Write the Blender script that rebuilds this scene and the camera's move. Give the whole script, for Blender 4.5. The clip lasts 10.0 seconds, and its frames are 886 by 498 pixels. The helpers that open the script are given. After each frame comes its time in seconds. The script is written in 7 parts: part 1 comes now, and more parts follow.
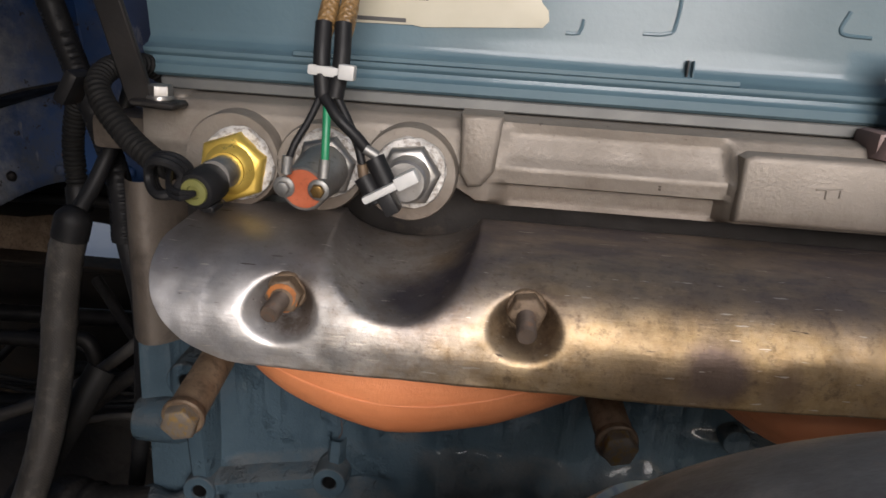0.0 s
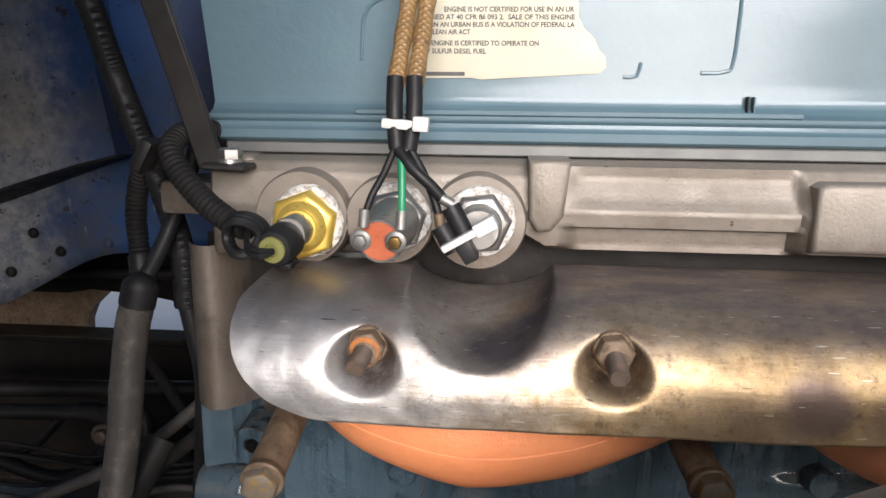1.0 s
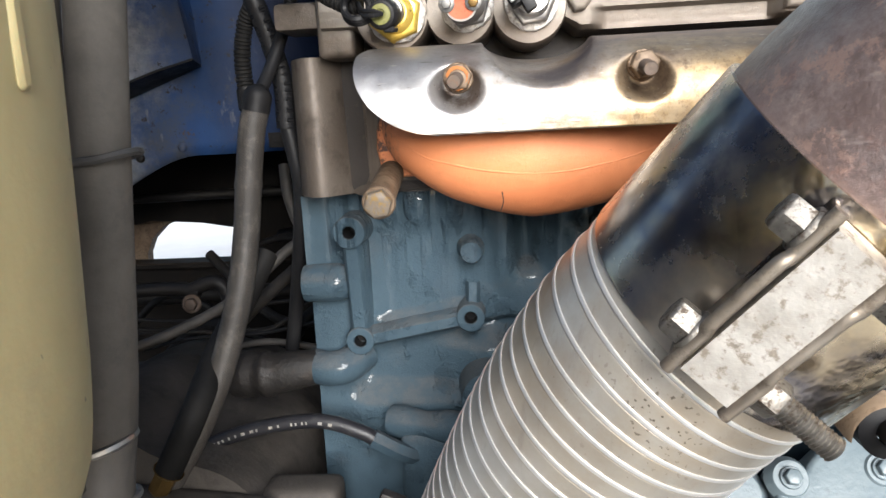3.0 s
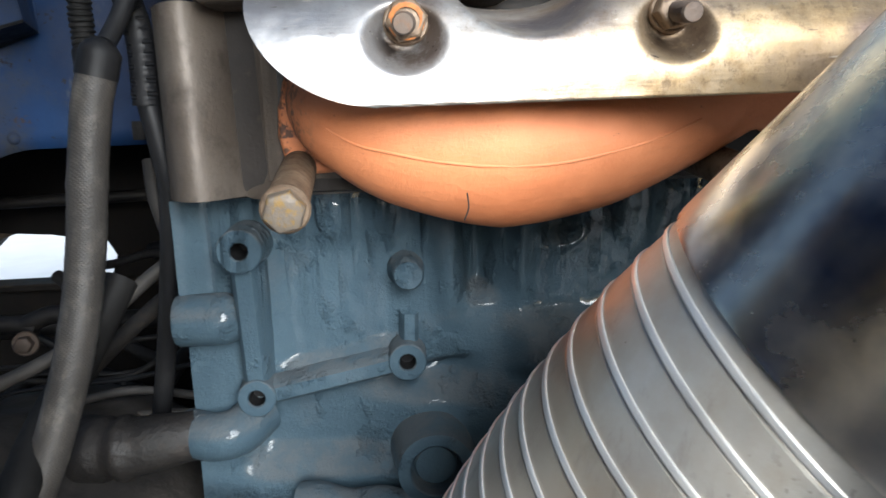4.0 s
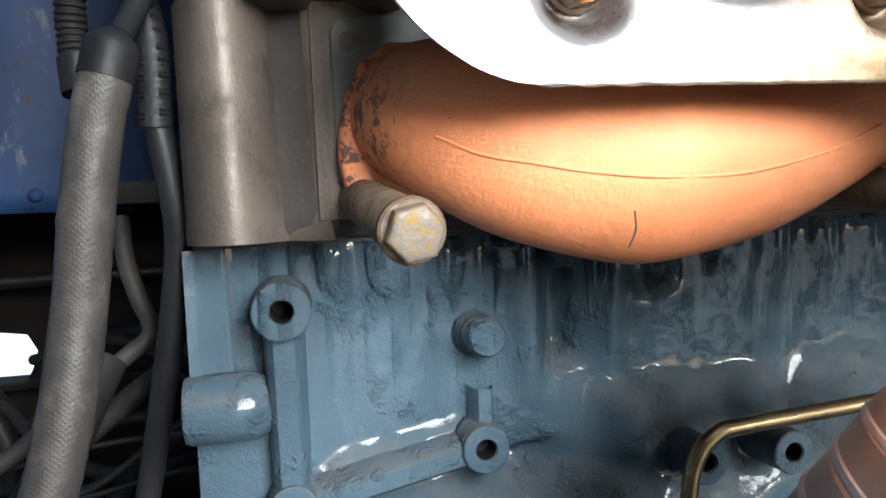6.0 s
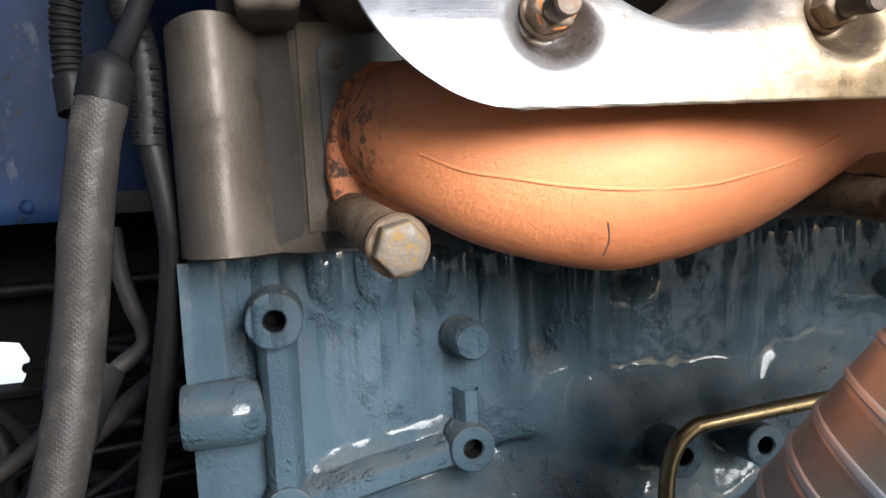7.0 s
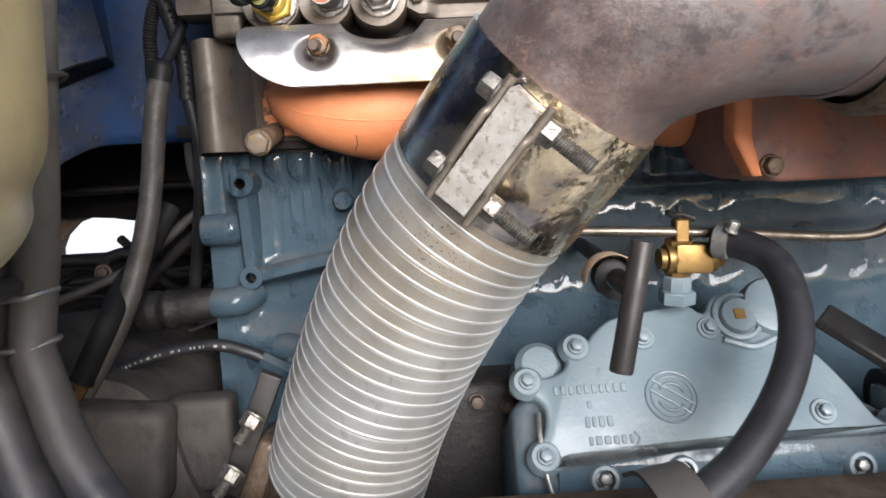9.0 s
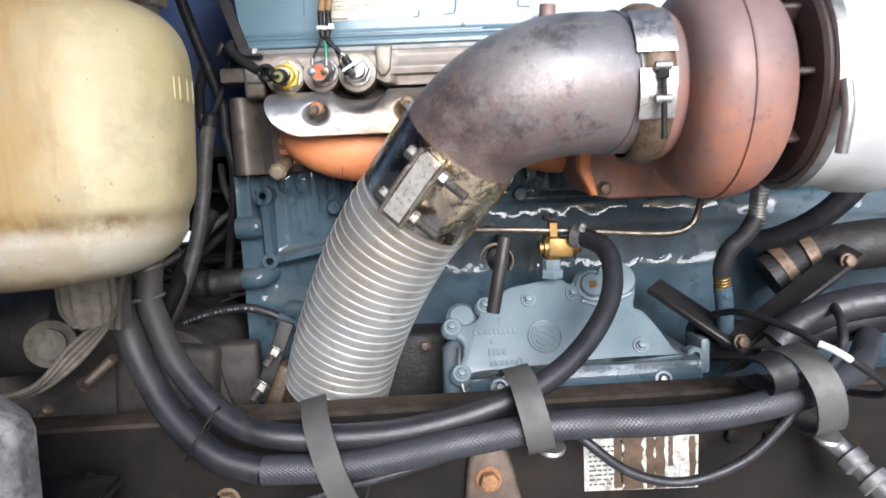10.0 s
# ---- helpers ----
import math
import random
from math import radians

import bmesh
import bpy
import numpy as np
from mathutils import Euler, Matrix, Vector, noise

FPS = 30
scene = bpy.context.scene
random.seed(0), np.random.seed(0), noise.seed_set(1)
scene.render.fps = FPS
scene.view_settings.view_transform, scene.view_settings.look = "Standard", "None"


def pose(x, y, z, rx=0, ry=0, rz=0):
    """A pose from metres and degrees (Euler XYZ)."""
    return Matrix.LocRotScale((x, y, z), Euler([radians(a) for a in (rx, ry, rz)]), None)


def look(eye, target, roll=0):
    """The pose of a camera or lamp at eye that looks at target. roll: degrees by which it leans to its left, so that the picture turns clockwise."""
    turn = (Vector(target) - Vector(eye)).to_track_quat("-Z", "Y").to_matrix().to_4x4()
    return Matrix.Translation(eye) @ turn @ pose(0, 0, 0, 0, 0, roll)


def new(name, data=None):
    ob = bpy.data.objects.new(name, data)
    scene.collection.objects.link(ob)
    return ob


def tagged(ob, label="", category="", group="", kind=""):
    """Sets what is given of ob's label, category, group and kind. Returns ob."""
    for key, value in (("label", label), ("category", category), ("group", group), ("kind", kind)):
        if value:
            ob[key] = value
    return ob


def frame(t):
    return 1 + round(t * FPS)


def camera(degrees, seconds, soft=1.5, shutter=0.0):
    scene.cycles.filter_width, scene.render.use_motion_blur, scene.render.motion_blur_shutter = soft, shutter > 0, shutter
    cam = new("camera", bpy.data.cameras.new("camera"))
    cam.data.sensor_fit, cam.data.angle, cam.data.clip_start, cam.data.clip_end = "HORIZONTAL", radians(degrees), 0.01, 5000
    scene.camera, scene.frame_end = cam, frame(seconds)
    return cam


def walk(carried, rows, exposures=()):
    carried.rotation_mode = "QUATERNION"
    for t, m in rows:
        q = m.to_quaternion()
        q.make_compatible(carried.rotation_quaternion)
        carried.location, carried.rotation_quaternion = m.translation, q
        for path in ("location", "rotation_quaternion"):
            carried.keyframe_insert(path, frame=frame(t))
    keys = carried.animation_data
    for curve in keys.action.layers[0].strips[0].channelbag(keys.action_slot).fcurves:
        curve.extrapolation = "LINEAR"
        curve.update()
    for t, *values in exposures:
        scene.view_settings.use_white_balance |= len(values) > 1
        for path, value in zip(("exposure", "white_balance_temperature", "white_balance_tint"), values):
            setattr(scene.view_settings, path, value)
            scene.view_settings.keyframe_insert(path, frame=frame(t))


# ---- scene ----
cam = camera(64.0, 10.0, 1.5, 0.2)
PATH = [
    (0, (0.252, -0.449, 1.223), (0.146, 1.461, 0.64), 3.9),
    (0.5, (0.227, -0.443, 1.215), (0.083, 1.496, 0.744), 1.2),
    (1, (0.221, -0.451, 1.215), (0.056, 1.497, 0.793), 0.6),
    (1.5, (0.216, -0.469, 1.216), (0.031, 1.484, 0.828), 0.2),
    (2, (0.234, -0.533, 1.179), (-0.067, 1.407, 0.796), 1.6),
    (2.5, (0.211, -0.6, 1.092), (-0.056, 1.339, 0.678), 0.1),
    (2.7, (0.194, -0.619, 1.077), (-0.024, 1.332, 0.696), -1.6),
    (4, (0.143, -0.446, 1.048), (0.287, 1.515, 0.681), -2.1),
    (4.5, (0.095, -0.38, 1.02), (0.517, 1.527, 0.59), -2.1),
    (5, (0.063, -0.365, 0.987), (0.503, 1.557, 0.655), -1.1),
    (5.5, (0.054, -0.345, 1.006), (0.472, 1.605, 0.857), -3.0),
    (5.7, (0.053, -0.345, 1.01), (0.473, 1.607, 0.905), -2.7),
    (7, (0.05, -0.362, 1.02), (0.51, 1.581, 0.907), -3.6),
    (7.5, (0.098, -0.4, 0.99), (0.606, 1.533, 0.911), 0.3),
    (8, (0.147, -0.551, 0.988), (0.509, 1.414, 0.896), -1.6),
    (8.5, (0.21, -0.657, 0.978), (0.401, 1.326, 0.802), -2.4),
    (9, (0.236, -0.762, 0.985), (0.297, 1.221, 0.733), -2.8),
    (9.5, (0.268, -0.944, 0.957), (0.325, 1.028, 0.631), -1.4),
    (10, (0.281, -1.103, 1.024), (0.353, 0.877, 0.753), -2.7),
]
walk(cam, [(t, look(eye, target, roll)) for t, eye, target, roll in PATH], [(0, 0.25, 6450, 15), (0.5, 0.85, 6350, 14), (1, 1.0, 6350, 14), (2, 1.25, 6300, 13), (2.5, 1.72, 6300, 12), (4, 1.7, 5800, 6), (4.5, 2.0, 5700, 6), (5, 2.45, 5400, 0), (5.5, 2.4, 5600, 3), (7, 1.95, 6000, 9), (7.5, 2.0, 6000, 9), (8, 1.5, 6100, 11), (8.5, 1.4, 6150, 12), (9.5, 1.5, 6100, 12), (10, 1.45, 5850, 12)])

from mathutils.bvhtree import BVHTree

# ---------------------------------------------------------------- world and light
world = bpy.data.worlds.new("world")
scene.world = world
world.use_nodes = True
_wn = world.node_tree
_sky = _wn.nodes.new("ShaderNodeTexSky")
_sky.sky_type, _sky.sun_disc = "NISHITA", False
SUN_UP, SUN_TURN = 20, 168
_sky.sun_elevation, _sky.sun_rotation = radians(SUN_UP), radians(SUN_TURN)
_sky.air_density, _sky.dust_density = 1.0, 3.0
_wn.links.new(_sky.outputs[0], _wn.nodes["Background"].inputs[0])
_wn.nodes["Background"].inputs[1].default_value = 0.06
_sun = bpy.data.lights.new("sun", "SUN")
_sun.energy, _sun.angle, _sun.color = 3.2, radians(34), (1.0, 0.985, 0.97)
SUN_FROM = Vector((math.sin(radians(SUN_TURN)) * math.cos(radians(SUN_UP)), math.cos(radians(SUN_TURN)) * math.cos(radians(SUN_UP)), math.sin(radians(SUN_UP))))
new("sun", _sun).matrix_world = look(SUN_FROM * 5, (0, 0, 0))

# ---------------------------------------------------------------- helpers of this scene
V = Vector


def thing(name, label, category, at=(0, 0, 0), group="", kind=""):
    e = new(name)
    e.empty_display_size = 0.02
    e.location = at
    return tagged(e, label, category, group, kind)


def part(name, bm, material, parent=None, label="", smooth=True, sharp=40):
    me = bpy.data.meshes.new(name)
    bmesh.ops.remove_doubles(bm, verts=bm.verts, dist=1e-6)
    bmesh.ops.recalc_face_normals(bm, faces=bm.faces)
    if smooth:
        lim = radians(sharp)
        for f in bm.faces:
            f.smooth = True
        for e in bm.edges:
            if len(e.link_faces) == 2 and e.calc_face_angle(0) > lim:
                e.smooth = False
    bm.to_mesh(me)
    bm.free()
    me.materials.append(material)
    ob = new(name, me)
    if parent:
        ob.parent = parent
        if parent.parent is None and parent.type == "EMPTY":
            ob.matrix_parent_inverse = Matrix.Translation(parent.location).inverted()
    if label:
        tagged(ob, label)
    return ob


def aim(origin, z, hint=(0, 0, 1)):
    """A frame at origin whose z axis points along z and whose y axis leans to hint."""
    z = V(z).normalized()
    h = V(hint)
    if abs(z.dot(h.normalized())) > 0.97:
        h = V((1, 0, 0))
    x = h.cross(z).normalized()
    y = z.cross(x)
    m = Matrix((x, y, z)).transposed().to_4x4()
    m.translation = V(origin)
    return m


def smooth_path(pts, step):
    """A Catmull-Rom line through the points, sampled about every step metres."""
    p = [V(q) for q in pts]
    p = [p[0] * 2 - p[1]] + p + [p[-1] * 2 - p[-2]]
    out = []
    for i in range(1, len(p) - 2):
        a, b, c, d = p[i - 1 : i + 3]
        n = max(2, int((c - b).length / step))
        for k in range(n):
            t = k / n
            out.append(0.5 * (2 * b + (c - a) * t + (2 * a - 5 * b + 4 * c - d) * t * t + (3 * b - a - 3 * c + d) * t**3))
    out.append(p[-2])
    return out


def tube(bm, pts, r, seg=14, step=0.008, rfun=None, smooth=True, caps=True, twist=None):
    """A swept round bar; rfun(s, total, angle) scales the radius along the way."""
    line = smooth_path(pts, step) if smooth else [V(q) for q in pts]
    tan = [(line[min(i + 1, len(line) - 1)] - line[max(i - 1, 0)]).normalized() for i in range(len(line))]
    n = tan[0].orthogonal().normalized()
    total = sum((line[i + 1] - line[i]).length for i in range(len(line) - 1))
    s, rings = 0.0, []
    for i, (q, t) in enumerate(zip(line, tan)):
        if i:
            s += (q - line[i - 1]).length
        n = (n - t * n.dot(t)).normalized()
        b = t.cross(n)
        ring = []
        for k in range(seg):
            a = 2 * math.pi * k / seg
            rr = r if rfun is None else r * rfun(s, total, a)
            ring.append(bm.verts.new(q + (n * math.cos(a) + b * math.sin(a)) * rr))
        rings.append(ring)
    for u, w in zip(rings, rings[1:]):
        for k in range(seg):
            bm.faces.new((u[k], u[(k + 1) % seg], w[(k + 1) % seg], w[k]))
    if caps:
        bm.faces.new(list(reversed(rings[0])))
        bm.faces.new(rings[-1])
    return bm


def lathe(bm, profile, m, seg=24):
    """Revolves (radius, height) pairs round the z axis of m."""
    rings = []
    for r, h in profile:
        if r < 1e-6:
            rings.append([bm.verts.new(m @ V((0, 0, h)))] * seg)
        else:
            rings.append([bm.verts.new(m @ V((r * math.cos(2 * math.pi * k / seg), r * math.sin(2 * math.pi * k / seg), h))) for k in range(seg)])
    for a, b in zip(rings, rings[1:]):
        for k in range(seg):
            f = [a[k], a[(k + 1) % seg], b[(k + 1) % seg], b[k]]
            f = list(dict.fromkeys(f))
            if len(f) > 2:
                bm.faces.new(f)
    return bm


def prism(bm, outline, h0, h1, m, bevel=0.0, holes=()):
    """A polygon in the xy plane of m, from h0 to h1, its upper edge chamfered."""
    pts = [V((x, y)) for x, y in outline]
    n = len(pts)
    area = sum(pts[i].cross(pts[(i + 1) % n]) for i in range(n))
    if area < 0:
        pts.reverse()

    def offset(d):
        out = []
        for i in range(n):
            e1, e2 = (pts[i] - pts[i - 1]).normalized(), (pts[(i + 1) % n] - pts[i]).normalized()
            n1, n2 = V((-e1.y, e1.x)), V((-e2.y, e2.x))
            k = n1 + n2
            out.append(pts[i] + k * (d / max(0.35, 1 + n1.dot(n2))))
        return out

    levels = [(pts, h0), (pts, h1 - bevel)]
    if bevel:
        levels += [(offset(bevel * 0.35), h1 - bevel * 0.3), (offset(bevel), h1)]
    rings = [[bm.verts.new(m @ V((p.x, p.y, h))) for p in ps] for ps, h in levels]
    for a, b in zip(rings, rings[1:]):
        for k in range(n):
            bm.faces.new((a[k], a[(k + 1) % n], b[(k + 1) % n], b[k]))
    bm.faces.new(list(reversed(rings[0])))
    bm.faces.new(rings[-1])
    return bm


def rbox(bm, size, m, bevel=0.002, seg=2):
    made = bmesh.ops.create_cube(bm, size=1.0, matrix=m @ Matrix.Diagonal((*size, 1)))
    if bevel:
        edges = list({e for v in made["verts"] for e in v.link_edges})
        bmesh.ops.bevel(bm, geom=edges, offset=bevel, segments=seg, profile=0.6, affect="EDGES")
    return bm


def circle(r, n=20, cx=0.0, cy=0.0, a0=0.0):
    return [(cx + r * math.cos(a0 + 2 * math.pi * k / n), cy + r * math.sin(a0 + 2 * math.pi * k / n)) for k in range(n)]


def hexhead(bm, at, way, across, high, flange=0.0, shank=0.0, length=0.0, spin=0.0):
    """A hex bolt head that sits at 'at' and points along way; a threaded end beyond it if length is given."""
    m = aim(at, way) @ pose(0, 0, 0, 0, 0, spin)
    r = across / math.sqrt(3)
    h0 = 0.0
    if flange:
        lathe(bm, [(flange, 0), (flange, 0.0012), (flange * 0.93, 0.0022), (0, 0.0022)], m, 18)
        h0 = 0.002
    prism(bm, circle(r, 6), h0, h0 + high, m, bevel=high * 0.18)
    if length:
        prof, h, k = [], h0 + high - 0.001, 0
        while h < h0 + high + length:
            prof.append((shank * (1.0 if k % 2 else 0.86), h))
            h += 0.0009
            k += 1
        prof += [(shank * 0.8, h), (0, h)]
        lathe(bm, prof, m, 12)
    return bm


def B():
    return bmesh.new()


# ---------------------------------------------------------------- materials
class Nodes:
    def __init__(self, name):
        self.mat = bpy.data.materials.new(name)
        self.mat.use_nodes = True
        self.t = self.mat.node_tree
        self.bsdf = self.t.nodes["Principled BSDF"]
        self.co = self.n("ShaderNodeTexCoord").outputs["Object"]

    def n(self, kind, **kw):
        node = self.t.nodes.new(kind)
        for k, v in kw.items():
            node.inputs[k].default_value = v
        return node

    def link(self, a, b):
        self.t.links.new(a, b)

    def noise(self, scale, detail=5.0, rough=0.6, co=None):
        x = self.n("ShaderNodeTexNoise", Scale=scale, Detail=detail, Roughness=rough)
        self.link(co or self.co, x.inputs["Vector"])
        return x.outputs["Fac"]

    def stretch(self, sx, sy, sz):
        m = self.n("ShaderNodeMapping", Scale=(sx, sy, sz))
        self.link(self.co, m.inputs["Vector"])
        return m.outputs[0]

    def ramp(self, fac, *stops):
        r = self.n("ShaderNodeValToRGB")
        e = r.color_ramp.elements
        while len(e) < len(stops):
            e.new(0.5)
        for k, (p, c) in zip(e, stops):
            k.position = p
            k.color = (*c, 1) if len(c) == 3 else c
        self.link(fac, r.inputs[0])
        return r.outputs[0]

    def mask(self, fac, lo, hi):
        r = self.n("ShaderNodeMapRange")
        r.inputs["From Min"].default_value, r.inputs["From Max"].default_value = lo, hi
        self.link(fac, r.inputs["Value"])
        return r.outputs[0]

    def mix(self, fac, a, b):
        m = self.n("ShaderNodeMix")
        m.data_type = "RGBA"
        self.link(fac, m.inputs[0])
        for sock, v in ((m.inputs[6], a), (m.inputs[7], b)):
            if isinstance(v, tuple):
                sock.default_value = (*v, 1)
            else:
                self.link(v, sock)
        return m.outputs[2]

    def mul(self, a, b):
        m = self.n("ShaderNodeMath")
        m.operation = "MULTIPLY"
        self.link(a, m.inputs[0])
        if isinstance(b, (int, float)):
            m.inputs[1].default_value = b
        else:
            self.link(b, m.inputs[1])
        return m.outputs[0]

    def add(self, a, b):
        m = self.n("ShaderNodeMath")
        self.link(a, m.inputs[0])
        self.link(b, m.inputs[1])
        return m.outputs[0]

    def spot(self, x, y, z, r0, r1):
        """One inside r0 of the place, nought beyond r1."""
        d = self.n("ShaderNodeVectorMath")
        d.operation = "DISTANCE"
        self.link(self.co, d.inputs[0])
        d.inputs[1].default_value = (x, y, z)
        return self.mask(self.add(d.outputs["Value"], self.mul(self.noise(60, 4), (r1 - r0) * 0.8)), r1 + (r1 - r0) * 0.4, r0 + (r1 - r0) * 0.4)

    def axis(self, which):
        s = self.n("ShaderNodeSeparateXYZ")
        self.link(self.co, s.inputs[0])
        return s.outputs[which]

    def bump(self, height, strength, dist=0.001):
        b = self.n("ShaderNodeBump", Strength=strength, Distance=dist)
        self.link(height, b.inputs["Height"])
        self.link(b.outputs[0], self.bsdf.inputs["Normal"])

    def done(self, color, rough, metal=0.0, **kw):
        for key, v in (("Base Color", color), ("Roughness", rough), ("Metallic", metal)):
            if isinstance(v, tuple):
                self.bsdf.inputs[key].default_value = (*v, 1)
            elif isinstance(v, (int, float)):
                self.bsdf.inputs[key].default_value = v
            else:
                self.link(v, self.bsdf.inputs[key])
        for k, v in kw.items():
            self.bsdf.inputs[k.replace("_", " ")].default_value = v
        return self.mat


def surface(name, a, b, rough=(0.4, 0.6), metal=0.0, big=12.0, fine=220.0, bump=0.15, dirt=None, dirt_at=(0.55, 0.75), bump_dist=0.001, **kw):
    """Two tones in broad patches, fine grain in the relief and the gloss, and dirt patches."""
    g = Nodes(name)
    broad, grain = g.noise(big, 6), g.noise(fine, 4)
    col = g.ramp(broad, (0.3, a), (0.7, b))
    ro = g.ramp(g.noise(big * 2.3, 5), (0.3, (rough[0],) * 3), (0.7, (rough[1],) * 3))
    if dirt:
        d = g.mul(g.mask(g.noise(big * 3.1, 8, 0.7), *dirt_at), 0.85)
        col = g.mix(d, col, dirt)
        ro = g.mix(d, ro, (0.8, 0.8, 0.8))
    g.bump(grain, bump, bump_dist)
    return g.done(col, ro, metal, **kw)


def block_paint():
    g = Nodes("blue_grey_engine_paint")
    col = g.ramp(g.noise(14, 6), (0.3, (0.030, 0.052, 0.070)), (0.7, (0.046, 0.075, 0.096)))
    streak = g.noise(1, 6, 0.7, g.stretch(60, 60, 7))
    col = g.mix(g.mul(g.mask(streak, 0.62, 0.78), 0.06), col, (0.16, 0.21, 0.24))
    dust = g.mask(g.noise(26, 7, 0.65), 0.58, 0.8)
    col = g.mix(g.mul(dust, 0.3), col, (0.11, 0.105, 0.10))
    ro = g.mix(dust, (0.2, 0.2, 0.2), (0.55, 0.55, 0.55))
    up = g.n("ShaderNodeSeparateXYZ")
    g.link(g.n("ShaderNodeNewGeometry").outputs["Normal"], up.inputs[0])
    film = g.mul(g.mask(up.outputs[2], 0.12, 0.40), g.mask(g.noise(34, 7, 0.75), 0.34, 0.54))
    col = g.mix(g.mul(film, 0.45), col, (0.105, 0.100, 0.094))
    ro = g.mix(film, ro, (0.6, 0.6, 0.6))
    stipple = g.add(g.mul(g.noise(430, 3, 0.7), 0.8), g.mul(g.noise(900, 2, 0.6), 0.35))
    runs = g.mask(g.noise(1, 1.5, 0.4, g.stretch(110, 110, 6)), 0.50, 0.64)
    runs = g.mul(runs, g.mask(g.add(g.axis(2), g.mul(g.noise(20, 4), 0.08)), 0.945, 1.02))
    blobs = g.mask(g.noise(38, 4, 0.6), 0.56, 0.66)
    thick = g.add(g.mul(runs, 1.3), g.mul(blobs, 0.75))
    g.bump(g.add(g.mul(thick, stipple), g.add(g.mul(g.noise(170, 5, 0.75), 0.26), g.mul(g.noise(430, 3, 0.7), 0.22))), 1.0, 0.0038)
    g.link(g.mul(g.mask(film, 0.9, 0.0), 0.5), g.bsdf.inputs["Coat Weight"])
    return g.done(col, g.add(g.mul(ro, 0.5), g.mask(film, -1.5, 1.0)), 0.0, Coat_Roughness=0.07, Specular_IOR_Level=0.2)


def shield_metal():
    """Heat-tinted steel: silver at the free end, golden brown along the middle, violet stains."""
    g = Nodes("heat_tinted_steel")
    x, z = g.axis(0), g.axis(2)
    along = g.add(x, g.mul(g.noise(20, 6, 0.65), 0.14))
    col = g.ramp(g.mask(along, 0.12, 0.56), (0.0, (0.47, 0.47, 0.485)), (0.30, (0.47, 0.455, 0.435)), (0.42, (0.43, 0.37, 0.30)), (0.52, (0.46, 0.345, 0.205)), (0.75, (0.46, 0.325, 0.165)), (1.0, (0.42, 0.295, 0.165)))
    cloud = g.mask(g.noise(34, 9, 0.74), 0.44, 0.66)
    col = g.mix(g.mul(cloud, 0.42), col, (0.25, 0.225, 0.205))
    gold = g.mul(g.mask(g.noise(48, 8, 0.72), 0.46, 0.62), g.mask(along, 0.20, 0.32))
    col = g.mix(g.mul(gold, 0.6), col, (0.23, 0.145, 0.062))
    blot = g.mul(g.mask(g.noise(95, 8, 0.75), 0.54, 0.66), g.mask(along, 0.18, 0.34))
    col = g.mix(g.mul(blot, 0.6), col, (0.085, 0.056, 0.038))
    low = g.mask(g.add(z, g.mul(g.noise(70, 6, 0.7), 0.03)), 1.076, 1.058)
    col = g.mix(g.mul(low, 0.55), col, (0.33, 0.225, 0.10))
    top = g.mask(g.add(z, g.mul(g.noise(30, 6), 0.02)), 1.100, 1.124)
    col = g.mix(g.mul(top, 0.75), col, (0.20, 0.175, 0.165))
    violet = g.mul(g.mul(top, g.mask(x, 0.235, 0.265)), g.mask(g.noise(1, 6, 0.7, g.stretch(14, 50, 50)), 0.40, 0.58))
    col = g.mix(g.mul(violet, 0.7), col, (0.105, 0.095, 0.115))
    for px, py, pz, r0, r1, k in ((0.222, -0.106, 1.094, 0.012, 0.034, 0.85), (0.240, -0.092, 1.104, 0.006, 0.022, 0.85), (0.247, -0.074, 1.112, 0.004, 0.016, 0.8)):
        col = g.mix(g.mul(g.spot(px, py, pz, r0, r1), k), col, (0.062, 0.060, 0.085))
    col = g.mix(g.mul(g.spot(0.372, -0.125, 1.072, 0.011, 0.022), 0.85), col, (0.13, 0.095, 0.090))
    col = g.mix(g.mul(g.spot(0.340, -0.125, 1.060, 0.006, 0.040), 0.55), col, (0.17, 0.12, 0.085))
    col = g.mix(g.mul(g.spot(0.405, -0.125, 1.068, 0.004, 0.016), 0.6), col, (0.16, 0.11, 0.09))
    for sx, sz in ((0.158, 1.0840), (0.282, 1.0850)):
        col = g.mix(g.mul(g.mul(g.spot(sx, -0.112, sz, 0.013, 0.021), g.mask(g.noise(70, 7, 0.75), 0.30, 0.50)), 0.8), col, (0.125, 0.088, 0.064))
    scr = g.noise(1, 3, 0.5, g.stretch(60, 60, 900))
    mark = g.mask(g.noise(1, 2, 0.4, g.stretch(70, 700, 520)), 0.715, 0.74)
    col = g.mix(g.mul(mark, 0.55), col, (0.70, 0.65, 0.57))
    gouge = g.mask(g.noise(1, 2, 0.4, g.stretch(45, 300, 330)), 0.735, 0.75)
    col = g.mix(g.mul(gouge, 0.8), col, (0.10, 0.075, 0.06))
    ro = g.ramp(g.noise(46, 8, 0.75), (0.3, (0.36,) * 3), (0.7, (0.58,) * 3))
    ro = g.mix(g.mul(g.mask(along, 0.24, 0.40), 0.6), ro, (0.54, 0.54, 0.54))
    col = g.mix(g.mul(g.mask(g.noise(240, 8, 0.8), 0.55, 0.68), g.mul(g.mask(along, 0.12, 0.28), 0.6)), col, (0.115, 0.075, 0.048))
    g.bump(g.add(g.mul(scr, 0.5), g.add(g.mul(g.noise(160, 7, 0.75), 1.3), g.mul(g.noise(32, 4, 0.6), 2.2))), 0.2, 0.0010)
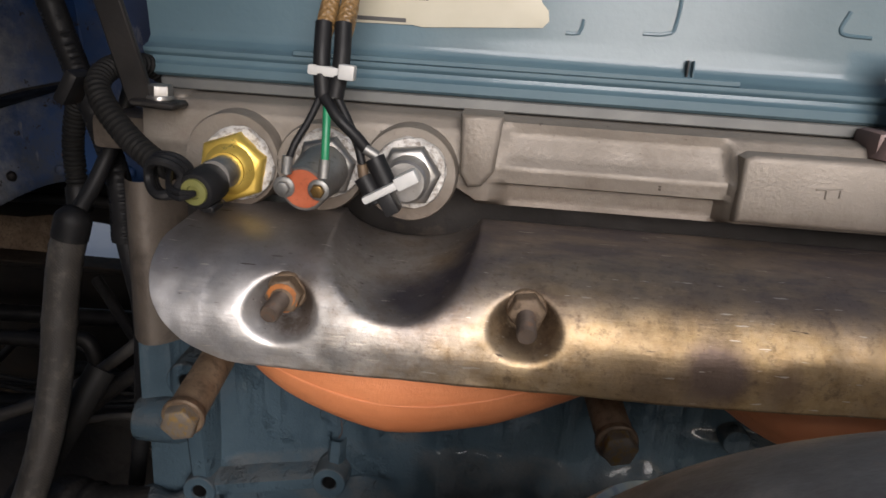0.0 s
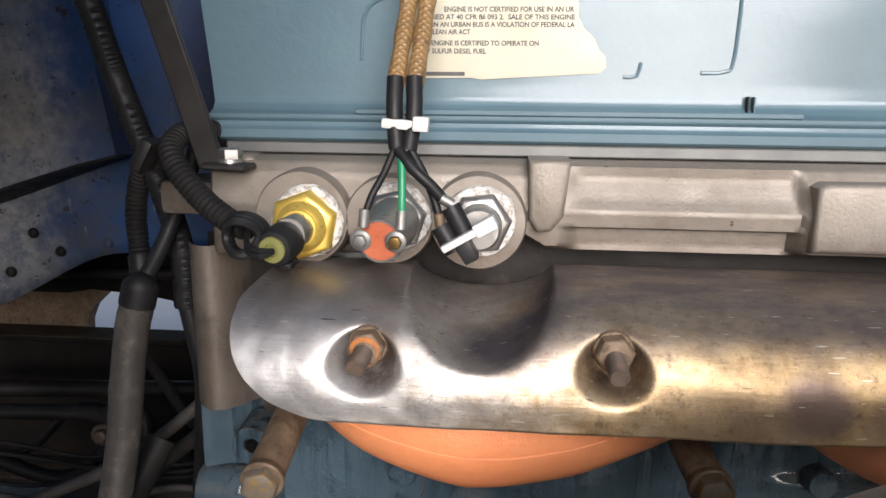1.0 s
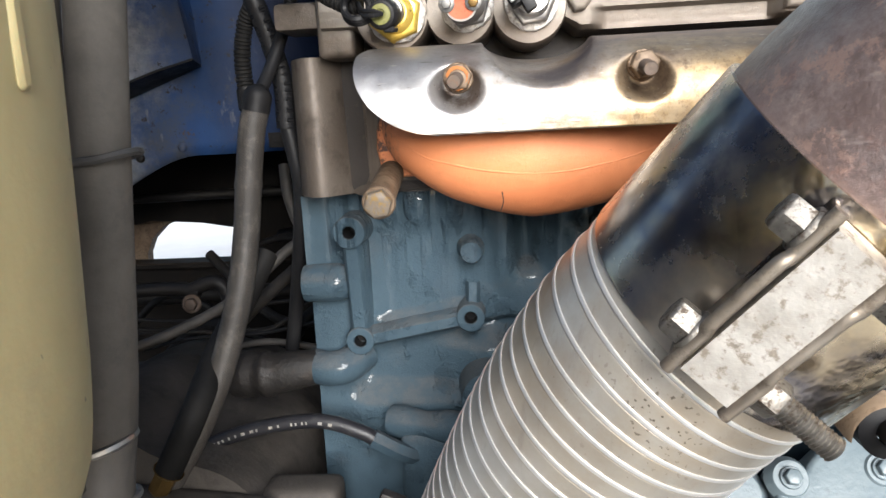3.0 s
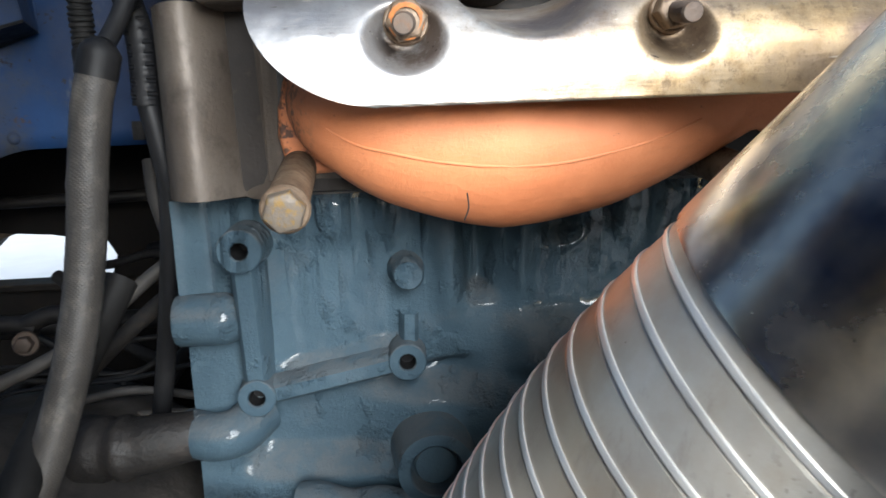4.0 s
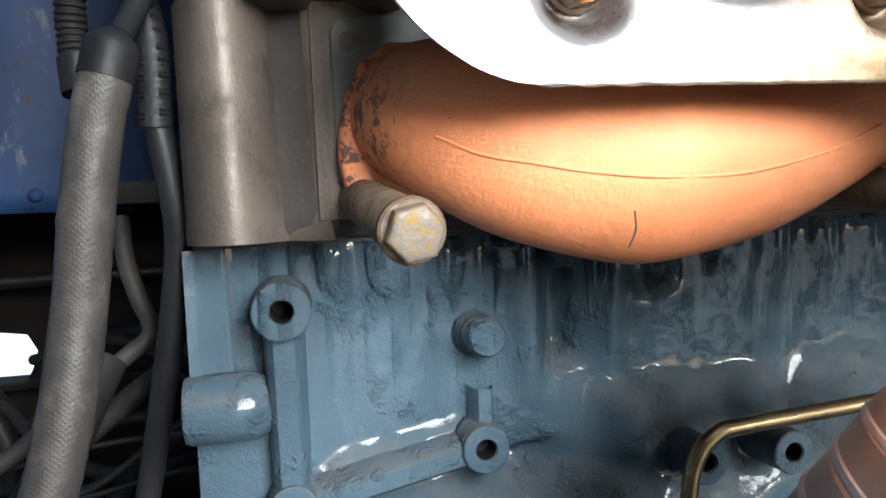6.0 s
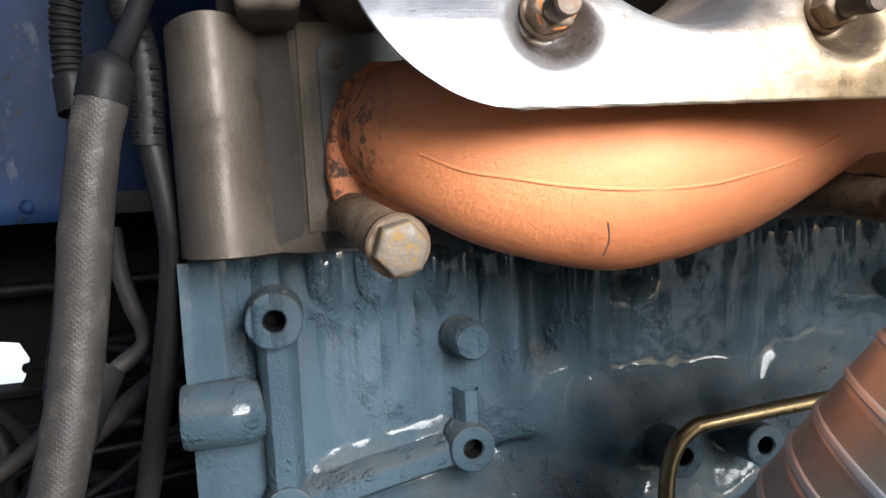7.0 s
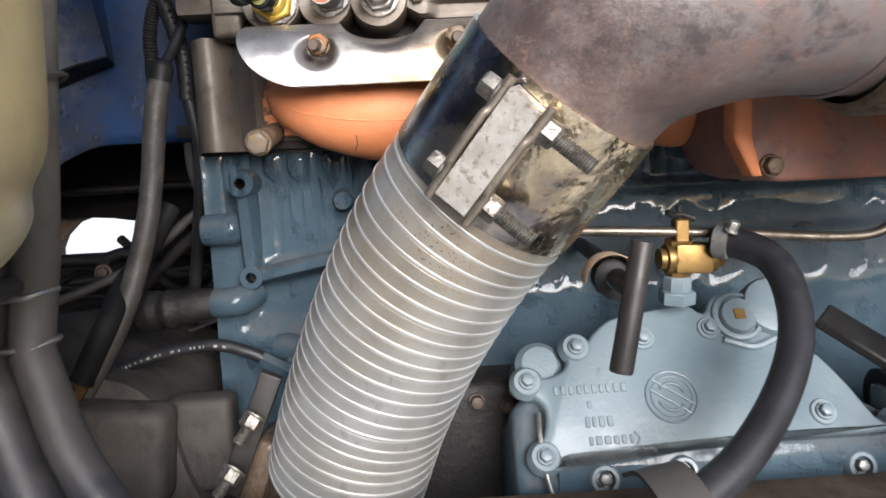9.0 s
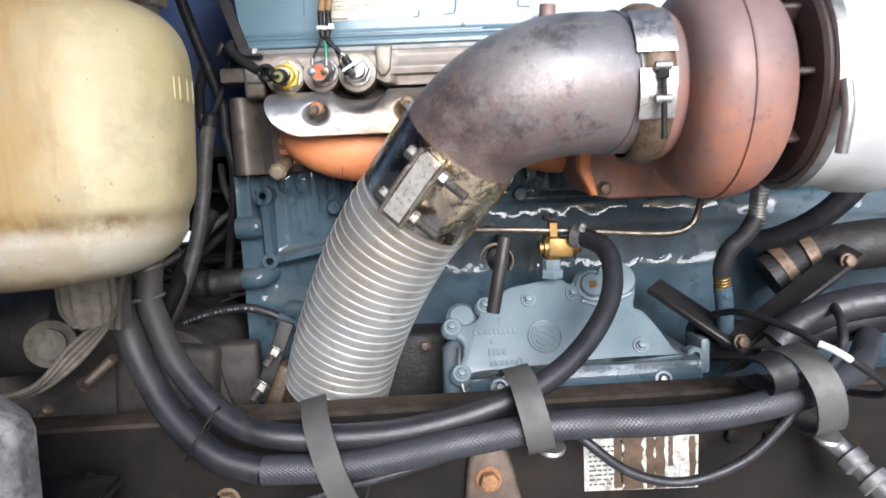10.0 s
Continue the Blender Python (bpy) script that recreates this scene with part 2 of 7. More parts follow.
    return g.done(col, ro, 0.9)


def galvanised():
    """Dull zinc with brown film and small dark oil spots towards the joint."""
    g = Nodes("galvanised_steel")
    col = g.ramp(g.noise(16, 6), (0.3, (0.40, 0.41, 0.405)), (0.7, (0.57, 0.575, 0.555)))
    col = g.mix(g.mul(g.mask(g.noise(11, 8, 0.72), 0.44, 0.62), 0.42), col, (0.31, 0.265, 0.19))
    near = g.mask(g.axis(2), 0.80, 0.93)
    col = g.mix(g.mul(g.mul(near, g.mask(g.noise(7, 6, 0.65), 0.36, 0.58)), 0.6), col, (0.32, 0.24, 0.145))
    col = g.mix(g.mul(g.mul(g.mask(g.axis(2), 0.72, 0.62), g.mask(g.noise(10, 7, 0.7), 0.36, 0.56)), 0.65), col, (0.24, 0.175, 0.10))
    scuff = g.mask(g.noise(1, 6, 0.7, g.stretch(70, 70, 12)), 0.58, 0.70)
    col = g.mix(g.mul(scuff, 0.45), col, (0.22, 0.195, 0.165))
    spots = g.mask(g.noise(420, 1, 0.4), 0.655, 0.69)
    col = g.mix(g.mul(spots, g.mul(g.spot(0.245, -0.325, 0.925, 0.010, 0.060), g.mask(g.noise(30, 4), 0.44, 0.52))), col, (0.05, 0.035, 0.02))
    col = g.mix(g.mask(g.noise(260, 2), 0.765, 0.785), col, (0.06, 0.05, 0.04))
    ro = g.ramp(g.noise(30, 6), (0.3, (0.34,) * 3), (0.7, (0.48,) * 3))
    g.bump(g.add(g.noise(200, 5, 0.7), g.noise(45, 4, 0.6)), 0.14, 0.0010)
    return g.done(col, ro, 0.74)


def orange_paint():
    g = Nodes("orange_manifold_coating")
    col = g.ramp(g.noise(16, 6), (0.3, (0.53, 0.178, 0.068)), (0.7, (0.63, 0.24, 0.10)))
    pit = g.mask(g.noise(170, 6, 0.7), 0.66, 0.72)
    left = g.mask(g.axis(0), 0.106, 0.090)
    worn = g.mul(g.mask(g.noise(130, 6, 0.7), 0.5, 0.56), left)
    col = g.mix(g.mul(pit, 0.7), col, (0.13, 0.055, 0.03))
    col = g.mix(worn, col, (0.09, 0.045, 0.03))
    col = g.mix(g.mul(g.mask(g.noise(9, 5), 0.55, 0.75), 0.35), col, (0.28, 0.12, 0.07))
    brush = g.noise(1, 5, 0.7, g.stretch(14, 60, 60))
    col = g.mix(g.mul(g.mask(brush, 0.54, 0.72), 0.35), col, (0.36, 0.125, 0.045))
    g.bump(g.add(g.noise(300, 6, 0.75), g.mul(brush, 0.7)), 0.55, 0.0014)
    return g.done(col, 0.55)


def elbow_steel():
    """Dark scaled pipe: blue-grey on top, rust-red below and beside the joint."""
    g = Nodes("oxidised_exhaust_steel")
    col = g.ramp(g.noise(7, 7, 0.65), (0.3, (0.075, 0.078, 0.091)), (0.5, (0.138, 0.134, 0.136)), (0.7, (0.205, 0.192, 0.184)))
    low = g.mask(g.add(g.axis(2), g.mul(g.noise(11, 7, 0.7), 0.10)), 1.165, 1.085)
    rust = g.mul(g.mask(g.noise(16, 9, 0.72), 0.34, 0.50), low)
    col = g.mix(g.mul(rust, 0.65), col, (0.155, 0.096, 0.080))
    col = g.mix(g.mul(g.mul(g.mask(g.noise(40, 9, 0.75), 0.56, 0.66), low), 0.6), col, (0.23, 0.11, 0.08))
    pale = g.mask(g.noise(28, 9, 0.8), 0.57, 0.70)
    col = g.mix(g.mul(pale, 0.5), col, (0.30, 0.235, 0.205))
    soot = g.mask(g.noise(15, 9, 0.78), 0.54, 0.63)
    col = g.mix(g.mul(soot, 0.7), col, (0.036, 0.031, 0.033))
    joint = g.mul(g.spot(0.345, -0.31, 1.06, 0.050, 0.095), g.mask(g.noise(24, 9, 0.78), 0.40, 0.55))
    col = g.mix(g.mul(joint, 0.75), col, (0.055, 0.036, 0.034))
    flake = g.mul(g.spot(0.345, -0.31, 1.06, 0.060, 0.10), g.mask(g.noise(46, 9, 0.8), 0.56, 0.60))
    col = g.mix(g.mul(flake, 0.5), col, (0.22, 0.145, 0.118))
    scratch = g.mask(g.noise(1, 4, 0.5, g.stretch(4, 60, 140)), 0.66, 0.72)
    col = g.mix(g.mul(scratch, 0.35), col, (0.25, 0.21, 0.19))
    ro = g.ramp(g.noise(25, 6), (0.3, (0.29,) * 3), (0.7, (0.54,) * 3))
    g.bump(g.add(g.noise(210, 6, 0.75), g.mul(g.noise(24, 8, 0.75), 1.2)), 0.45, 0.0014)
    return g.done(col, ro, 0.4)


def tank_plastic():
    """Aged translucent plastic: ochre towards its back end, bleached in the middle, stained along the groove."""
    g = Nodes("yellowed_tank_plastic")
    x, z = g.axis(0), g.axis(2)
    col = g.ramp(g.noise(9, 7, 0.65), (0.3, (0.225, 0.185, 0.095)), (0.7, (0.295, 0.258, 0.158)))
    brown = g.mask(g.add(x, g.add(g.mul(g.noise(9, 7, 0.65), 0.09), g.mul(g.noise(1, 5, 0.6, g.stretch(50, 50, 9)), 0.04))), 0.122, 0.072)
    col = g.mix(g.mul(brown, 0.85), col, (0.195, 0.125, 0.046))
    col = g.mix(g.mul(g.mul(brown, g.mask(g.noise(1, 6, 0.7, g.stretch(60, 60, 12)), 0.48, 0.62)), 0.5), col, (0.15, 0.085, 0.030))
    grey = g.mul(g.mask(g.add(z, g.mul(g.noise(12, 6), 0.05)), 1.015, 0.990), g.mask(g.noise(9, 5), 0.38, 0.58))
    col = g.mix(g.mul(grey, 0.7), col, (0.215, 0.205, 0.175))
    rim = g.mask(x, 0.078, 0.112)
    col = g.mix(g.mul(rim, 0.6), col, (0.29, 0.225, 0.090))
    zz = g.add(z, g.mul(g.noise(14, 5), 0.014))
    groove = g.mul(g.mul(g.mask(zz, 0.974, 0.986), g.mask(zz, 1.003, 0.992)), g.mask(g.noise(20, 7, 0.7), 0.34, 0.48))
    groove = g.mul(groove, g.mask(x, 0.10, 0.06))
    col = g.mix(g.mul(groove, 0.9), col, (0.095, 0.058, 0.022))
    pale = g.mul(g.mul(g.mask(zz, 0.990, 0.980), g.mask(zz, 0.960, 0.970)), g.mask(g.noise(11, 6, 0.65), 0.42, 0.56))
    col = g.mix(g.mul(pale, 0.75), col, (0.275, 0.270, 0.245))
    foot = g.mul(g.mask(g.add(z, g.mul(g.noise(18, 6, 0.7), 0.05)), 0.984, 0.966), g.mask(g.noise(17, 7, 0.72), 0.38, 0.48))
    foot = g.mul(foot, g.mask(x, 0.07, 0.03))
    col = g.mix(g.mul(foot, 0.9), col, (0.095, 0.070, 0.036))
    col = g.mix(g.mul(g.mask(g.noise(14, 9, 0.75), 0.48, 0.62), 0.6), col, (0.185, 0.148, 0.088))
    smut = g.mask(g.noise(24, 9, 0.75), 0.60, 0.68)
    col = g.mix(g.mul(smut, 0.5), col, (0.17, 0.135, 0.082))
    col = g.mix(g.mask(g.noise(170, 2), 0.735, 0.75), col, (0.09, 0.07, 0.045))
    g.bump(g.noise(30, 6, 0.6), 0.2, 0.003)
    return g.done(col, g.ramp(g.noise(20, 6), (0.3, (0.48,) * 3), (0.7, (0.7,) * 3)), 0.0, Specular_IOR_Level=0.3, Subsurface_Weight=0.15, Subsurface_Scale=0.01)


def panel_paint():
    """Blue paint, shaded towards the engine by its colour, chalky grey where worn through, with chips and rust specks.
    """
    g = Nodes("worn_blue_body_paint")
    # Darker blue towards the engine stands in for the shade there.
    shaded_blue = g.ramp(g.noise(5, 6), (0.3, (0.0026, 0.0075, 0.028)), (0.7, (0.006, 0.020, 0.066)))
    lit_blue = g.ramp(g.noise(5, 6), (0.3, (0.012, 0.032, 0.092)), (0.7, (0.026, 0.072, 0.20)))
    col = g.mix(g.mask(g.add(g.axis(0), g.mul(g.noise(9, 7, 0.7), 0.10)), -0.05, -0.15), shaded_blue, lit_blue)
    worn = g.mask(g.noise(7, 9, 0.75), 0.48, 0.62)
    worn = g.mul(worn, g.mask(g.add(g.axis(0), g.mul(g.noise(6, 5), 0.10)), -0.08, -0.20))
    col = g.mix(g.mul(worn, 0.85), col, (0.066, 0.073, 0.090))
    chalk = g.add(g.add(g.spot(-0.335, 0.270, 1.165, 0.060, 0.125), g.spot(-0.365, 0.320, 1.022, 0.035, 0.090)), g.mul(g.spot(-0.330, 0.270, 1.260, 0.050, 0.110), 0.8))
    chalk = g.mul(chalk, g.mask(g.noise(22, 9, 0.78), 0.30, 0.52))
    col = g.mix(g.mul(chalk, 0.9), col, g.ramp(g.noise(45, 8, 0.75), (0.32, (0.15, 0.16, 0.175)), (0.68, (0.33, 0.34, 0.355))))
    col = g.mix(g.mul(g.mask(g.noise(28, 8, 0.75), 0.58, 0.66), 0.35), col, (0.075, 0.074, 0.074))
    pale = g.mul(g.mask(g.noise(1, 7, 0.7, g.stretch(34, 34, 13)), 0.62, 0.68), g.mask(g.axis(0), -0.10, -0.18))
    col = g.mix(g.mul(pale, 0.55), col, (0.20, 0.20, 0.205))
    col = g.mix(g.mask(g.noise(55, 7, 0.75), 0.61, 0.63), col, (0.026, 0.023, 0.024))
    col = g.mix(g.mask(g.noise(150, 3, 0.6), 0.70, 0.72), col, (0.020, 0.016, 0.014))
    col = g.mix(g.mul(g.mask(g.noise(19, 6, 0.7), 0.68, 0.72), 0.8), col, (0.085, 0.046, 0.025))
    ro = g.mix(worn, (0.55, 0.55, 0.55), (0.8, 0.8, 0.8))
    g.bump(g.noise(60, 6, 0.7), 0.2, 0.002)
    return g.done(col, ro, 0.0, Specular_IOR_Level=0.25)


def clamp_band():
    """Polished dented band; reflections in its colour, blue-black one side, golden the other."""
    g = Nodes("polished_steel_band")
    fac = g.add(g.mul(g.noise(24, 5, 0.6), 0.8), g.mask(g.axis(0), 0.20, 0.50))
    col = g.ramp(fac, (0.42, (0.26, 0.255, 0.27)), (0.54, (0.52, 0.46, 0.38)), (0.64, (0.24, 0.225, 0.235)), (0.74, (0.44, 0.36, 0.26)), (0.86, (0.78, 0.64, 0.42)), (0.98, (0.60, 0.45, 0.27)))
    haze = g.mask(g.noise(20, 5, 0.6), 0.44, 0.66)
    col = g.mix(g.mul(haze, 0.55), col, (0.62, 0.57, 0.50))
    ro = g.mix(haze, g.ramp(g.noise(30, 6, 0.7), (0.3, (0.16,) * 3), (0.7, (0.32,) * 3)), (0.34, 0.34, 0.34))
    dent = g.add(g.noise(40, 3, 0.5), g.mul(g.noise(1, 3, 0.5, g.stretch(70, 35, 35)), 0.2))
    g.bump(g.mul(dent, g.mask(g.axis(0), 0.27, 0.36)), 0.9, 0.010)
    return g.done(col, ro, 1.0)


def cover_paint():
    g = Nodes("blue_grey_valve_cover_paint")
    col = g.ramp(g.noise(8, 5), (0.3, (0.056, 0.100, 0.126)), (0.7, (0.080, 0.134, 0.160)))
    col = g.mix(g.mask(g.noise(85, 7, 0.7), 0.7, 0.74), col, (0.05, 0.06, 0.07))
    g.bump(g.noise(150, 5, 0.6), 0.22, 0.0015)
    return g.done(col, 0.5, 0.0, Coat_Weight=0.4, Coat_Roughness=0.12, Specular_IOR_Level=0.3)


def braided_rubber(name, base, scale, show=0.35, relief=0.3, patch=None):
    """Two crossing sets of threads, dusty in patches."""
    g = Nodes(name)
    both = []
    for k in (1, -1):
        w = g.n("ShaderNodeTexWave", Scale=scale, Distortion=1.2, Detail=1.0)
        w.bands_direction = "DIAGONAL"
        g.link(g.stretch(k, 1, 1), w.inputs["Vector"])
        both.append(w.outputs["Fac"])
    weave = g.mul(*both)
    col = g.ramp(g.noise(25, 6), (0.3, base), (0.7, tuple(c * 1.9 for c in base)))
    col = g.mix(g.mul(weave, show), col, tuple(min(1, c * 2.2) for c in base))
    if patch:
        col = g.mix(g.mul(g.mask(g.noise(48, 8, 0.75), 0.52, 0.66), 0.7), col, patch)
    g.bump(g.add(g.mul(weave, relief), g.mul(g.noise(190, 6, 0.75), 0.8)), 0.45, 0.0012)
    return g.done(col, g.ramp(g.noise(18, 6), (0.3, (0.38,) * 3), (0.7, (0.62,) * 3)))


def dusty_hose():
    """Black rubber, oily below and caked with pale dust further up."""
    g = Nodes("dusty_rubber_hose")
    col = g.ramp(g.noise(26, 6), (0.3, (0.007, 0.007, 0.009)), (0.7, (0.016, 0.016, 0.019)))
    caked = g.mask(g.add(g.axis(2), g.mul(g.noise(12, 7, 0.7), 0.16)), 0.86, 1.04)
    caked = g.mul(caked, g.mask(g.axis(0), 0.20, 0.02))
    col = g.mix(g.mul(caked, 0.9), col, g.ramp(g.noise(18, 7, 0.7), (0.3, (0.070, 0.063, 0.054)), (0.7, (0.135, 0.121, 0.104))))
    col = g.mix(g.mul(g.mask(g.noise(34, 8, 0.75), 0.54, 0.72), 0.6), col, (0.042, 0.040, 0.039))
    g.bump(g.noise(220, 6, 0.75), 0.45, 0.001)
    return g.done(col, g.mix(caked, g.ramp(g.noise(40, 7, 0.7), (0.3, (0.30,) * 3), (0.7, (0.50,) * 3)), (0.75, 0.75, 0.75)), 0.0, Specular_IOR_Level=0.42)


def turbine_iron():
    """Scaled cast iron: mauve-grey with orange-red rust lower down."""
    g = Nodes("rust_red_turbine_iron")
    col = g.ramp(g.noise(7, 7, 0.65), (0.3, (0.125, 0.082, 0.078)), (0.7, (0.205, 0.142, 0.130)))
    low = g.mask(g.add(g.axis(2), g.mul(g.noise(9, 6), 0.16)), 1.20, 1.10)
    col = g.mix(g.mul(g.mul(low, g.mask(g.noise(12, 8, 0.7), 0.32, 0.6)), 0.85), col, (0.34, 0.125, 0.062))
    col = g.mix(g.mul(g.mask(g.noise(30, 9, 0.75), 0.56, 0.68), 0.5), col, (0.06, 0.035, 0.03))
    g.bump(g.noise(130, 7, 0.75), 0.3, 0.0012)
    return g.done(col, g.ramp(g.noise(20, 6), (0.3, (0.45,) * 3), (0.7, (0.72,) * 3)), 0.15)


def head_metal():
    """Bare cast iron, oil-brown in patches, darker lower lip, dark runs below the ledge."""
    g = Nodes("cast_head_metal")
    col = g.ramp(g.noise(10, 6), (0.3, (0.150, 0.130, 0.108)), (0.7, (0.245, 0.218, 0.186)))
    col = g.mix(g.mul(g.mask(g.noise(26, 8, 0.7), 0.5, 0.72), 0.6), col, (0.11, 0.085, 0.064))
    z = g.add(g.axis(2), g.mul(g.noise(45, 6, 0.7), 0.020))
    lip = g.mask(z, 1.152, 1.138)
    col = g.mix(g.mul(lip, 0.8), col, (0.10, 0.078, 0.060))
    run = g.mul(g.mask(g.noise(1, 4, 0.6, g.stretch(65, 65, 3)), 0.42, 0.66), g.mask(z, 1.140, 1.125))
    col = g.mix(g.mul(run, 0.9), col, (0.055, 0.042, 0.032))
    col = g.mix(g.mask(g.noise(120, 3), 0.71, 0.73), col, (0.05, 0.04, 0.03))
    g.bump(g.noise(420, 5, 0.7), 0.45, 0.001)
    return g.done(col, g.ramp(g.noise(30, 6), (0.3, (0.40,) * 3), (0.7, (0.62,) * 3)), 0.35)


def rail_paint():
    """Black frame paint under oily dirt, brown dust lying on what faces up."""
    g = Nodes("dirty_black_frame_paint")
    col = g.ramp(g.noise(9, 6), (0.3, (0.005, 0.0043, 0.004)), (0.7, (0.013, 0.011, 0.0095)))
    dirt = g.mul(g.mask(g.noise(28, 8, 0.72), 0.52, 0.74), 0.85)
    col = g.mix(dirt, col, (0.018, 0.012, 0.008))
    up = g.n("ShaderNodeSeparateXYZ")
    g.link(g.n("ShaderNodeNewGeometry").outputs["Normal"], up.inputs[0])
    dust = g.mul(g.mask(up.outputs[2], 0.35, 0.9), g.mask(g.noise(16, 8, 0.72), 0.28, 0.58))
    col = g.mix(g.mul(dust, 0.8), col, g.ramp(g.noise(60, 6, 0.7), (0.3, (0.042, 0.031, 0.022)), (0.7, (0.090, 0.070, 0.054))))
    g.bump(g.add(g.noise(200, 5, 0.7), g.mul(g.noise(24, 6), 0.6)), 0.35, 0.001)
    return g.done(col, g.mix(dust, (0.6, 0.6, 0.6), (0.85, 0.85, 0.85)), 0.0, Specular_IOR_Level=0.10)


def yard_ground():
    """Sunlit pale concrete where the truck stands; near-white beyond stands in for hard sun."""
    g = Nodes("pale_concrete_far_bright")
    concrete = g.ramp(g.noise(3, 6), (0.3, (0.46, 0.45, 0.43)), (0.7, (0.58, 0.57, 0.545)))
    far_bright = g.ramp(g.noise(2, 6), (0.3, (0.78, 0.765, 0.73)), (0.7, (0.86, 0.85, 0.82)))
    col = g.mix(g.mask(g.axis(1), 1.6, 2.0), concrete, far_bright)
    g.bump(g.noise(60, 5), 0.5, 0.01)
    return g.done(col, 0.9)


M_BLOCK, M_SHIELD, M_ORANGE, M_ELBOW, M_TANK, M_PANEL, M_COVER = block_paint(), shield_metal(), orange_paint(), elbow_steel(), tank_plastic(), panel_paint(), cover_paint()
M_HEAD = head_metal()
# Brown head metal toned down for the shadow on the left corner.
M_COLUMN = surface("brown_cast_column", (0.072, 0.057, 0.045), (0.125, 0.105, 0.086), (0.45, 0.65), 0.3, 11, 380, 0.45, (0.045, 0.034, 0.026), (0.50, 0.70))
M_GASKET = surface("grey_gasket", (0.085, 0.088, 0.088), (0.14, 0.145, 0.14), (0.4, 0.6), 0.3, 20, 200, 0.1)
M_GALV = galvanised()
M_STUD = surface("dark_oxidised_stud", (0.06, 0.045, 0.036), (0.12, 0.09, 0.07), (0.45, 0.65), 0.5, 60, 400, 0.3, (0.16, 0.08, 0.04))
M_RIDGE = surface("bright_galvanised_edge", (0.60, 0.60, 0.59), (0.70, 0.69, 0.67), (0.34, 0.48), 0.8, 30, 200, 0.05)
M_BAND = clamp_band()
M_ALU = surface("rough_aluminium", (0.26, 0.25, 0.225), (0.40, 0.385, 0.35), (0.45, 0.65), 0.5, 45, 160, 0.6, (0.10, 0.08, 0.06), (0.52, 0.70))
M_BRIDGE = surface("stained_bridge_aluminium", (0.27, 0.25, 0.22), (0.46, 0.44, 0.41), (0.36, 0.58), 0.5, 60, 260, 0.35, (0.14, 0.115, 0.085), (0.52, 0.62))
M_ZINC = surface("zinc_plated_steel", (0.17, 0.17, 0.165), (0.30, 0.295, 0.28), (0.42, 0.66), 0.8, 60, 300, 0.1, (0.12, 0.1, 0.08), (0.58, 0.7))
M_CLAMPSTEEL = surface("worn_clamp_steel", (0.11, 0.103, 0.092), (0.26, 0.245, 0.22), (0.40, 0.62), 0.9, 90, 320, 0.4, (0.07, 0.05, 0.036), (0.52, 0.62))
M_VBAND = surface("scuffed_bright_band", (0.42, 0.395, 0.36), (0.62, 0.60, 0.56), (0.22, 0.42), 0.95, 40, 300, 0.15, (0.16, 0.13, 0.10), (0.54, 0.68))
M_OUTLET = surface("tan_dusty_rubber", (0.050, 0.043, 0.033), (0.125, 0.108, 0.084), (0.65, 0.85), 0.0, 40, 260, 0.5, (0.035, 0.029, 0.023), (0.52, 0.66))
M_LOWPIPE = surface("oily_rusted_pipe", (0.045, 0.030, 0.020), (0.105, 0.072, 0.045), (0.35, 0.6), 0.3, 40, 260, 0.7, (0.022, 0.016, 0.012), (0.50, 0.64))
M_GUARD = surface("tan_coated_sheet", (0.30, 0.215, 0.145), (0.40, 0.30, 0.21), (0.45, 0.65), 0.1, 40, 260, 0.2, (0.14, 0.10, 0.07), (0.54, 0.68))
M_BOLTHEAD = surface("ochre_stained_bolt_head", (0.075, 0.060, 0.046), (0.150, 0.126, 0.100), (0.48, 0.68), 0.3, 70, 320, 0.5, (0.19, 0.115, 0.028), (0.50, 0.60))
M_RUST = surface("rusty_steel", (0.16, 0.075, 0.035), (0.30, 0.15, 0.07), (0.6, 0.85), 0.3, 90, 500, 0.4, (0.07, 0.045, 0.03), (0.5, 0.65))
M_RUSTO = surface("orange_rust", (0.42, 0.15, 0.03), (0.25, 0.09, 0.03), (0.7, 0.9), 0.1, 160, 600, 0.5)
M_BRONZE = surface("brown_oxidised_steel", (0.085, 0.054, 0.032), (0.17, 0.122, 0.08), (0.45, 0.7), 0.35, 60, 400, 0.4, (0.05, 0.032, 0.02), (0.50, 0.68))
M_BRASS = surface("brass", (0.145, 0.088, 0.030), (0.24, 0.152, 0.054), (0.34, 0.55), 0.85, 60, 300, 0.12, (0.16, 0.1, 0.04), (0.56, 0.7))
M_GOLD = surface("yellow_zinc_nut", (0.66, 0.45, 0.08), (0.76, 0.56, 0.14), (0.26, 0.44), 0.7, 50, 300, 0.08, (0.3, 0.17, 0.03), (0.6, 0.75))
M_PIPE = surface("brown_steel_pipe", (0.10, 0.085, 0.068), (0.19, 0.165, 0.135), (0.3, 0.5), 0.85, 40, 300, 0.1, (0.05, 0.04, 0.03), (0.52, 0.7))
# Dusty brown, its tones lowered to stand in for missing shade.
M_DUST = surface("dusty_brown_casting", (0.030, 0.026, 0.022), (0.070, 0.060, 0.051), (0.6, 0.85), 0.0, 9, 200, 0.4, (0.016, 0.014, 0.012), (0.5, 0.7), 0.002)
M_TAN = surface("gold_pipe", (0.24, 0.18, 0.095), (0.34, 0.26, 0.14), (0.25, 0.4), 0.9, 40, 300, 0.06, (0.12, 0.1, 0.07), (0.55, 0.7))
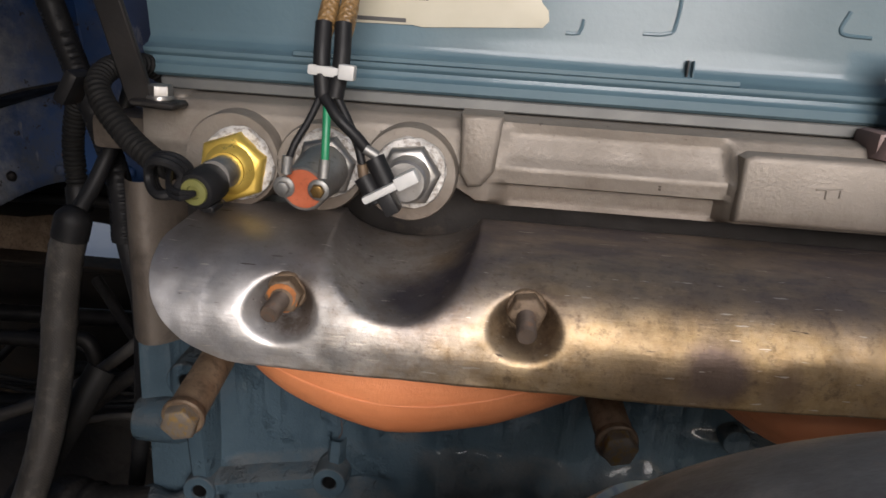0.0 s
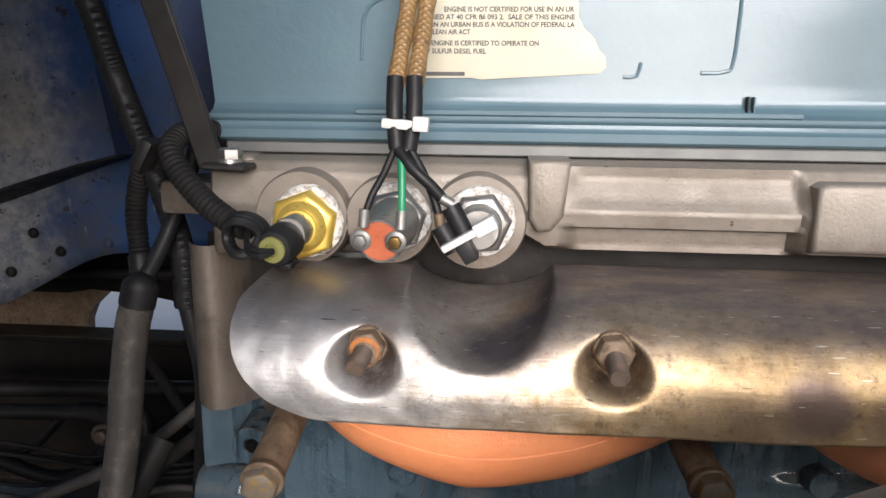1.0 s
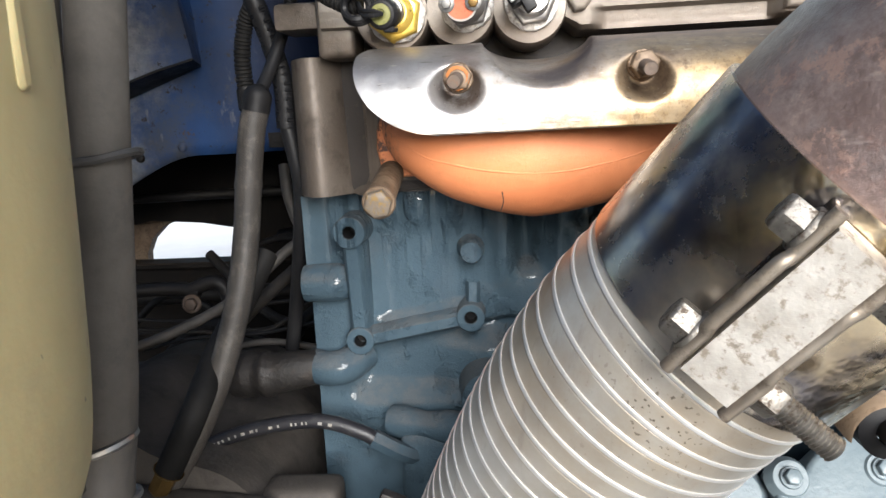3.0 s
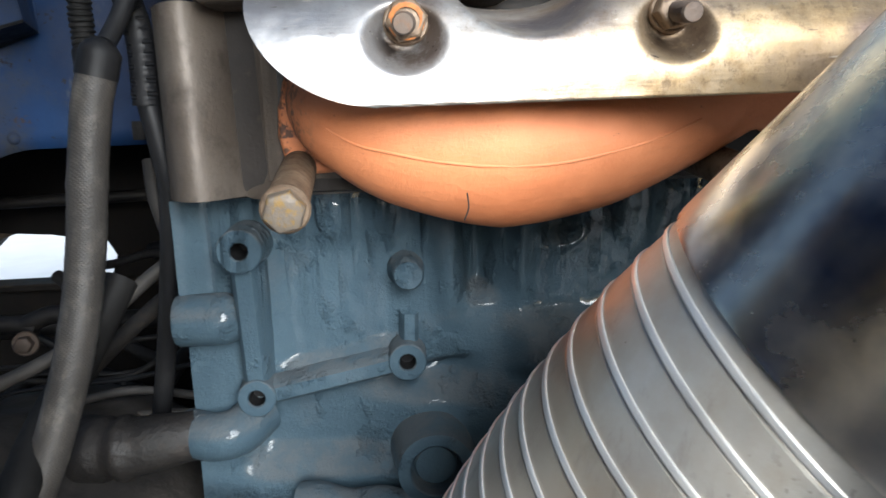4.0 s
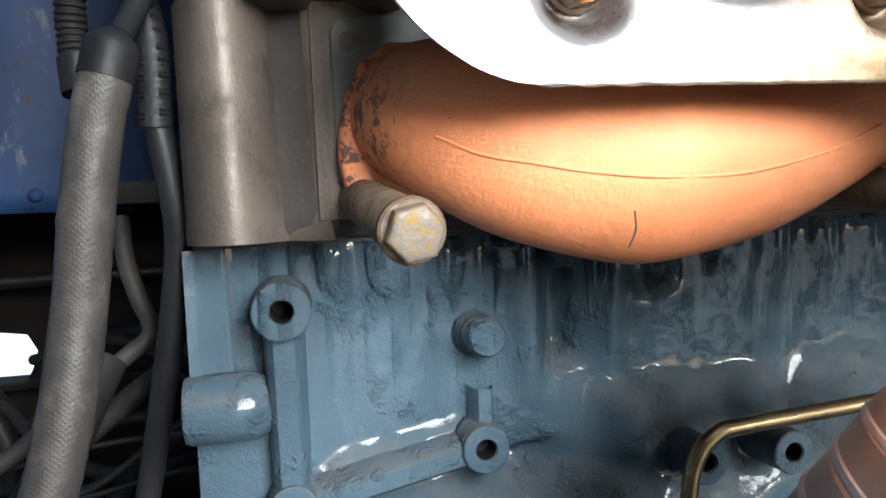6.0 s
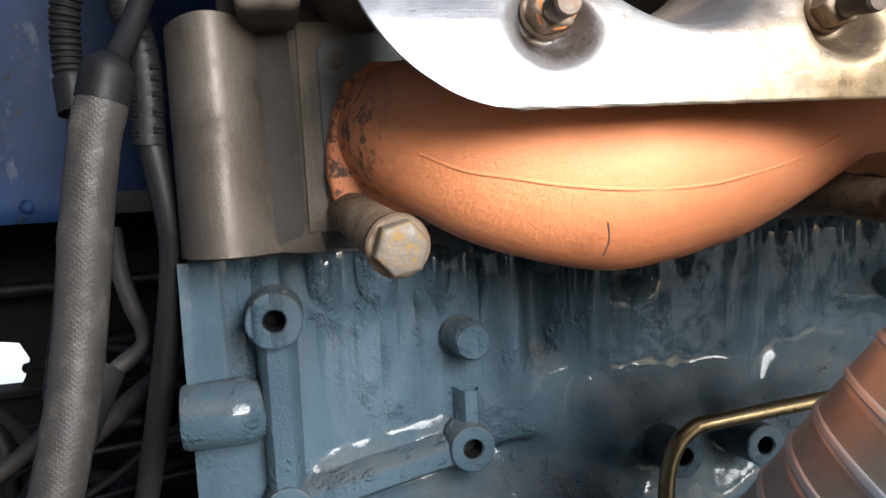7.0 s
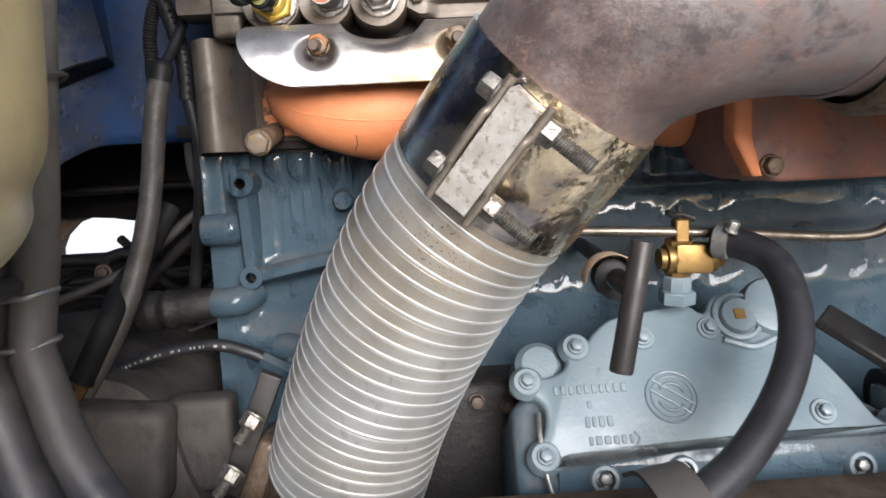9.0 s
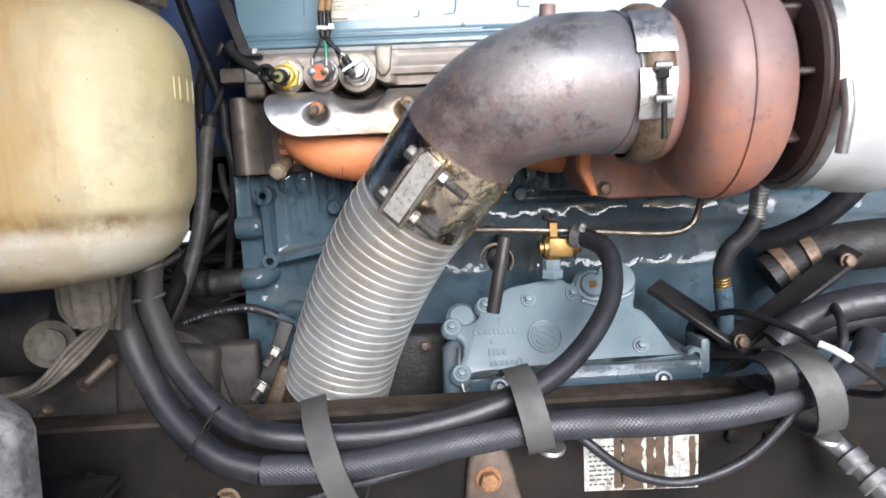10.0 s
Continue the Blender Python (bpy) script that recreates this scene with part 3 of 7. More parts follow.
M_BLACK = surface("black_plastic", (0.006, 0.006, 0.007), (0.012, 0.012, 0.0125), (0.42, 0.62), 0.0, 40, 300, 0.15, Specular_IOR_Level=0.25)
M_CONDUIT = surface("dusty_conduit", (0.006, 0.006, 0.006), (0.014, 0.0135, 0.013), (0.55, 0.75), 0.0, 40, 300, 0.1, Specular_IOR_Level=0.18)
M_RUBBER = surface("black_rubber_hose", (0.009, 0.009, 0.011), (0.019, 0.019, 0.022), (0.34, 0.54), 0.0, 26, 240, 0.5, (0.042, 0.040, 0.039), (0.54, 0.74), Specular_IOR_Level=0.4)
M_HOSE = dusty_hose()
M_GREYHOSE = braided_rubber("dusty_cloth_braided_hose", (0.030, 0.027, 0.024), 230, 0.06, 0.25, (0.125, 0.112, 0.094))
M_BRAID = braided_rubber("braided_black_hose", (0.014, 0.0145, 0.0175), 120, 0.22, 0.5)
M_SLEEVE = braided_rubber("tan_braided_sleeve", (0.125, 0.074, 0.028), 110, 0.4, 1.4, (0.030, 0.018, 0.010))
M_WHITE = surface("white_nylon", (0.40, 0.40, 0.385), (0.50, 0.50, 0.485), (0.35, 0.5), 0.0, 60, 200, 0.05)
M_SEALANT = surface("white_thread_sealant", (0.40, 0.385, 0.36), (0.56, 0.545, 0.515), (0.6, 0.8), 0.0, 90, 300, 0.7, (0.16, 0.13, 0.105), (0.48, 0.62), 0.002)
M_STEEL = surface("dull_steel", (0.26, 0.25, 0.24), (0.38, 0.37, 0.35), (0.3, 0.5), 0.9, 60, 300, 0.12, (0.12, 0.1, 0.08), (0.6, 0.75))
M_DARKSTEEL = surface("dark_steel", (0.014, 0.013, 0.013), (0.034, 0.031, 0.029), (0.4, 0.6), 0.5, 30, 250, 0.2, (0.05, 0.04, 0.032), (0.62, 0.8))
M_TERMINAL = surface("orange_terminal_block", (0.30, 0.065, 0.022), (0.38, 0.10, 0.045), (0.5, 0.7), 0.0, 90, 300, 0.3, (0.10, 0.03, 0.015), (0.56, 0.7))
M_GREEN = surface("green_wire", (0.01, 0.16, 0.07), (0.015, 0.2, 0.09), (0.35, 0.5), 0.0, 60, 300, 0.05)
M_YELLOW = surface("yellow_green_plug", (0.12, 0.122, 0.035), (0.17, 0.168, 0.055), (0.4, 0.6), 0.0, 60, 300, 0.05)
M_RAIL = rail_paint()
M_GRIME = surface("oily_grime", (0.006, 0.0055, 0.005), (0.018, 0.0155, 0.014), (0.45, 0.75), 0.0, 12, 160, 0.5, (0.045, 0.035, 0.028), (0.56, 0.75), 0.003, Specular_IOR_Level=0.35)
# Soot tones taken darker to make the shade under the ledge.
M_HEADSHADE = surface("shaded_sooty_head_casting", (0.010, 0.008, 0.007), (0.028, 0.022, 0.018), (0.6, 0.8), 0.1, 12, 200, 0.4, (0.10, 0.075, 0.055), (0.6, 0.8))
M_PLATE = surface("pale_printed_plate", (0.34, 0.35, 0.33), (0.46, 0.465, 0.44), (0.35, 0.5), 0.0, 30, 200, 0.05, (0.16, 0.12, 0.07), (0.48, 0.62))
M_STAIN = surface("dark_brown_stain", (0.035, 0.020, 0.010), (0.08, 0.045, 0.02), (0.4, 0.7), 0.0, 90, 300, 0.1)
M_TURBINE = turbine_iron()
M_CORE = surface("dark_brown_iron", (0.022, 0.014, 0.012), (0.05, 0.030, 0.025), (0.5, 0.7), 0.2, 20, 260, 0.3)
M_STRAPMETAL = surface("dull_brownish_steel", (0.20, 0.165, 0.13), (0.33, 0.29, 0.24), (0.35, 0.55), 0.85, 40, 300, 0.1, (0.09, 0.07, 0.05), (0.52, 0.68))
M_CAST = surface("cast_aluminium", (0.6, 0.6, 0.59), (0.72, 0.72, 0.7), (0.35, 0.55), 0.6, 20, 260, 0.25)
M_PUMP = surface("light_blue_grey_paint", (0.080, 0.112, 0.130), (0.122, 0.152, 0.166), (0.36, 0.55), 0.0, 12, 240, 0.45, (0.035, 0.036, 0.036), (0.64, 0.74), Coat_Weight=0.1)
M_LABEL = surface("aged_cream_label", (0.40, 0.37, 0.28), (0.48, 0.455, 0.37), (0.6, 0.8), 0.0, 14, 200, 0.05, (0.4, 0.34, 0.22), (0.62, 0.8))
M_INK = surface("black_print", (0.03, 0.03, 0.03), (0.06, 0.06, 0.06), (0.5, 0.7), 0.0, 60, 300, 0.0)
M_STRAP = surface("grey_rubber_strap", (0.035, 0.033, 0.031), (0.065, 0.061, 0.057), (0.5, 0.7), 0.0, 25, 260, 0.15)
M_GROUND = yard_ground()
M_GREYBOX = surface("weathered_grey_plastic", (0.040, 0.040, 0.041), (0.15, 0.15, 0.148), (0.5, 0.75), 0.0, 30, 160, 0.8, (0.035, 0.033, 0.031), (0.5, 0.62))
M_WIRE = surface("grey_wire", (0.036, 0.033, 0.030), (0.075, 0.067, 0.059), (0.5, 0.7), 0.0, 40, 300, 0.1)
M_HOLE = surface("shaded_bore", (0.008, 0.008, 0.009), (0.014, 0.014, 0.014), (0.6, 0.8), 0.0, 40, 300, 0.1, Specular_IOR_Level=0.1)

# ---------------------------------------------------------------- ground and surroundings
bm = B()
rbox(bm, (400, 400, 0.2), pose(0, 0, -0.1), 0)
tagged(part("ground", bm, M_GROUND, smooth=False), "pale sunlit concrete yard below the truck", "ground", kind="structure")


def sstep(a, b, x):
    t = min(1.0, max(0.0, (x - a) / (b - a)))
    return t * t * (3 - 2 * t)


def bell(x, c, w):
    return math.exp(-(((x - c) / w) ** 2))


def sheet(bm, fun, us, vs):
    """A grid of fun(u, v) places."""
    rows = [[bm.verts.new(fun(u, v)) for u in us] for v in vs]
    for a, b in zip(rows, rows[1:]):
        for k in range(len(us) - 1):
            bm.faces.new((a[k], a[k + 1], b[k + 1], b[k]))
    return rows


def span(a, b, n):
    return [a + (b - a) * k / n for k in range(n + 1)]


# ---------------------------------------------------------------- engine block
H1, H2, H3 = (0.047, 0.000, 0.969), (0.047, 0.015, 0.865), (0.150, 0.016, 0.884)
DECK = 1.0


def block_y(x, z):
    y = 0.036
    y -= 0.010 * (1 - sstep(0.0, 0.022, x)) * sstep(0.90, 0.93, z)
    # pocket inside the three-cornered flange, its floor sloping out to the lower rib
    line = 0.865 + (x - 0.047) * 0.19
    inside = sstep(0.052, 0.075, x) * (1 - sstep(0.135, 0.165, x))
    y += 0.006 * inside * sstep(line + 0.004, line + 0.017, z) * (1 - sstep(0.955, 0.985, z))
    y += 0.016 * sstep(0.02, 0.05, x) * (1 - sstep(0.17, 0.21, x)) * (1 - sstep(line - 0.018, line - 0.008, z)) * sstep(0.79, 0.82, z)
    # cast flutes below the deck
    top = sstep(0.935, 0.99, z) * (1 - 0.6 * sstep(0.994, 1.0, z))
    y -= 0.0055 * top * (0.5 + 0.5 * math.sin(x * 185 + 1.1)) * sstep(0.06, 0.09, x)
    y += 0.020 * bell(x, 0.203, 0.010) * sstep(0.915, 0.935, z) * (1 - sstep(0.985, 0.995, z))
    y -= 0.010 * bell(x, 0.182, 0.010) * sstep(0.895, 0.93, z)
    y += 0.014 * bell(x, 0.262, 0.014) * sstep(0.955, 0.972, z)
    y -= 0.008 * bell(x, 0.232, 0.008) * sstep(0.90, 0.94, z)
    y -= 0.006 * bell(x, 0.330, 0.012) * sstep(0.90, 0.94, z)
    # lower gallery stands proud to the right of the ring boss
    gal = sstep(0.175, 0.255, x) * (1 - sstep(0.830, 0.925, z + 0.012 * noise.noise(V((x * 42, z * 14, 7.0)))))
    y -= 0.034 * gal
    for bx in (0.236, 0.262, 0.313):
        y -= 0.016 * bell(x, bx, 0.013) * sstep(0.86, 0.88, z) * (1 - sstep(0.895, 0.915, z))
    y -= 0.022 * bell(x, 0.165, 0.045) * (1 - sstep(0.845, 0.872, z)) * sstep(0.775, 0.80, z)
    # long ribs on the far half
    far = sstep(0.40, 0.46, x)
    y -= far * (0.010 * bell(z, 0.944, 0.006) + 0.016 * (1 - sstep(0.884, 0.898, z)))
    y -= far * 0.006 * sstep(0.948, 0.975, z) * (0.5 + 0.5 * math.sin(x * 74))
    y += 0.0012 * noise.noise(V((x * 30, z * 30, 2.0))) + 0.0005 * noise.noise(V((x * 110, z * 110, 5.0)))
    return y


engine_block = thing("engine_block", "blue-grey painted cast diesel engine block with glossy uneven paint", "engine block", (0.5, 0.1, 0.5))
bm = B()
rows = sheet(bm, lambda x, z: V((x, block_y(x, z), z)), span(0.0, 0.62, 190) + span(0.625, 1.35, 70), span(0.55, DECK, 150))
back = [bm.verts.new(V((v.co.x, 0.42, v.co.z))) for v in (rows[0][0], rows[0][-1], rows[-1][-1], rows[-1][0])]
for edge, (i, j) in ((rows[0], (0, 1)), (rows[-1], (3, 2)), ([r[0] for r in rows], (0, 3)), ([r[-1] for r in rows], (1, 2))):
    bm.faces.new([*edge, back[j], back[i]])
bm.faces.new(back)
part("casting", bm, M_BLOCK, engine_block, sharp=65)


def boss(at, r, hole, y_back, parent=engine_block, deep=0.036, name="boss", mat=M_BLOCK):
    x, y, z = at
    bm = B()
    m = aim((x, y_back, z), (0, -1, 0))
    h = y_back - y
    prof = [(r * 1.22, 0), (r * 1.06, h * 0.35), (r, h * 0.8), (r * 0.96, h - 0.0008), (r * 0.9, h), (hole * 1.15, h), (hole, h - 0.001), (hole, h - deep), (0, h - deep)]
    return part(name, lathe(bm, prof, m, 28), mat, parent)


def bore(at, r, parent, y):
    # Near-black lining that carries the shade inside the hole.
    bm = B()
    lathe(bm, [(r * 0.96, y - at[1] - 0.0015), (r * 0.95, 0), (0, 0)], aim((at[0], y, at[2]), (0, -1, 0)), 20)
    return part("bore", bm, M_HOLE, parent, "dark threaded hole")


for at, r in ((H1, 0.0150), (H2, 0.0135), (H3, 0.0135)):
    b = boss(at, r, 0.0056, 0.06)
    bore(at, 0.0057, b, min(at[1] + 0.032, 0.032))


def rib(a, b, wide, y_back, name="rib"):
    a, b = V(a), V(b)
    d = (b - a).normalized()
    side = d.cross(V((0, -1, 0))).normalized() * wide / 2
    bm = B()
    ra = []
    for p in (a, a.lerp(b, 0.5), b):
        ra.append([bm.verts.new(V(q)) for q in (p + side * 1.9 + V((0, y_back - p.y, 0)), p + side * 1.15 + V((0, 0.004, 0)), p + side * 0.7, p - side * 0.7, p - side * 1.15 + V((0, 0.004, 0)), p - side * 1.9 + V((0, y_back - p.y, 0)))])
    for u, w in zip(ra, ra[1:]):
        for k in range(5):
            bm.faces.new((u[k], u[k + 1], w[k + 1], w[k]))
    part(name, bm, M_BLOCK, engine_block)


rib((0.047, 0.006, 0.957), (0.047, 0.018, 0.876), 0.0145, 0.06)
rib((0.058, 0.018, 0.866), (0.139, 0.019, 0.881), 0.0125, 0.06)
rib((0.152, 0.024, 0.893), (0.153, 0.026, 0.915), 0.010, 0.06)


def core_plug(x, y, z, r, parent=engine_block):
    bm = B()
    m = aim((x, y + 0.03, z), (0, -1, 0))
    lathe(bm, [(r * 1.5, 0), (r * 1.25, 0.006), (r, 0.012), (r, 0.028), (r * 0.88, 0.03), (0, 0.0295)], m, 24)
    return part("plug", bm, M_BLOCK, parent)


core_plug(0.153, 0.014, 0.945, 0.0105)
for x, z in ((0.449, 0.952), (0.60, 0.952), (0.75, 0.953), (0.90, 0.953)):
    core_plug(x, 0.018, z, 0.0105)
bm = B()
lathe(bm, [(0.012, 0), (0.011, 0.012), (0.009, 0.014), (0, 0.014)], aim((0.203, 0.036, 0.990), (0, -1, 0)), 20)
part("plug", bm, M_BLOCK, engine_block)

# round cup plug in its ring, low on the face
bm = B()
m = aim((0.166, 0.05, 0.8115), (0, -1, 0))
lathe(bm, [(0.034, 0), (0.030, 0.02), (0.027, 0.048), (0.0262, 0.0505), (0.0245, 0.051), (0.0185, 0.051), (0.0175, 0.050), (0.0170, 0.036), (0.0155, 0.0345), (0.0145, 0.0405), (0.0135, 0.042), (0, 0.042)], m, 36)
part("ring_boss", bm, M_BLOCK, engine_block)
for x, y, z in ((0.262, -0.016, 0.874), (0.313, -0.018, 0.874)):
    b = boss((x, y, z), 0.0125, 0.0052, 0.05)
    bore((x, y, z), 0.0053, b, y + 0.013)
bm = B()
tube(bm, [(0.205, 0.040, 0.846), (0.225, 0.034, 0.856), (0.25, 0.026, 0.868)], 0.016, 16, 0.006)
part("web", bm, M_BLOCK, engine_block)

# side boss on the left corner, and the elbow casting under it
bm = B()
lathe(bm, [(0.0, -0.004), (0.0165, -0.003), (0.0178, 0.0), (0.0178, 0.030), (0.015, 0.037), (0.008, 0.043), (0, 0.045)], aim((0.000, 0.028, 0.919), (1, 0, 0)), 24)
part("side_boss", bm, M_BLOCK, engine_block)
bm = B()
tube(bm, [(-0.004, 0.03, 0.838), (0.015, 0.02, 0.838), (0.032, 0.022, 0.840), (0.045, 0.04, 0.846)], 0.0165, 18, 0.005)
part("stub_pipe", bm, M_BLOCK, engine_block)
bm = B()
tube(bm, [(-0.075, 0.028, 0.832), (-0.045, 0.02, 0.834), (-0.02, 0.02, 0.837), (0.002, 0.026, 0.838)], 0.0195, 18, 0.004, lambda s, t, a: 1.0 + (0.16 if s < 0.022 or 0.030 < s < 0.036 else 0.0) - 0.12 * sstep(0.05, 0.075, s))
part("side_fitting", bm, M_GRIME, engine_block, "dusty brown hose fitting")
# lower end of the face that carries the text hose's fitting
bm = B()
rbox(bm, (0.10, 0.05, 0.07), pose(0.13, 0.022, 0.745, 0, 0, 0), 0.012, 3)
part("lower_pad", bm, M_BLOCK, engine_block)
bm = B()
tube(bm, [(0.07, 0.02, 0.785), (0.13, 0.004, 0.784), (0.19, 0.006, 0.775), (0.26, 0.0, 0.77)], 0.014, 14, 0.006, lambda s, t, a: 1 + 0.12 * math.sin(s * 130))
part("lower_rib", bm, M_BLOCK, engine_block)

# Invented dark block with bolts where the low face lies in shadow.
bm = B()
rbox(bm, (0.165, 0.09, 0.20), pose(0.262, -0.010, 0.655), 0.018, 3)
part("dark_low_block", bm, M_GRIME, engine_block, "dark block standing in for the shaded low face")
for x, z in ((0.285, 0.735), (0.318, 0.700), (0.318, 0.728)):
    bm = B()
    hexhead(bm, (x, -0.056, z), (0, -1, 0.1), 0.013, 0.009, 0.009)
    part("bolt", bm, M_STUD, engine_block)

# ---------------------------------------------------------------- cylinder head
cylinder_head = thing("cylinder_head", "bare brownish cast cylinder head above the engine block", "cylinder head", (0.5, 0.15, 1.0))
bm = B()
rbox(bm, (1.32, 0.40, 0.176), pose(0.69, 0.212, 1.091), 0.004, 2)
part("casting", bm, M_HEADSHADE, cylinder_head, "sooty brown side of the head, darkened for shade")
bm = B()
rbox(bm, (1.35, 0.42, 0.0028), pose(0.68, 0.24, 1.0014), 0)
part("gasket", bm, M_DARKSTEEL, cylinder_head, "thin dark head gasket edge")


def head_band(x, v):
    """The ledge along the top of the face: v runs from its upper edge to its underside."""
    s = sstep(0.252, 0.268, x) * (1 - sstep(0.386, 0.392, x))
    pad = sstep(0.389, 0.394, x)
    prof = [(0.02, 1.1780), (-0.018, 1.1780), (-0.030, 1.1755), (-0.035 + 0.006 * s, 1.169), (-0.036 + 0.002 * s - 0.008 * pad, 1.157), (-0.038 - 0.001 * s - 0.008 * pad, 1.150), (-0.037 - 0.006 * pad, 1.141), (-0.037 + 0.009 * s - 0.006 * pad, 1.1385), (-0.036 + 0.009 * s - 0.006 * pad, 1.129), (-0.028, 1.1255), (0.02, 1.124)]
    k = min(int(v), len(prof) - 2)
    f = v - k
    (y0, z0), (y1, z1) = prof[k], prof[k + 1]
    y, z = y0 + (y1 - y0) * f, z0 + (z1 - z0) * f
    # a low lump where the three sender bosses rise, and a scalloped lower lip
    if x < 0.245 and z < 1.15:
        z += 0.010 * (1 - sstep(0.228, 0.25, x)) * (1.15 - z) / 0.025
    y += 0.0006 * noise.noise(V((x * 60, y * 60, z * 60)))
    return V((x, y, z))


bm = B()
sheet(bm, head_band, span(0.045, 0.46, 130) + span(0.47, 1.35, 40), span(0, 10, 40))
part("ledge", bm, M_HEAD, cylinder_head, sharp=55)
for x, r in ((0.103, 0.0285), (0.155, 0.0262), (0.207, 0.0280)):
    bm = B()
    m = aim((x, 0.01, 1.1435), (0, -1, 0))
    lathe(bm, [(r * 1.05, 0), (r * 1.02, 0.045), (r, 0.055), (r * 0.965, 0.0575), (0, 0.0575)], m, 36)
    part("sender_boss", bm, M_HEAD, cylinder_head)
bm = B()
prism(bm, [(0.235, 1.180), (0.259, 1.180), (0.256, 1.148), (0.249, 1.139), (0.241, 1.138), (0.236, 1.146)], 0.0, 0.046, aim((0, 0, 0), (0, -1, 0), (0, 0, 1)), 0.003)
part("lug", bm, M_HEAD, cylinder_head)
bm = B()
prism(bm, [(0.393, 1.131), (0.393, 1.1675), (0.398, 1.170), (0.52, 1.171), (0.52, 1.131)], 0.0, 0.050, aim((0, 0, 0), (0, -1, 0), (0, 0, 1)), 0.003)
part("machined_pad", bm, M_HEAD, cylinder_head, "square-edged cast pad")
for a, b in (((0.4335, 1.1535), (0.4480, 1.1545)), ((0.4470, 1.1495), (0.4470, 1.1545)), ((0.4395, 1.1485), (0.4395, 1.1535))):
    d = V((b[0] - a[0], 0, b[1] - a[1]))
    bm = B()
    rbox(bm, (0.0012, 0.0012, d.length), aim(((a[0] + b[0]) / 2, -0.0502, (a[1] + b[1]) / 2), d), 0.0003, 1)
    part("cast_mark", bm, M_HEAD, cylinder_head)
# rounded column on the left corner with a groove beside it
bm = B()
us = span(0, 1, 40)


def column(u, v):
    x = 0.004 + 0.066 * u
    y = 0.018 - 0.033 * math.sin(min(1.0, u / 0.70) * math.pi) ** 0.8 if u < 0.70 else 0.018 - 0.008 * sstep(0.72, 1.0, u)
    y -= 0.020 * sstep(0.60, 0.86, u) * (1 - sstep(0.0, 0.10, v)) ** 2
    z = 1.003 + (1.118 - 1.003) * v
    return V((x + 0.004 * (1 - v) * u, y - 0.006 * (1 - sstep(0, 0.06, v)) * sstep(0.55, 0.9, u), z))


sheet(bm, column, us, span(0, 1, 16))
part("corner_column", bm, M_COLUMN, cylinder_head, sharp=60)
bm = B()
rbox(bm, (0.030, 0.06, 0.064), pose(0.055, 0.0, 1.147), 0.006, 3)
part("corner_block", bm, M_HEAD, cylinder_head)
bm = B()
rbox(bm, (0.042, 0.05, 0.022), pose(0.024, 0.004, 1.150, 0, 0, 0), 0.005, 2)
part("side_ear", bm, M_COLUMN, cylinder_head)
bm = B()
prism(bm, [(0.068, 1.012), (0.068, 1.119), (0.140, 1.119), (0.140, 1.012)], 0, 0.0028, aim((0, 0.0115, 0), (0, -1, 0)), 0.0006)
part("port_face", bm, M_HEAD, cylinder_head, "machined port face")
bm = B()
prism(bm, [(0.078, 1.060), (0.078, 1.104), (0.082, 1.110), (0.10, 1.112), (0.14, 1.112), (0.14, 1.030), (0.078, 1.030)], 0.0, 0.0024, aim((0, 0.0085, 0), (0, -1, 0)), 0.0005)
part("port_gasket", bm, M_GASKET, cylinder_head, "grey exhaust port gasket")
bm = B()
lathe(bm, [(0.0048, 0), (0.0048, 0.0006), (0, 0.0006)], aim((0.0865, 0.0060, 1.099), (0, -1, 0)), 18)
part("gasket_hole", bm, M_HEAD, cylinder_head)

# ---------------------------------------------------------------- valve cover
valve_cover = thing("valve_cover", "glossy blue-grey painted valve cover above the cylinder head", "valve cover", (0.6, 0.15, 1.18))
bm = B()


def cover_face(x, v):
    prof = [(0.30, 1.1865), (-0.010, 1.1865), (-0.0125, 1.1885), (-0.0125, 1.1935), (-0.0095, 1.1955), (-0.0085, 1.1985), (-0.0105, 1.2005), (-0.0105, 1.2030), (-0.003, 1.2055), (0.002, 1.2100), (0.003, 1.224), (0.0035, 1.32), (0.004, 1.40), (0.012, 1.425), (0.03, 1.435), (0.30, 1.436)]
    k = min(int(v), len(prof) - 2)
    f = v - k
    (y0, z0), (y1, z1) = prof[k], prof[k + 1]
    y = y0 + (y1 - y0) * f
    z = z0 + (z1 - z0) * f
    return V((x - (0.010 * (z - 1.19) / 0.1 if x < 0.06 else 0), y, z))


rows = sheet(bm, cover_face, [0.036, 0.0365] + span(0.06, 1.35, 60), span(0, 15, 45))
for edge in ([r[0] for r in rows], [r[-1] for r in rows]):
    bm.faces.new(edge)
part("shell", bm, M_COVER, valve_cover, sharp=50)
bm = B()
rbox(bm, (1.31, 0.30, 0.0075), pose(0.70, 0.139, 1.1825), 0.001, 1)
part("gasket", bm, M_GASKET, valve_cover, "grey rubber gasket strip")
bm = B()
rbox(bm, (0.268, 0.004, 0.0038), pose(0.262, -0.009, 1.2052), 0.0008, 1)
part("raised_strip", bm, M_COVER, valve_cover)
for x, z0, z1 in ((0.366, 1.2055, 1.2165), (0.3695, 1.2055, 1.2165)):
    bm = B()
    rbox(bm, (0.0010, 0.005, z1 - z0), pose(x, -0.001, (z0 + z1) / 2), 0.0003, 1)
    part("cast_tick", bm, M_DARKSTEEL if x < 0.367 else M_COVER, valve_cover)
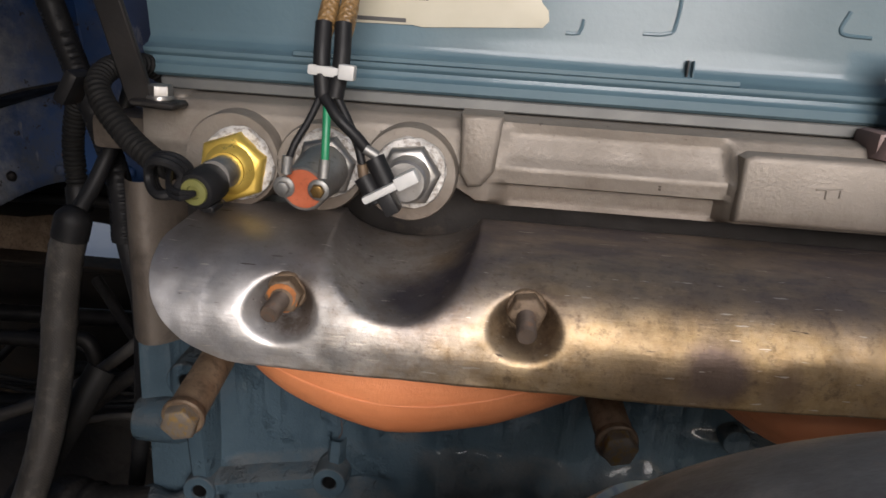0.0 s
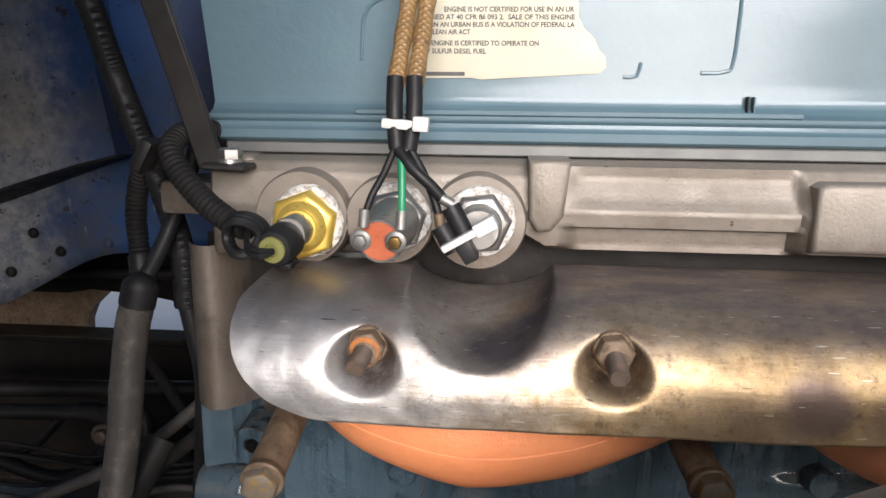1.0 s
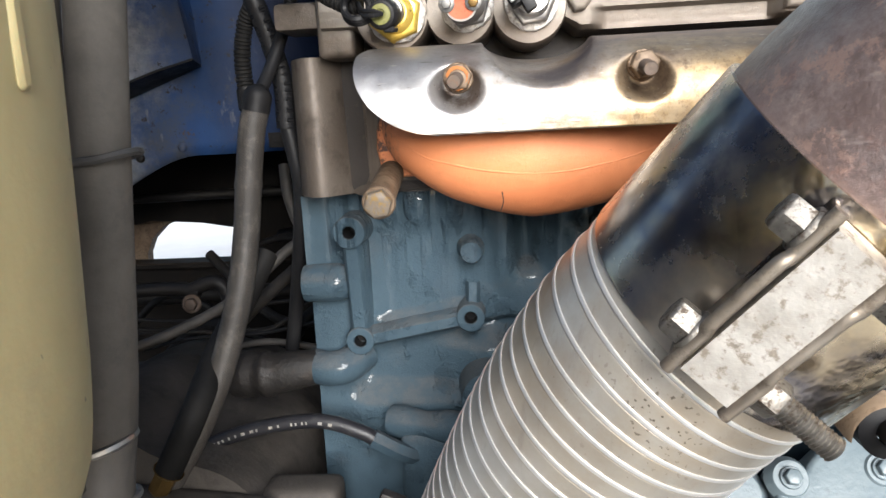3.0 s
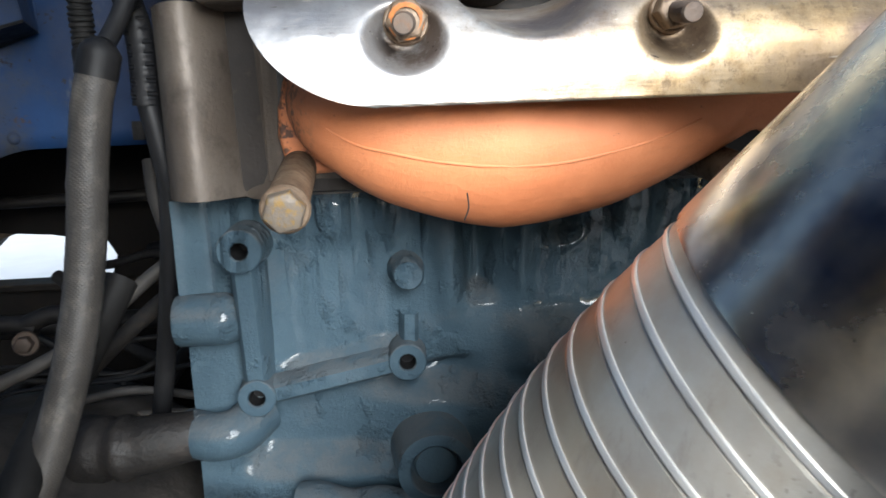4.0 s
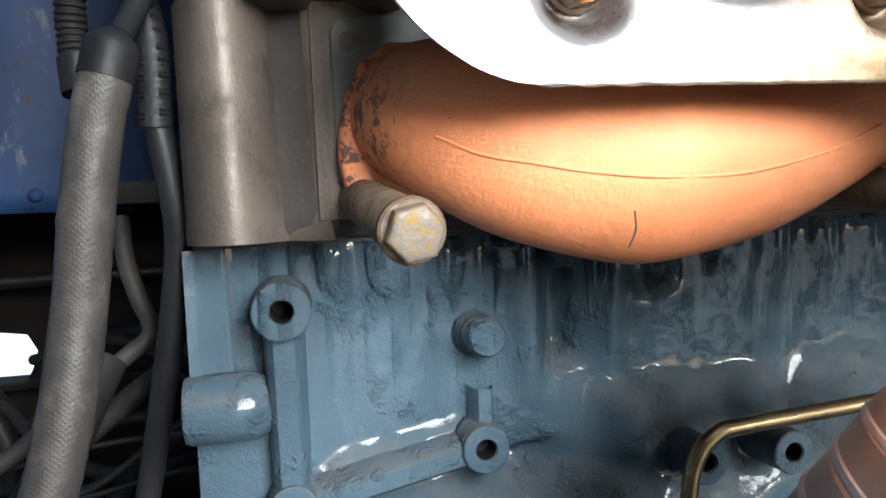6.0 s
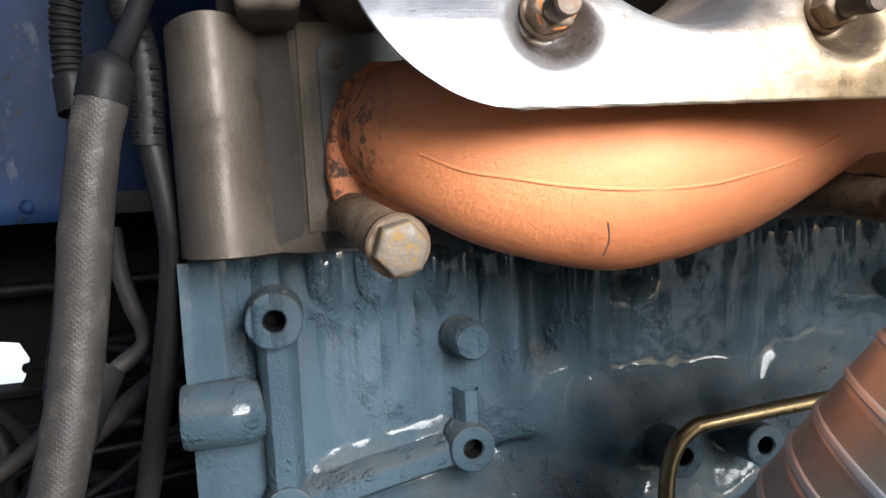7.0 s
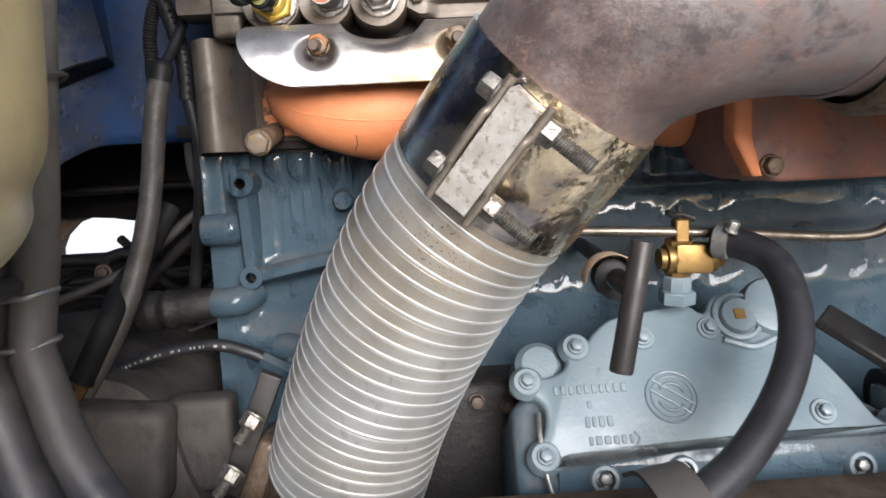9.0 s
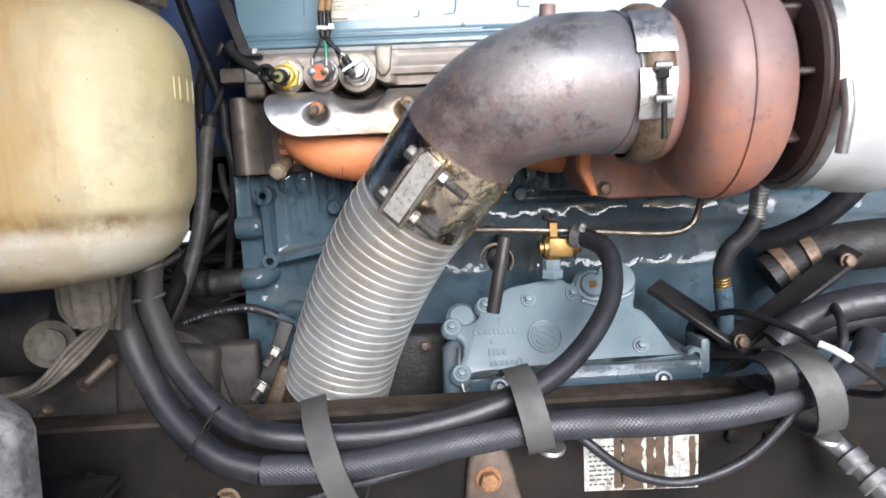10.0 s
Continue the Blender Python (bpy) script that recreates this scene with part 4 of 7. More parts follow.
for pts in ([(0.300, 1.262), (0.302, 1.236), (0.300, 1.228), (0.292, 1.2275), (0.33, 1.2285)][1:4], [(0.359, 1.30), (0.357, 1.24), (0.352, 1.231), (0.338, 1.230)], [(0.130, 1.2365), (0.132, 1.262), (0.140, 1.272), (0.155, 1.275)], [(0.455, 1.25), (0.452, 1.238), (0.47, 1.236)]):
    bm = B()
    tube(bm, [(x, 0.0030, z) for x, z in pts], 0.0012, 8, 0.003)
    part("cast_line", bm, M_COVER, valve_cover)

# paper label on the cover, torn along one edge
cover_label = thing("printed_label", "aged cream certification label, torn, glued on the valve cover", "label", (0.22, 0.002, 1.227))
bm = B()
prism(bm, [(0.158, 1.2255), (0.199, 1.2262), (0.205, 1.2252), (0.278, 1.2295), (0.2815, 1.2335), (0.2805, 1.2395), (0.2765, 1.2435), (0.2735, 1.2500), (0.2675, 1.2555), (0.2635, 1.2625), (0.2625, 1.2760), (0.2600, 1.2990), (0.158, 1.2995)], 0, 0.0006, aim((0, 0.0027, 0), (0, -1, 0)), 0.0001)
part("sheet", bm, M_LABEL, cover_label)


def lettering(text, x, y, z, size, parent, mat=M_INK, turn=(90, 0, 0), bold=0.0, width=0.0):
    cu = bpy.data.curves.new("lettering", "FONT")
    cu.body, cu.size, cu.extrude, cu.offset = text, size, 0.00005, bold
    tmp = bpy.data.objects.new("lettering", cu)
    scene.collection.objects.link(tmp)
    bpy.context.view_layer.update()
    me = bpy.data.meshes.new_from_object(tmp.evaluated_get(bpy.context.evaluated_depsgraph_get()))
    bpy.data.objects.remove(tmp)
    if width:
        wide = max(v.co.x for v in me.vertices)
        me.transform(Matrix.Diagonal((width / wide, 1, 1, 1)))
    me.transform(pose(x, y, z, *turn))
    me.materials.clear()
    me.materials.append(mat)
    ob = new("lettering", me)
    ob.parent = parent
    if parent.parent is None and parent.type == "EMPTY":
        ob.matrix_parent_inverse = Matrix.Translation(parent.location).inverted()
    return ob


for text, end, z in (("ENGINE IS NOT CERTIFIED FOR USE IN AN UR", 0.2605, 1.2655), ("INED AT 40 CFR 86 093 2.  SALE OF THIS ENGINE", 0.2612, 1.2610), ("IN AN URBAN BUS IS A VIOLATION OF FEDERAL LA", 0.2612, 1.2566), ("CLEAN AIR ACT", 0.198, 1.2522), ("THIS ENGINE IS CERTIFIED TO OPERATE ON", 0.240, 1.2456), ("LOW SULFUR DIESEL FUEL", 0.208, 1.2408)):
    w = len(text) * 0.00197
    lettering(text, end - w, 0.0019, z, 0.0041, cover_label, bold=0.00010, width=w)
bm = B()
rbox(bm, (0.030, 0.0002, 0.0024), pose(0.180, 0.0020, 1.2285), 0)
part("print_bar", bm, M_INK, cover_label)

# ---------------------------------------------------------------- exhaust manifold
exhaust_manifold = thing("exhaust_manifold", "orange coated cast exhaust manifold, pitted and rusty at the flange", "manifold", (0.2, -0.05, 1.0))


skins = []


def runner(x0, x1):
    """One bulging runner between two ports."""
    pts = [(x0 + 0.040, 0.006, 1.060), (x0 + 0.042, -0.012, 1.059), (x0 + 0.052, -0.034, 1.053), (x0 + 0.080, -0.047, 1.042), (x0 + 0.128, -0.052, 1.0345), (x0 + 0.18, -0.051, 1.040), (x0 + 0.225, -0.049, 1.050), (x1, -0.048, 1.060), (x1 + 0.03, -0.048, 1.062)]
    rad = [0.0345, 0.035, 0.0375, 0.0435, 0.0490, 0.0455, 0.037, 0.027, 0.026]
    keys = [0.0]
    for a, b in zip(pts, pts[1:]):
        keys.append(keys[-1] + (V(b) - V(a)).length)
    bm = B()
    tube(bm, pts, 0.04, 36, 0.005, lambda s, tot, a: float(np.interp(s / tot * keys[-1], keys, rad)) / 0.04)
    skins.append(BVHTree.FromBMesh(bm))
    part("runner", bm, M_ORANGE, exhaust_manifold, sharp=60)


runner(0.078, 0.345)
runner(0.365, 0.62)


def on_runner(p):
    """The place on the runner's skin next to p."""
    return skins[0].find_nearest(V(p))[0]


bm = B()
tube(bm, [on_runner(p) for p in ((0.120, -0.060, 1.046), (0.133, -0.0705, 1.0379), (0.148, -0.081, 1.0319), (0.168, -0.090, 1.0268), (0.196, -0.097, 1.0232), (0.2256, -0.097, 1.0232), (0.2525, -0.095, 1.0269), (0.278, -0.090, 1.0326), (0.306, -0.084, 1.0422))], 0.0008, 8, 0.004)
part("casting_seam", bm, M_ORANGE, exhaust_manifold)
bm = B()
prism(bm, [(0.081, 1.026), (0.078, 1.040), (0.079, 1.056), (0.083, 1.072), (0.090, 1.086), (0.104, 1.096), (0.135, 1.096), (0.135, 1.018), (0.094, 1.016)], 0, 0.013, aim((0, 0.0055, 0), (0, -1, 0)), 0.003)
part("port_flange", bm, M_ORANGE, exhaust_manifold, "orange flange with rust pits")
bm = B()
tube(bm, [(0.1815, -0.0985, 1.0105), (0.1822, -0.0975, 1.003), (0.1800, -0.0955, 0.9965)], 0.0004, 6, 0.002)
part("crack_line", bm, M_CORE, exhaust_manifold, "fine dark crack")
# square foot that carries the turbine
bm = B()
prism(bm, [(0.500, 1.046), (0.500, 0.985), (0.516, 0.960), (0.540, 0.952), (0.640, 0.952), (0.66, 0.99), (0.66, 1.046)], 0, 0.12, aim((0, -0.055, 0), (0, -1, 0)), 0.004)
part("turbine_foot", bm, M_TURBINE, exhaust_manifold, "rust-red square mounting foot")
bm = B()
prism(bm, [(0.497, 1.042), (0.497, 0.990), (0.513, 0.958), (0.522, 0.958), (0.513, 0.990), (0.513, 1.042)], 0, 0.020, aim((0, -0.163, 0), (0, -1, 0)), 0.003)
part("foot_flange", bm, M_ORANGE, exhaust_manifold)
bm = B()
hexhead(bm, (0.531, -0.176, 0.966), (0, -1, 0.05), 0.014, 0.008, 0.010)
part("bolt", bm, M_BRONZE, exhaust_manifold)


def spacer_bolt(at, tip):
    """A manifold bolt with a long spacer sleeve."""
    t = thing("spacer_bolt", "brown oxidised hex bolt with long spacer sleeve through the manifold", "bolt", at, "manifold bolts")
    a, b = V(at), V(tip)
    d = (b - a).normalized()
    bm = B()
    L = (b - a).length
    lathe(bm, [(0.0, 0), (0.0108, 0), (0.0108, L - 0.011), (0.0100, L - 0.010), (0, L - 0.010)], aim(a, d), 24)
    part("sleeve", bm, M_BRONZE, t)
    bm = B()
    lathe(bm, [(0.0118, 0), (0.0122, 0.0015), (0.0122, 0.004), (0.0112, 0.005), (0, 0.005)], aim(b - d * 0.0115, d), 24)
    part("washer", bm, M_BRONZE, t)
    bm = B()
    hexhead(bm, b - d * 0.008, d, 0.0185, 0.0085, spin=12)
    part("bolt_head", bm, M_BOLTHEAD, t, "ochre-stained hex head")


spacer_bolt((0.0885, 0.008, 1.022), (0.094, -0.115, 1.0065))
spacer_bolt((0.330, 0.008, 1.022), (0.338, -0.100, 1.008))

# ---------------------------------------------------------------- heat shield
heat_shield = thing("heat_shield", "sheet-steel heat shield with golden heat tint over the manifold", "heat shield", (0.25, -0.1, 1.06))
STUDS = ((0.153, 1.0875), (0.277, 1.0890))
PROF = smooth_path([(0, -0.038, 1.1185), (0, -0.060, 1.1175), (0, -0.088, 1.1125), (0, -0.110, 1.1015), (0, -0.1225, 1.0860), (0, -0.1265, 1.0710), (0, -0.1255, 1.0530)], 0.002)


def soft_max(a, b, k):
    """The larger of two, rounded over a width of k."""
    return 0.5 * (a + b + math.sqrt((a - b) ** 2 + k * k))


def shield(u, v):
    """u along the shield, v from its upper to its lower edge."""
    i = v * (len(PROF) - 1)
    k = min(int(i), len(PROF) - 2)
    p = PROF[k].lerp(PROF[k + 1], i - k)
    e = min(0.997, max(0.0, (1.104 - p.z) / 0.0512))
    left = 0.0825 + 0.060 * (1 - math.sqrt(1 - e * e)) + 0.006 * sstep(1.108, 1.118, p.z)
    x = left + (0.60 - left) * u
    y, z = p.y, p.z
    z += 0.004 * sstep(0.35, 0.5, x) * v
    # half-round groove across the top, for the spanner
    c = max(0.0, 1 - abs((x - 0.2105) / 0.0395) ** 2.2) ** 0.62
    if c > 0:
        z = -soft_max(-z, -(1.1195 - c * (0.0145 + 0.27 * max(0.0, -0.042 - y))), 0.004)
    # flat-bottomed dents round the studs
    for sx, sz in STUDS:
        d = math.hypot(x - sx, z - sz)
        if d < 0.04:
            y = soft_max(y, -0.1096 - 1.45 * max(0.0, d - 0.0095), 0.0030)
    y += 0.0009 * noise.noise(V((x * 35, z * 35, 1.5))) + 0.0005 * noise.noise(V((x * 90, z * 90, 4.5)))
    return V((x, y, z))


bm = B()
us = [(k / 360) ** 1.25 for k in range(361)]
rows = sheet(bm, shield, us, span(0, 1, 90))
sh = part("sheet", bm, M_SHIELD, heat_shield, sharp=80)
so = sh.modifiers.new("thick", "SOLIDIFY")
so.thickness, so.offset = 0.0014, -1


def stud_nut(x, z, y, tip, parent, mat):
    bm = B()
    hexhead(bm, (x, y, z), (0, -1, 0.02), 0.0168, 0.0085, 0.0105, spin=8)
    nut = part("nut", bm, mat, parent)
    bm = B()
    prof, h, k = [(0, 0)], 0.0, 0
    L = abs(tip[1] - y)
    while h < L:
        prof.append((0.0050 * (1.0 if k % 2 else 0.87), h))
        h += 0.0008
        k += 1
    prof += [(0.0042, h + 0.0005), (0, h + 0.0005)]
    lathe(bm, prof, aim((x, y, z), V(tip) - V((x, y, z))), 14)
    part("stud", bm, M_STUD, parent)


stud_nut(0.1545, 1.0905, -0.1110, (0.1525, -0.1365, 1.0870), heat_shield, M_BRONZE)
bm = B()
lathe(bm, [(0.0062, 0), (0.0080, 0.0), (0.0082, 0.0025), (0.0060, 0.0035)], aim((0.1544, -0.1185, 1.0900), (0, -1, -0.1)), 16)
part("rust_collar", bm, M_RUSTO, heat_shield, "flaking orange rust")
stud_nut(0.2775, 1.0925, -0.1110, (0.2770, -0.1375, 1.0885), heat_shield, M_BRONZE)

# ---------------------------------------------------------------- exhaust pipe, clamp and flexible section
A0, AX = V((0.2857, -0.2502, 0.9656)), V((0.0519, -0.0331, 0.0678)).normalized()
FLEX_R = 0.0725
flex_pipe = thing("flexible_exhaust_pipe", "galvanised corrugated flexible exhaust pipe, oil-spotted", "exhaust pipe", A0 - AX * 0.33)
PITCH = 0.0128
mflex = aim(A0, AX)
FLEXWAY = smooth_path([A0 + AX * 0.004, A0 - AX * 0.05, (0.219, -0.203, 0.862), (0.184, -0.172, 0.782), (0.1655, -0.155, 0.727), (0.1605, -0.1503, 0.712)], 0.001)
flen = [0.0]
for p, q in zip(FLEXWAY, FLEXWAY[1:]):
    flen.append(flen[-1] + (q - p).length)


def flex_at(s):
    k = min(range(len(flen)), key=lambda i: abs(flen[i] - s))
    k = min(max(k, 1), len(FLEXWAY) - 2)
    return aim(FLEXWAY[k], FLEXWAY[k + 1] - FLEXWAY[k - 1], AX.cross(V((0, 1, 0))))


def flex_radius(s, total, a):
    u = (s % PITCH) / PITCH
    swell = 1.0 - 0.02 * sstep(0.05, 0.20, s)
    return swell * (1.004 if u < 0.10 else 0.991 + 0.006 * sstep(0.12, 0.22, u) + 0.004 * u)


bm = B()
tube(bm, FLEXWAY, FLEX_R, 72, 1, flex_radius, smooth=False, caps=False)
part("corrugated_tube", bm, M_GALV, flex_pipe, sharp=8)
s = PITCH * 0.5
while s < flen[-1] - 0.003:
    m = flex_at(s + PITCH * 0.53)
    r = FLEX_R * (1.010 - 0.02 * sstep(0.05, 0.20, s))
    bm = B()
    lathe(bm, [(r * 0.985, -0.0013), (r * 0.998, -0.0012), (r, -0.0007), (r, 0.0006), (r * 0.997, 0.0011), (r * 0.985, 0.0013)], m, 72)
    part("ridge", bm, M_RIDGE, flex_pipe, sharp=12)
    s += PITCH
bm = B()
tube(bm, [(0.168, -0.157, 0.735), (0.1605, -0.1503, 0.712), (0.148, -0.141, 0.680), (0.118, -0.118, 0.61), (0.085, -0.08, 0.52)], 0.0675, 40, 0.01)
part("lower_pipe", bm, M_LOWPIPE, flex_pipe, "rusty pipe stub below the corrugated section")
# small clamp low on the pipe
lower_clamp = thing("pipe_clamp", "dull steel band clamp with two threaded bolts on the lower pipe", "pipe clamp", (0.073, -0.14, 0.75), "pipe clamps")
bm = B()
tube(bm, [(0.150, -0.141, 0.670), (0.143, -0.134, 0.630)], 0.0700, 40, 0.01)
part("band", bm, M_BRONZE, lower_clamp)
bm = B()
rbox(bm, (0.046, 0.050, 0.075), aim((0.090, -0.130, 0.705), (0.041, 0, 0.094), (0, -1, 0)), 0.010, 3)
part("saddle", bm, M_LOWPIPE, lower_clamp, "oily rusted saddle")
bm = B()
rbox(bm, (0.020, 0.010, 0.118), aim((0.075, -0.148, 0.750), (0.041, 0, 0.094), (0, -1, 0)), 0.003, 2)
part("lug", bm, M_DARKSTEEL, lower_clamp)
for at, tip in (((0.083, -0.158, 0.770), (0.069, -0.172, 0.750)), ((0.061, -0.158, 0.722), (0.049, -0.172, 0.706))):
    bm = B()
    hexhead(bm, at, V(tip) - V(at), 0.0165, 0.011, 0.0115, 0.0056, 0.014)
    part("bolt", bm, M_CLAMPSTEEL, lower_clamp)

# flat band clamp that joins flex and elbow
band_clamp = thing("band_clamp", "wide polished band clamp with aluminium bridge block and four bolts", "pipe clamp", A0, "pipe clamps")
bm = B()
lathe(bm, [(FLEX_R * 0.97, -0.001), (FLEX_R * 1.020, -0.001), (FLEX_R * 1.024, 0.001), (FLEX_R * 1.014, 0.090), (FLEX_R * 1.010, 0.092), (FLEX_R * 0.96, 0.092)], mflex, 72)
part("band", bm, M_BAND, band_clamp, "polished steel band with dark and golden reflections in its colour")
OUT = V((-0.38, -0.91, -0.15))
OUT = (OUT - AX * OUT.dot(AX)).normalized()
CROSS = AX.cross(OUT).normalized()
if CROSS.x < 0:
    CROSS = -CROSS
mc = Matrix((CROSS, AX, OUT)).transposed().to_4x4()
if mc.to_3x3().determinant() < 0:
    mc = Matrix((CROSS, AX, -OUT)).transposed().to_4x4()


def on_clamp(c, a, o):
    return A0 + AX * (0.050 + a) + OUT * (FLEX_R + 0.003 + o) + CROSS * c


mc.translation = on_clamp(0, 0, 0)
UPZ = 1 if mc.to_3x3().col[2].dot(OUT) > 0 else -1


bm = B()
prism(bm, [(-0.0115, -0.041), (0.0110, -0.041), (0.0110, 0.034), (-0.0115, 0.036)], 0.0 * UPZ, 0.020 * UPZ, mc, 0)
part("bridge_block", bm, M_BRIDGE, band_clamp, "rough aluminium bridge block", smooth=False)
for c in (-0.0145, 0.0140):
    bm = B()
    pts = [on_clamp(c, -0.047, 0.016), on_clamp(c, -0.024, 0.0165), on_clamp(c - 0.0012, -0.020, 0.0175), on_clamp(c - 0.0012, 0.014, 0.0175), on_clamp(c, 0.018, 0.0165), on_clamp(c, 0.0405, 0.016)]
    tube(bm, pts, 0.0030, 12, 0.004)
    part("band_end", bm, M_STRAPMETAL, band_clamp, "rolled band end")
    bm = B()
    rbox(bm, (0.0035, 0.085, 0.020), Matrix.Translation(on_clamp(c, -0.0035, 0.007) - mc.translation) @ mc, 0.0008, 1)
    part("band_ear", bm, M_BAND, band_clamp)
for a in (-0.030, 0.027):
    bm = B()
    hexhead(bm, on_clamp(-0.0165, a, 0.010), -CROSS, 0.0145, 0.010, 0.0095)
    part("bolt_head", bm, M_CLAMPSTEEL, band_clamp)
    bm = B()
    hexhead(bm, on_clamp(0.0160, a, 0.010), CROSS, 0.0145, 0.010, 0.0, 0.0056, 0.026, spin=14)
    part("nut_and_thread", bm, M_CLAMPSTEEL, band_clamp)

exhaust_elbow = thing("exhaust_elbow", "dark oxidised steel exhaust elbow with rusty patches", "exhaust pipe", (0.33, -0.31, 1.0))
S = A0 + AX * 0.090
bm = B()
ELB = [S - AX * 0.02, S, S + AX * 0.035, (0.388, -0.318, 1.0750), (0.435, -0.325, 1.0885), (0.48, -0.318, 1.0900), (0.525, -0.306, 1.0880)]
ELB = smooth_path(ELB, 0.004)
for _ in range(60):
    ELB = ELB[:5] + [ELB[i - 1] * 0.25 + ELB[i] * 0.5 + ELB[i + 1] * 0.25 for i in range(5, len(ELB) - 5)] + ELB[-5:]
tube(bm, ELB, 0.0705, 64, 0.004, lambda s, t, a: 1.0 + 0.075 * sstep(0.04, 0.17, s), smooth=False)
part("pipe", bm, M_ELBOW, exhaust_elbow, sharp=60)
ELBLINE = ELB


def elbow_ring(at, thick, name, mat, label=""):
    """A bead round the elbow at that length along it."""
    run = 0.0
    for k in range(1, len(ELBLINE) - 1):
        run += (ELBLINE[k] - ELBLINE[k - 1]).length
        if run >= at:
            break
    m = aim(ELBLINE[k], ELBLINE[k + 1] - ELBLINE[k - 1])
    r = 0.0705 * (1.0 + 0.075 * sstep(0.04, 0.17, run)) + thick * 0.1
    bm = B()
    tube(bm, [m @ V((r * math.cos(2 * math.pi * i / 64), r * math.sin(2 * math.pi * i / 64), 0.0005 * math.sin(i * 2.1))) for i in range(65)], thick, 8, 1, smooth=False, caps=False)
    part(name, bm, mat, exhaust_elbow, label)


elbow_ring(0.006, 0.0014, "pipe_lip", M_STEEL, "bright worn pipe edge")
elbow_ring(0.205, 0.0022, "outlet_bead", M_ELBOW)

# ---------------------------------------------------------------- turbocharger
turbo = thing("turbocharger", "rust-red turbocharger with aluminium compressor housing", "turbocharger", (0.65, -0.31, 0.96))
TC = V((0, -0.303, 1.087))


def xlathe(prof, seg=64):
    bm = B()
    return lathe(bm, prof, aim(TC, (1, 0, 0)), seg)


part("turbine_neck", xlathe([(0.070, 0.50), (0.078, 0.535), (0.083, 0.545), (0.083, 0.556), (0.076, 0.566), (0.072, 0.59)]), M_TURBINE, turbo)


def volute(u, v):
    """A scroll whose section grows round the axis."""
    a = 2 * math.pi * u
    grow = 0.84 + 0.16 * (0.5 + 0.5 * math.cos(a - math.radians(250)))
    b = 2 * math.pi * v
    rc = 0.080 * grow
    rt = 0.050 * grow
    q = abs(math.cos(b)) ** 0.8 * (1 if math.cos(b) > 0 else -1)
    w = abs(math.sin(b)) ** 0.8 * (1 if math.sin(b) > 0 else -1)
    r = rc + rt * q
    x = 0.618 + 0.052 * w
    return V((x, TC.y + r * math.cos(a), TC.z + r * math.sin(a)))


bm = B()
sheet(bm, volute, span(0, 1, 72), span(0, 1, 32))
part("turbine_housing", bm, M_TURBINE, turbo, "rust-red cast turbine housing", sharp=70)
bm = B()
pts = [V((0.613, TC.y + 0.1305 * (0.84 + 0.16 * (0.5 + 0.5 * math.cos(2 * math.pi * k / 64 - math.radians(250)))) * math.cos(2 * math.pi * k / 64), TC.z + 0.1305 * (0.84 + 0.16 * (0.5 + 0.5 * math.cos(2 * math.pi * k / 64 - math.radians(250)))) * math.sin(2 * math.pi * k / 64))) for k in range(65)]
tube(bm, pts, 0.0016, 8, 1, smooth=False, caps=False)
part("parting_seam", bm, M_TURBINE, turbo)
part("bearing_housing", xlathe([(0.06, 0.64), (0.084, 0.664), (0.070, 0.670), (0.058, 0.682), (0.062, 0.690), (0.090, 0.694), (0.09, 0.70)]), M_CORE, turbo, "dark brown bearing housing")
for a in range(0, 360, 45):
    bm = B()
    c, s_ = math.cos(radians(a)), math.sin(radians(a))
    rbox(bm, (0.040, 0.05, 0.007), Matrix.Translation(V((0.676, TC.y + 0.073 * c, TC.z + 0.073 * s_))) @ pose(0, 0, 0, a, 0, 0), 0.002, 1)
    part("web", bm, M_CORE, turbo)
part("backplate", xlathe([(0.08, 0.682), (0.112, 0.684), (0.116, 0.688), (0.116, 0.698), (0.11, 0.700), (0.05, 0.700)]), M_CORE, turbo)
part("compressor_housing", xlathe([(0.10, 0.698), (0.118, 0.700), (0.121, 0.706), (0.120, 0.724), (0.122, 0.744), (0.130, 0.762), (0.132, 0.797), (0.122, 0.827), (0.095, 0.842), (0.075, 0.857), (0.07, 0.912), (0.06, 0.912)]), M_CAST, turbo, "pale cast aluminium compressor housing")
part("clamp_ring", xlathe([(0.117, 0.692), (0.1235, 0.693), (0.1235, 0.705), (0.117, 0.706)]), M_STEEL, turbo)
bm = B()
tube(bm, [(0.699, TC.y - 0.124, 1.075), (0.699, TC.y - 0.128, 1.045), (0.698, TC.y - 0.120, 1.005)], 0.006, 10, 0.004)
part("clamp_bolt", bm, M_STEEL, turbo)

v_clamp = thing("v_band_clamp", "bright steel v-band clamp with long threaded bolt", "pipe clamp", (0.545, -0.315, 1.0), "pipe clamps")
bm = B()
lathe(bm, [(0.079, 0.516), (0.0835, 0.518), (0.0875, 0.526), (0.0875, 0.542), (0.0835, 0.550), (0.079, 0.552)], aim(TC, (1, 0, 0)), 64)
part("band", bm, M_BRONZE, v_clamp)


def arc_strap(bm, r, x0, x1, a0, a1, thick=0.002, n=14):
    rows = []
    for k in range(n + 1):
        a = radians(a0 + (a1 - a0) * k / n)
        rows.append([bm.verts.new(V((x, TC.y + rr * math.cos(a), TC.z + rr * math.sin(a)))) for x, rr in ((x0, r), (x1, r), (x1, r + thick), (x0, r + thick))])
    for u, w in zip(rows, rows[1:]):
        for k in range(4):
            bm.faces.new((u[k], u[(k + 1) % 4], w[(k + 1) % 4], w[k]))
    bm.faces.new(rows[0])
    bm.faces.new(rows[-1])
    return bm


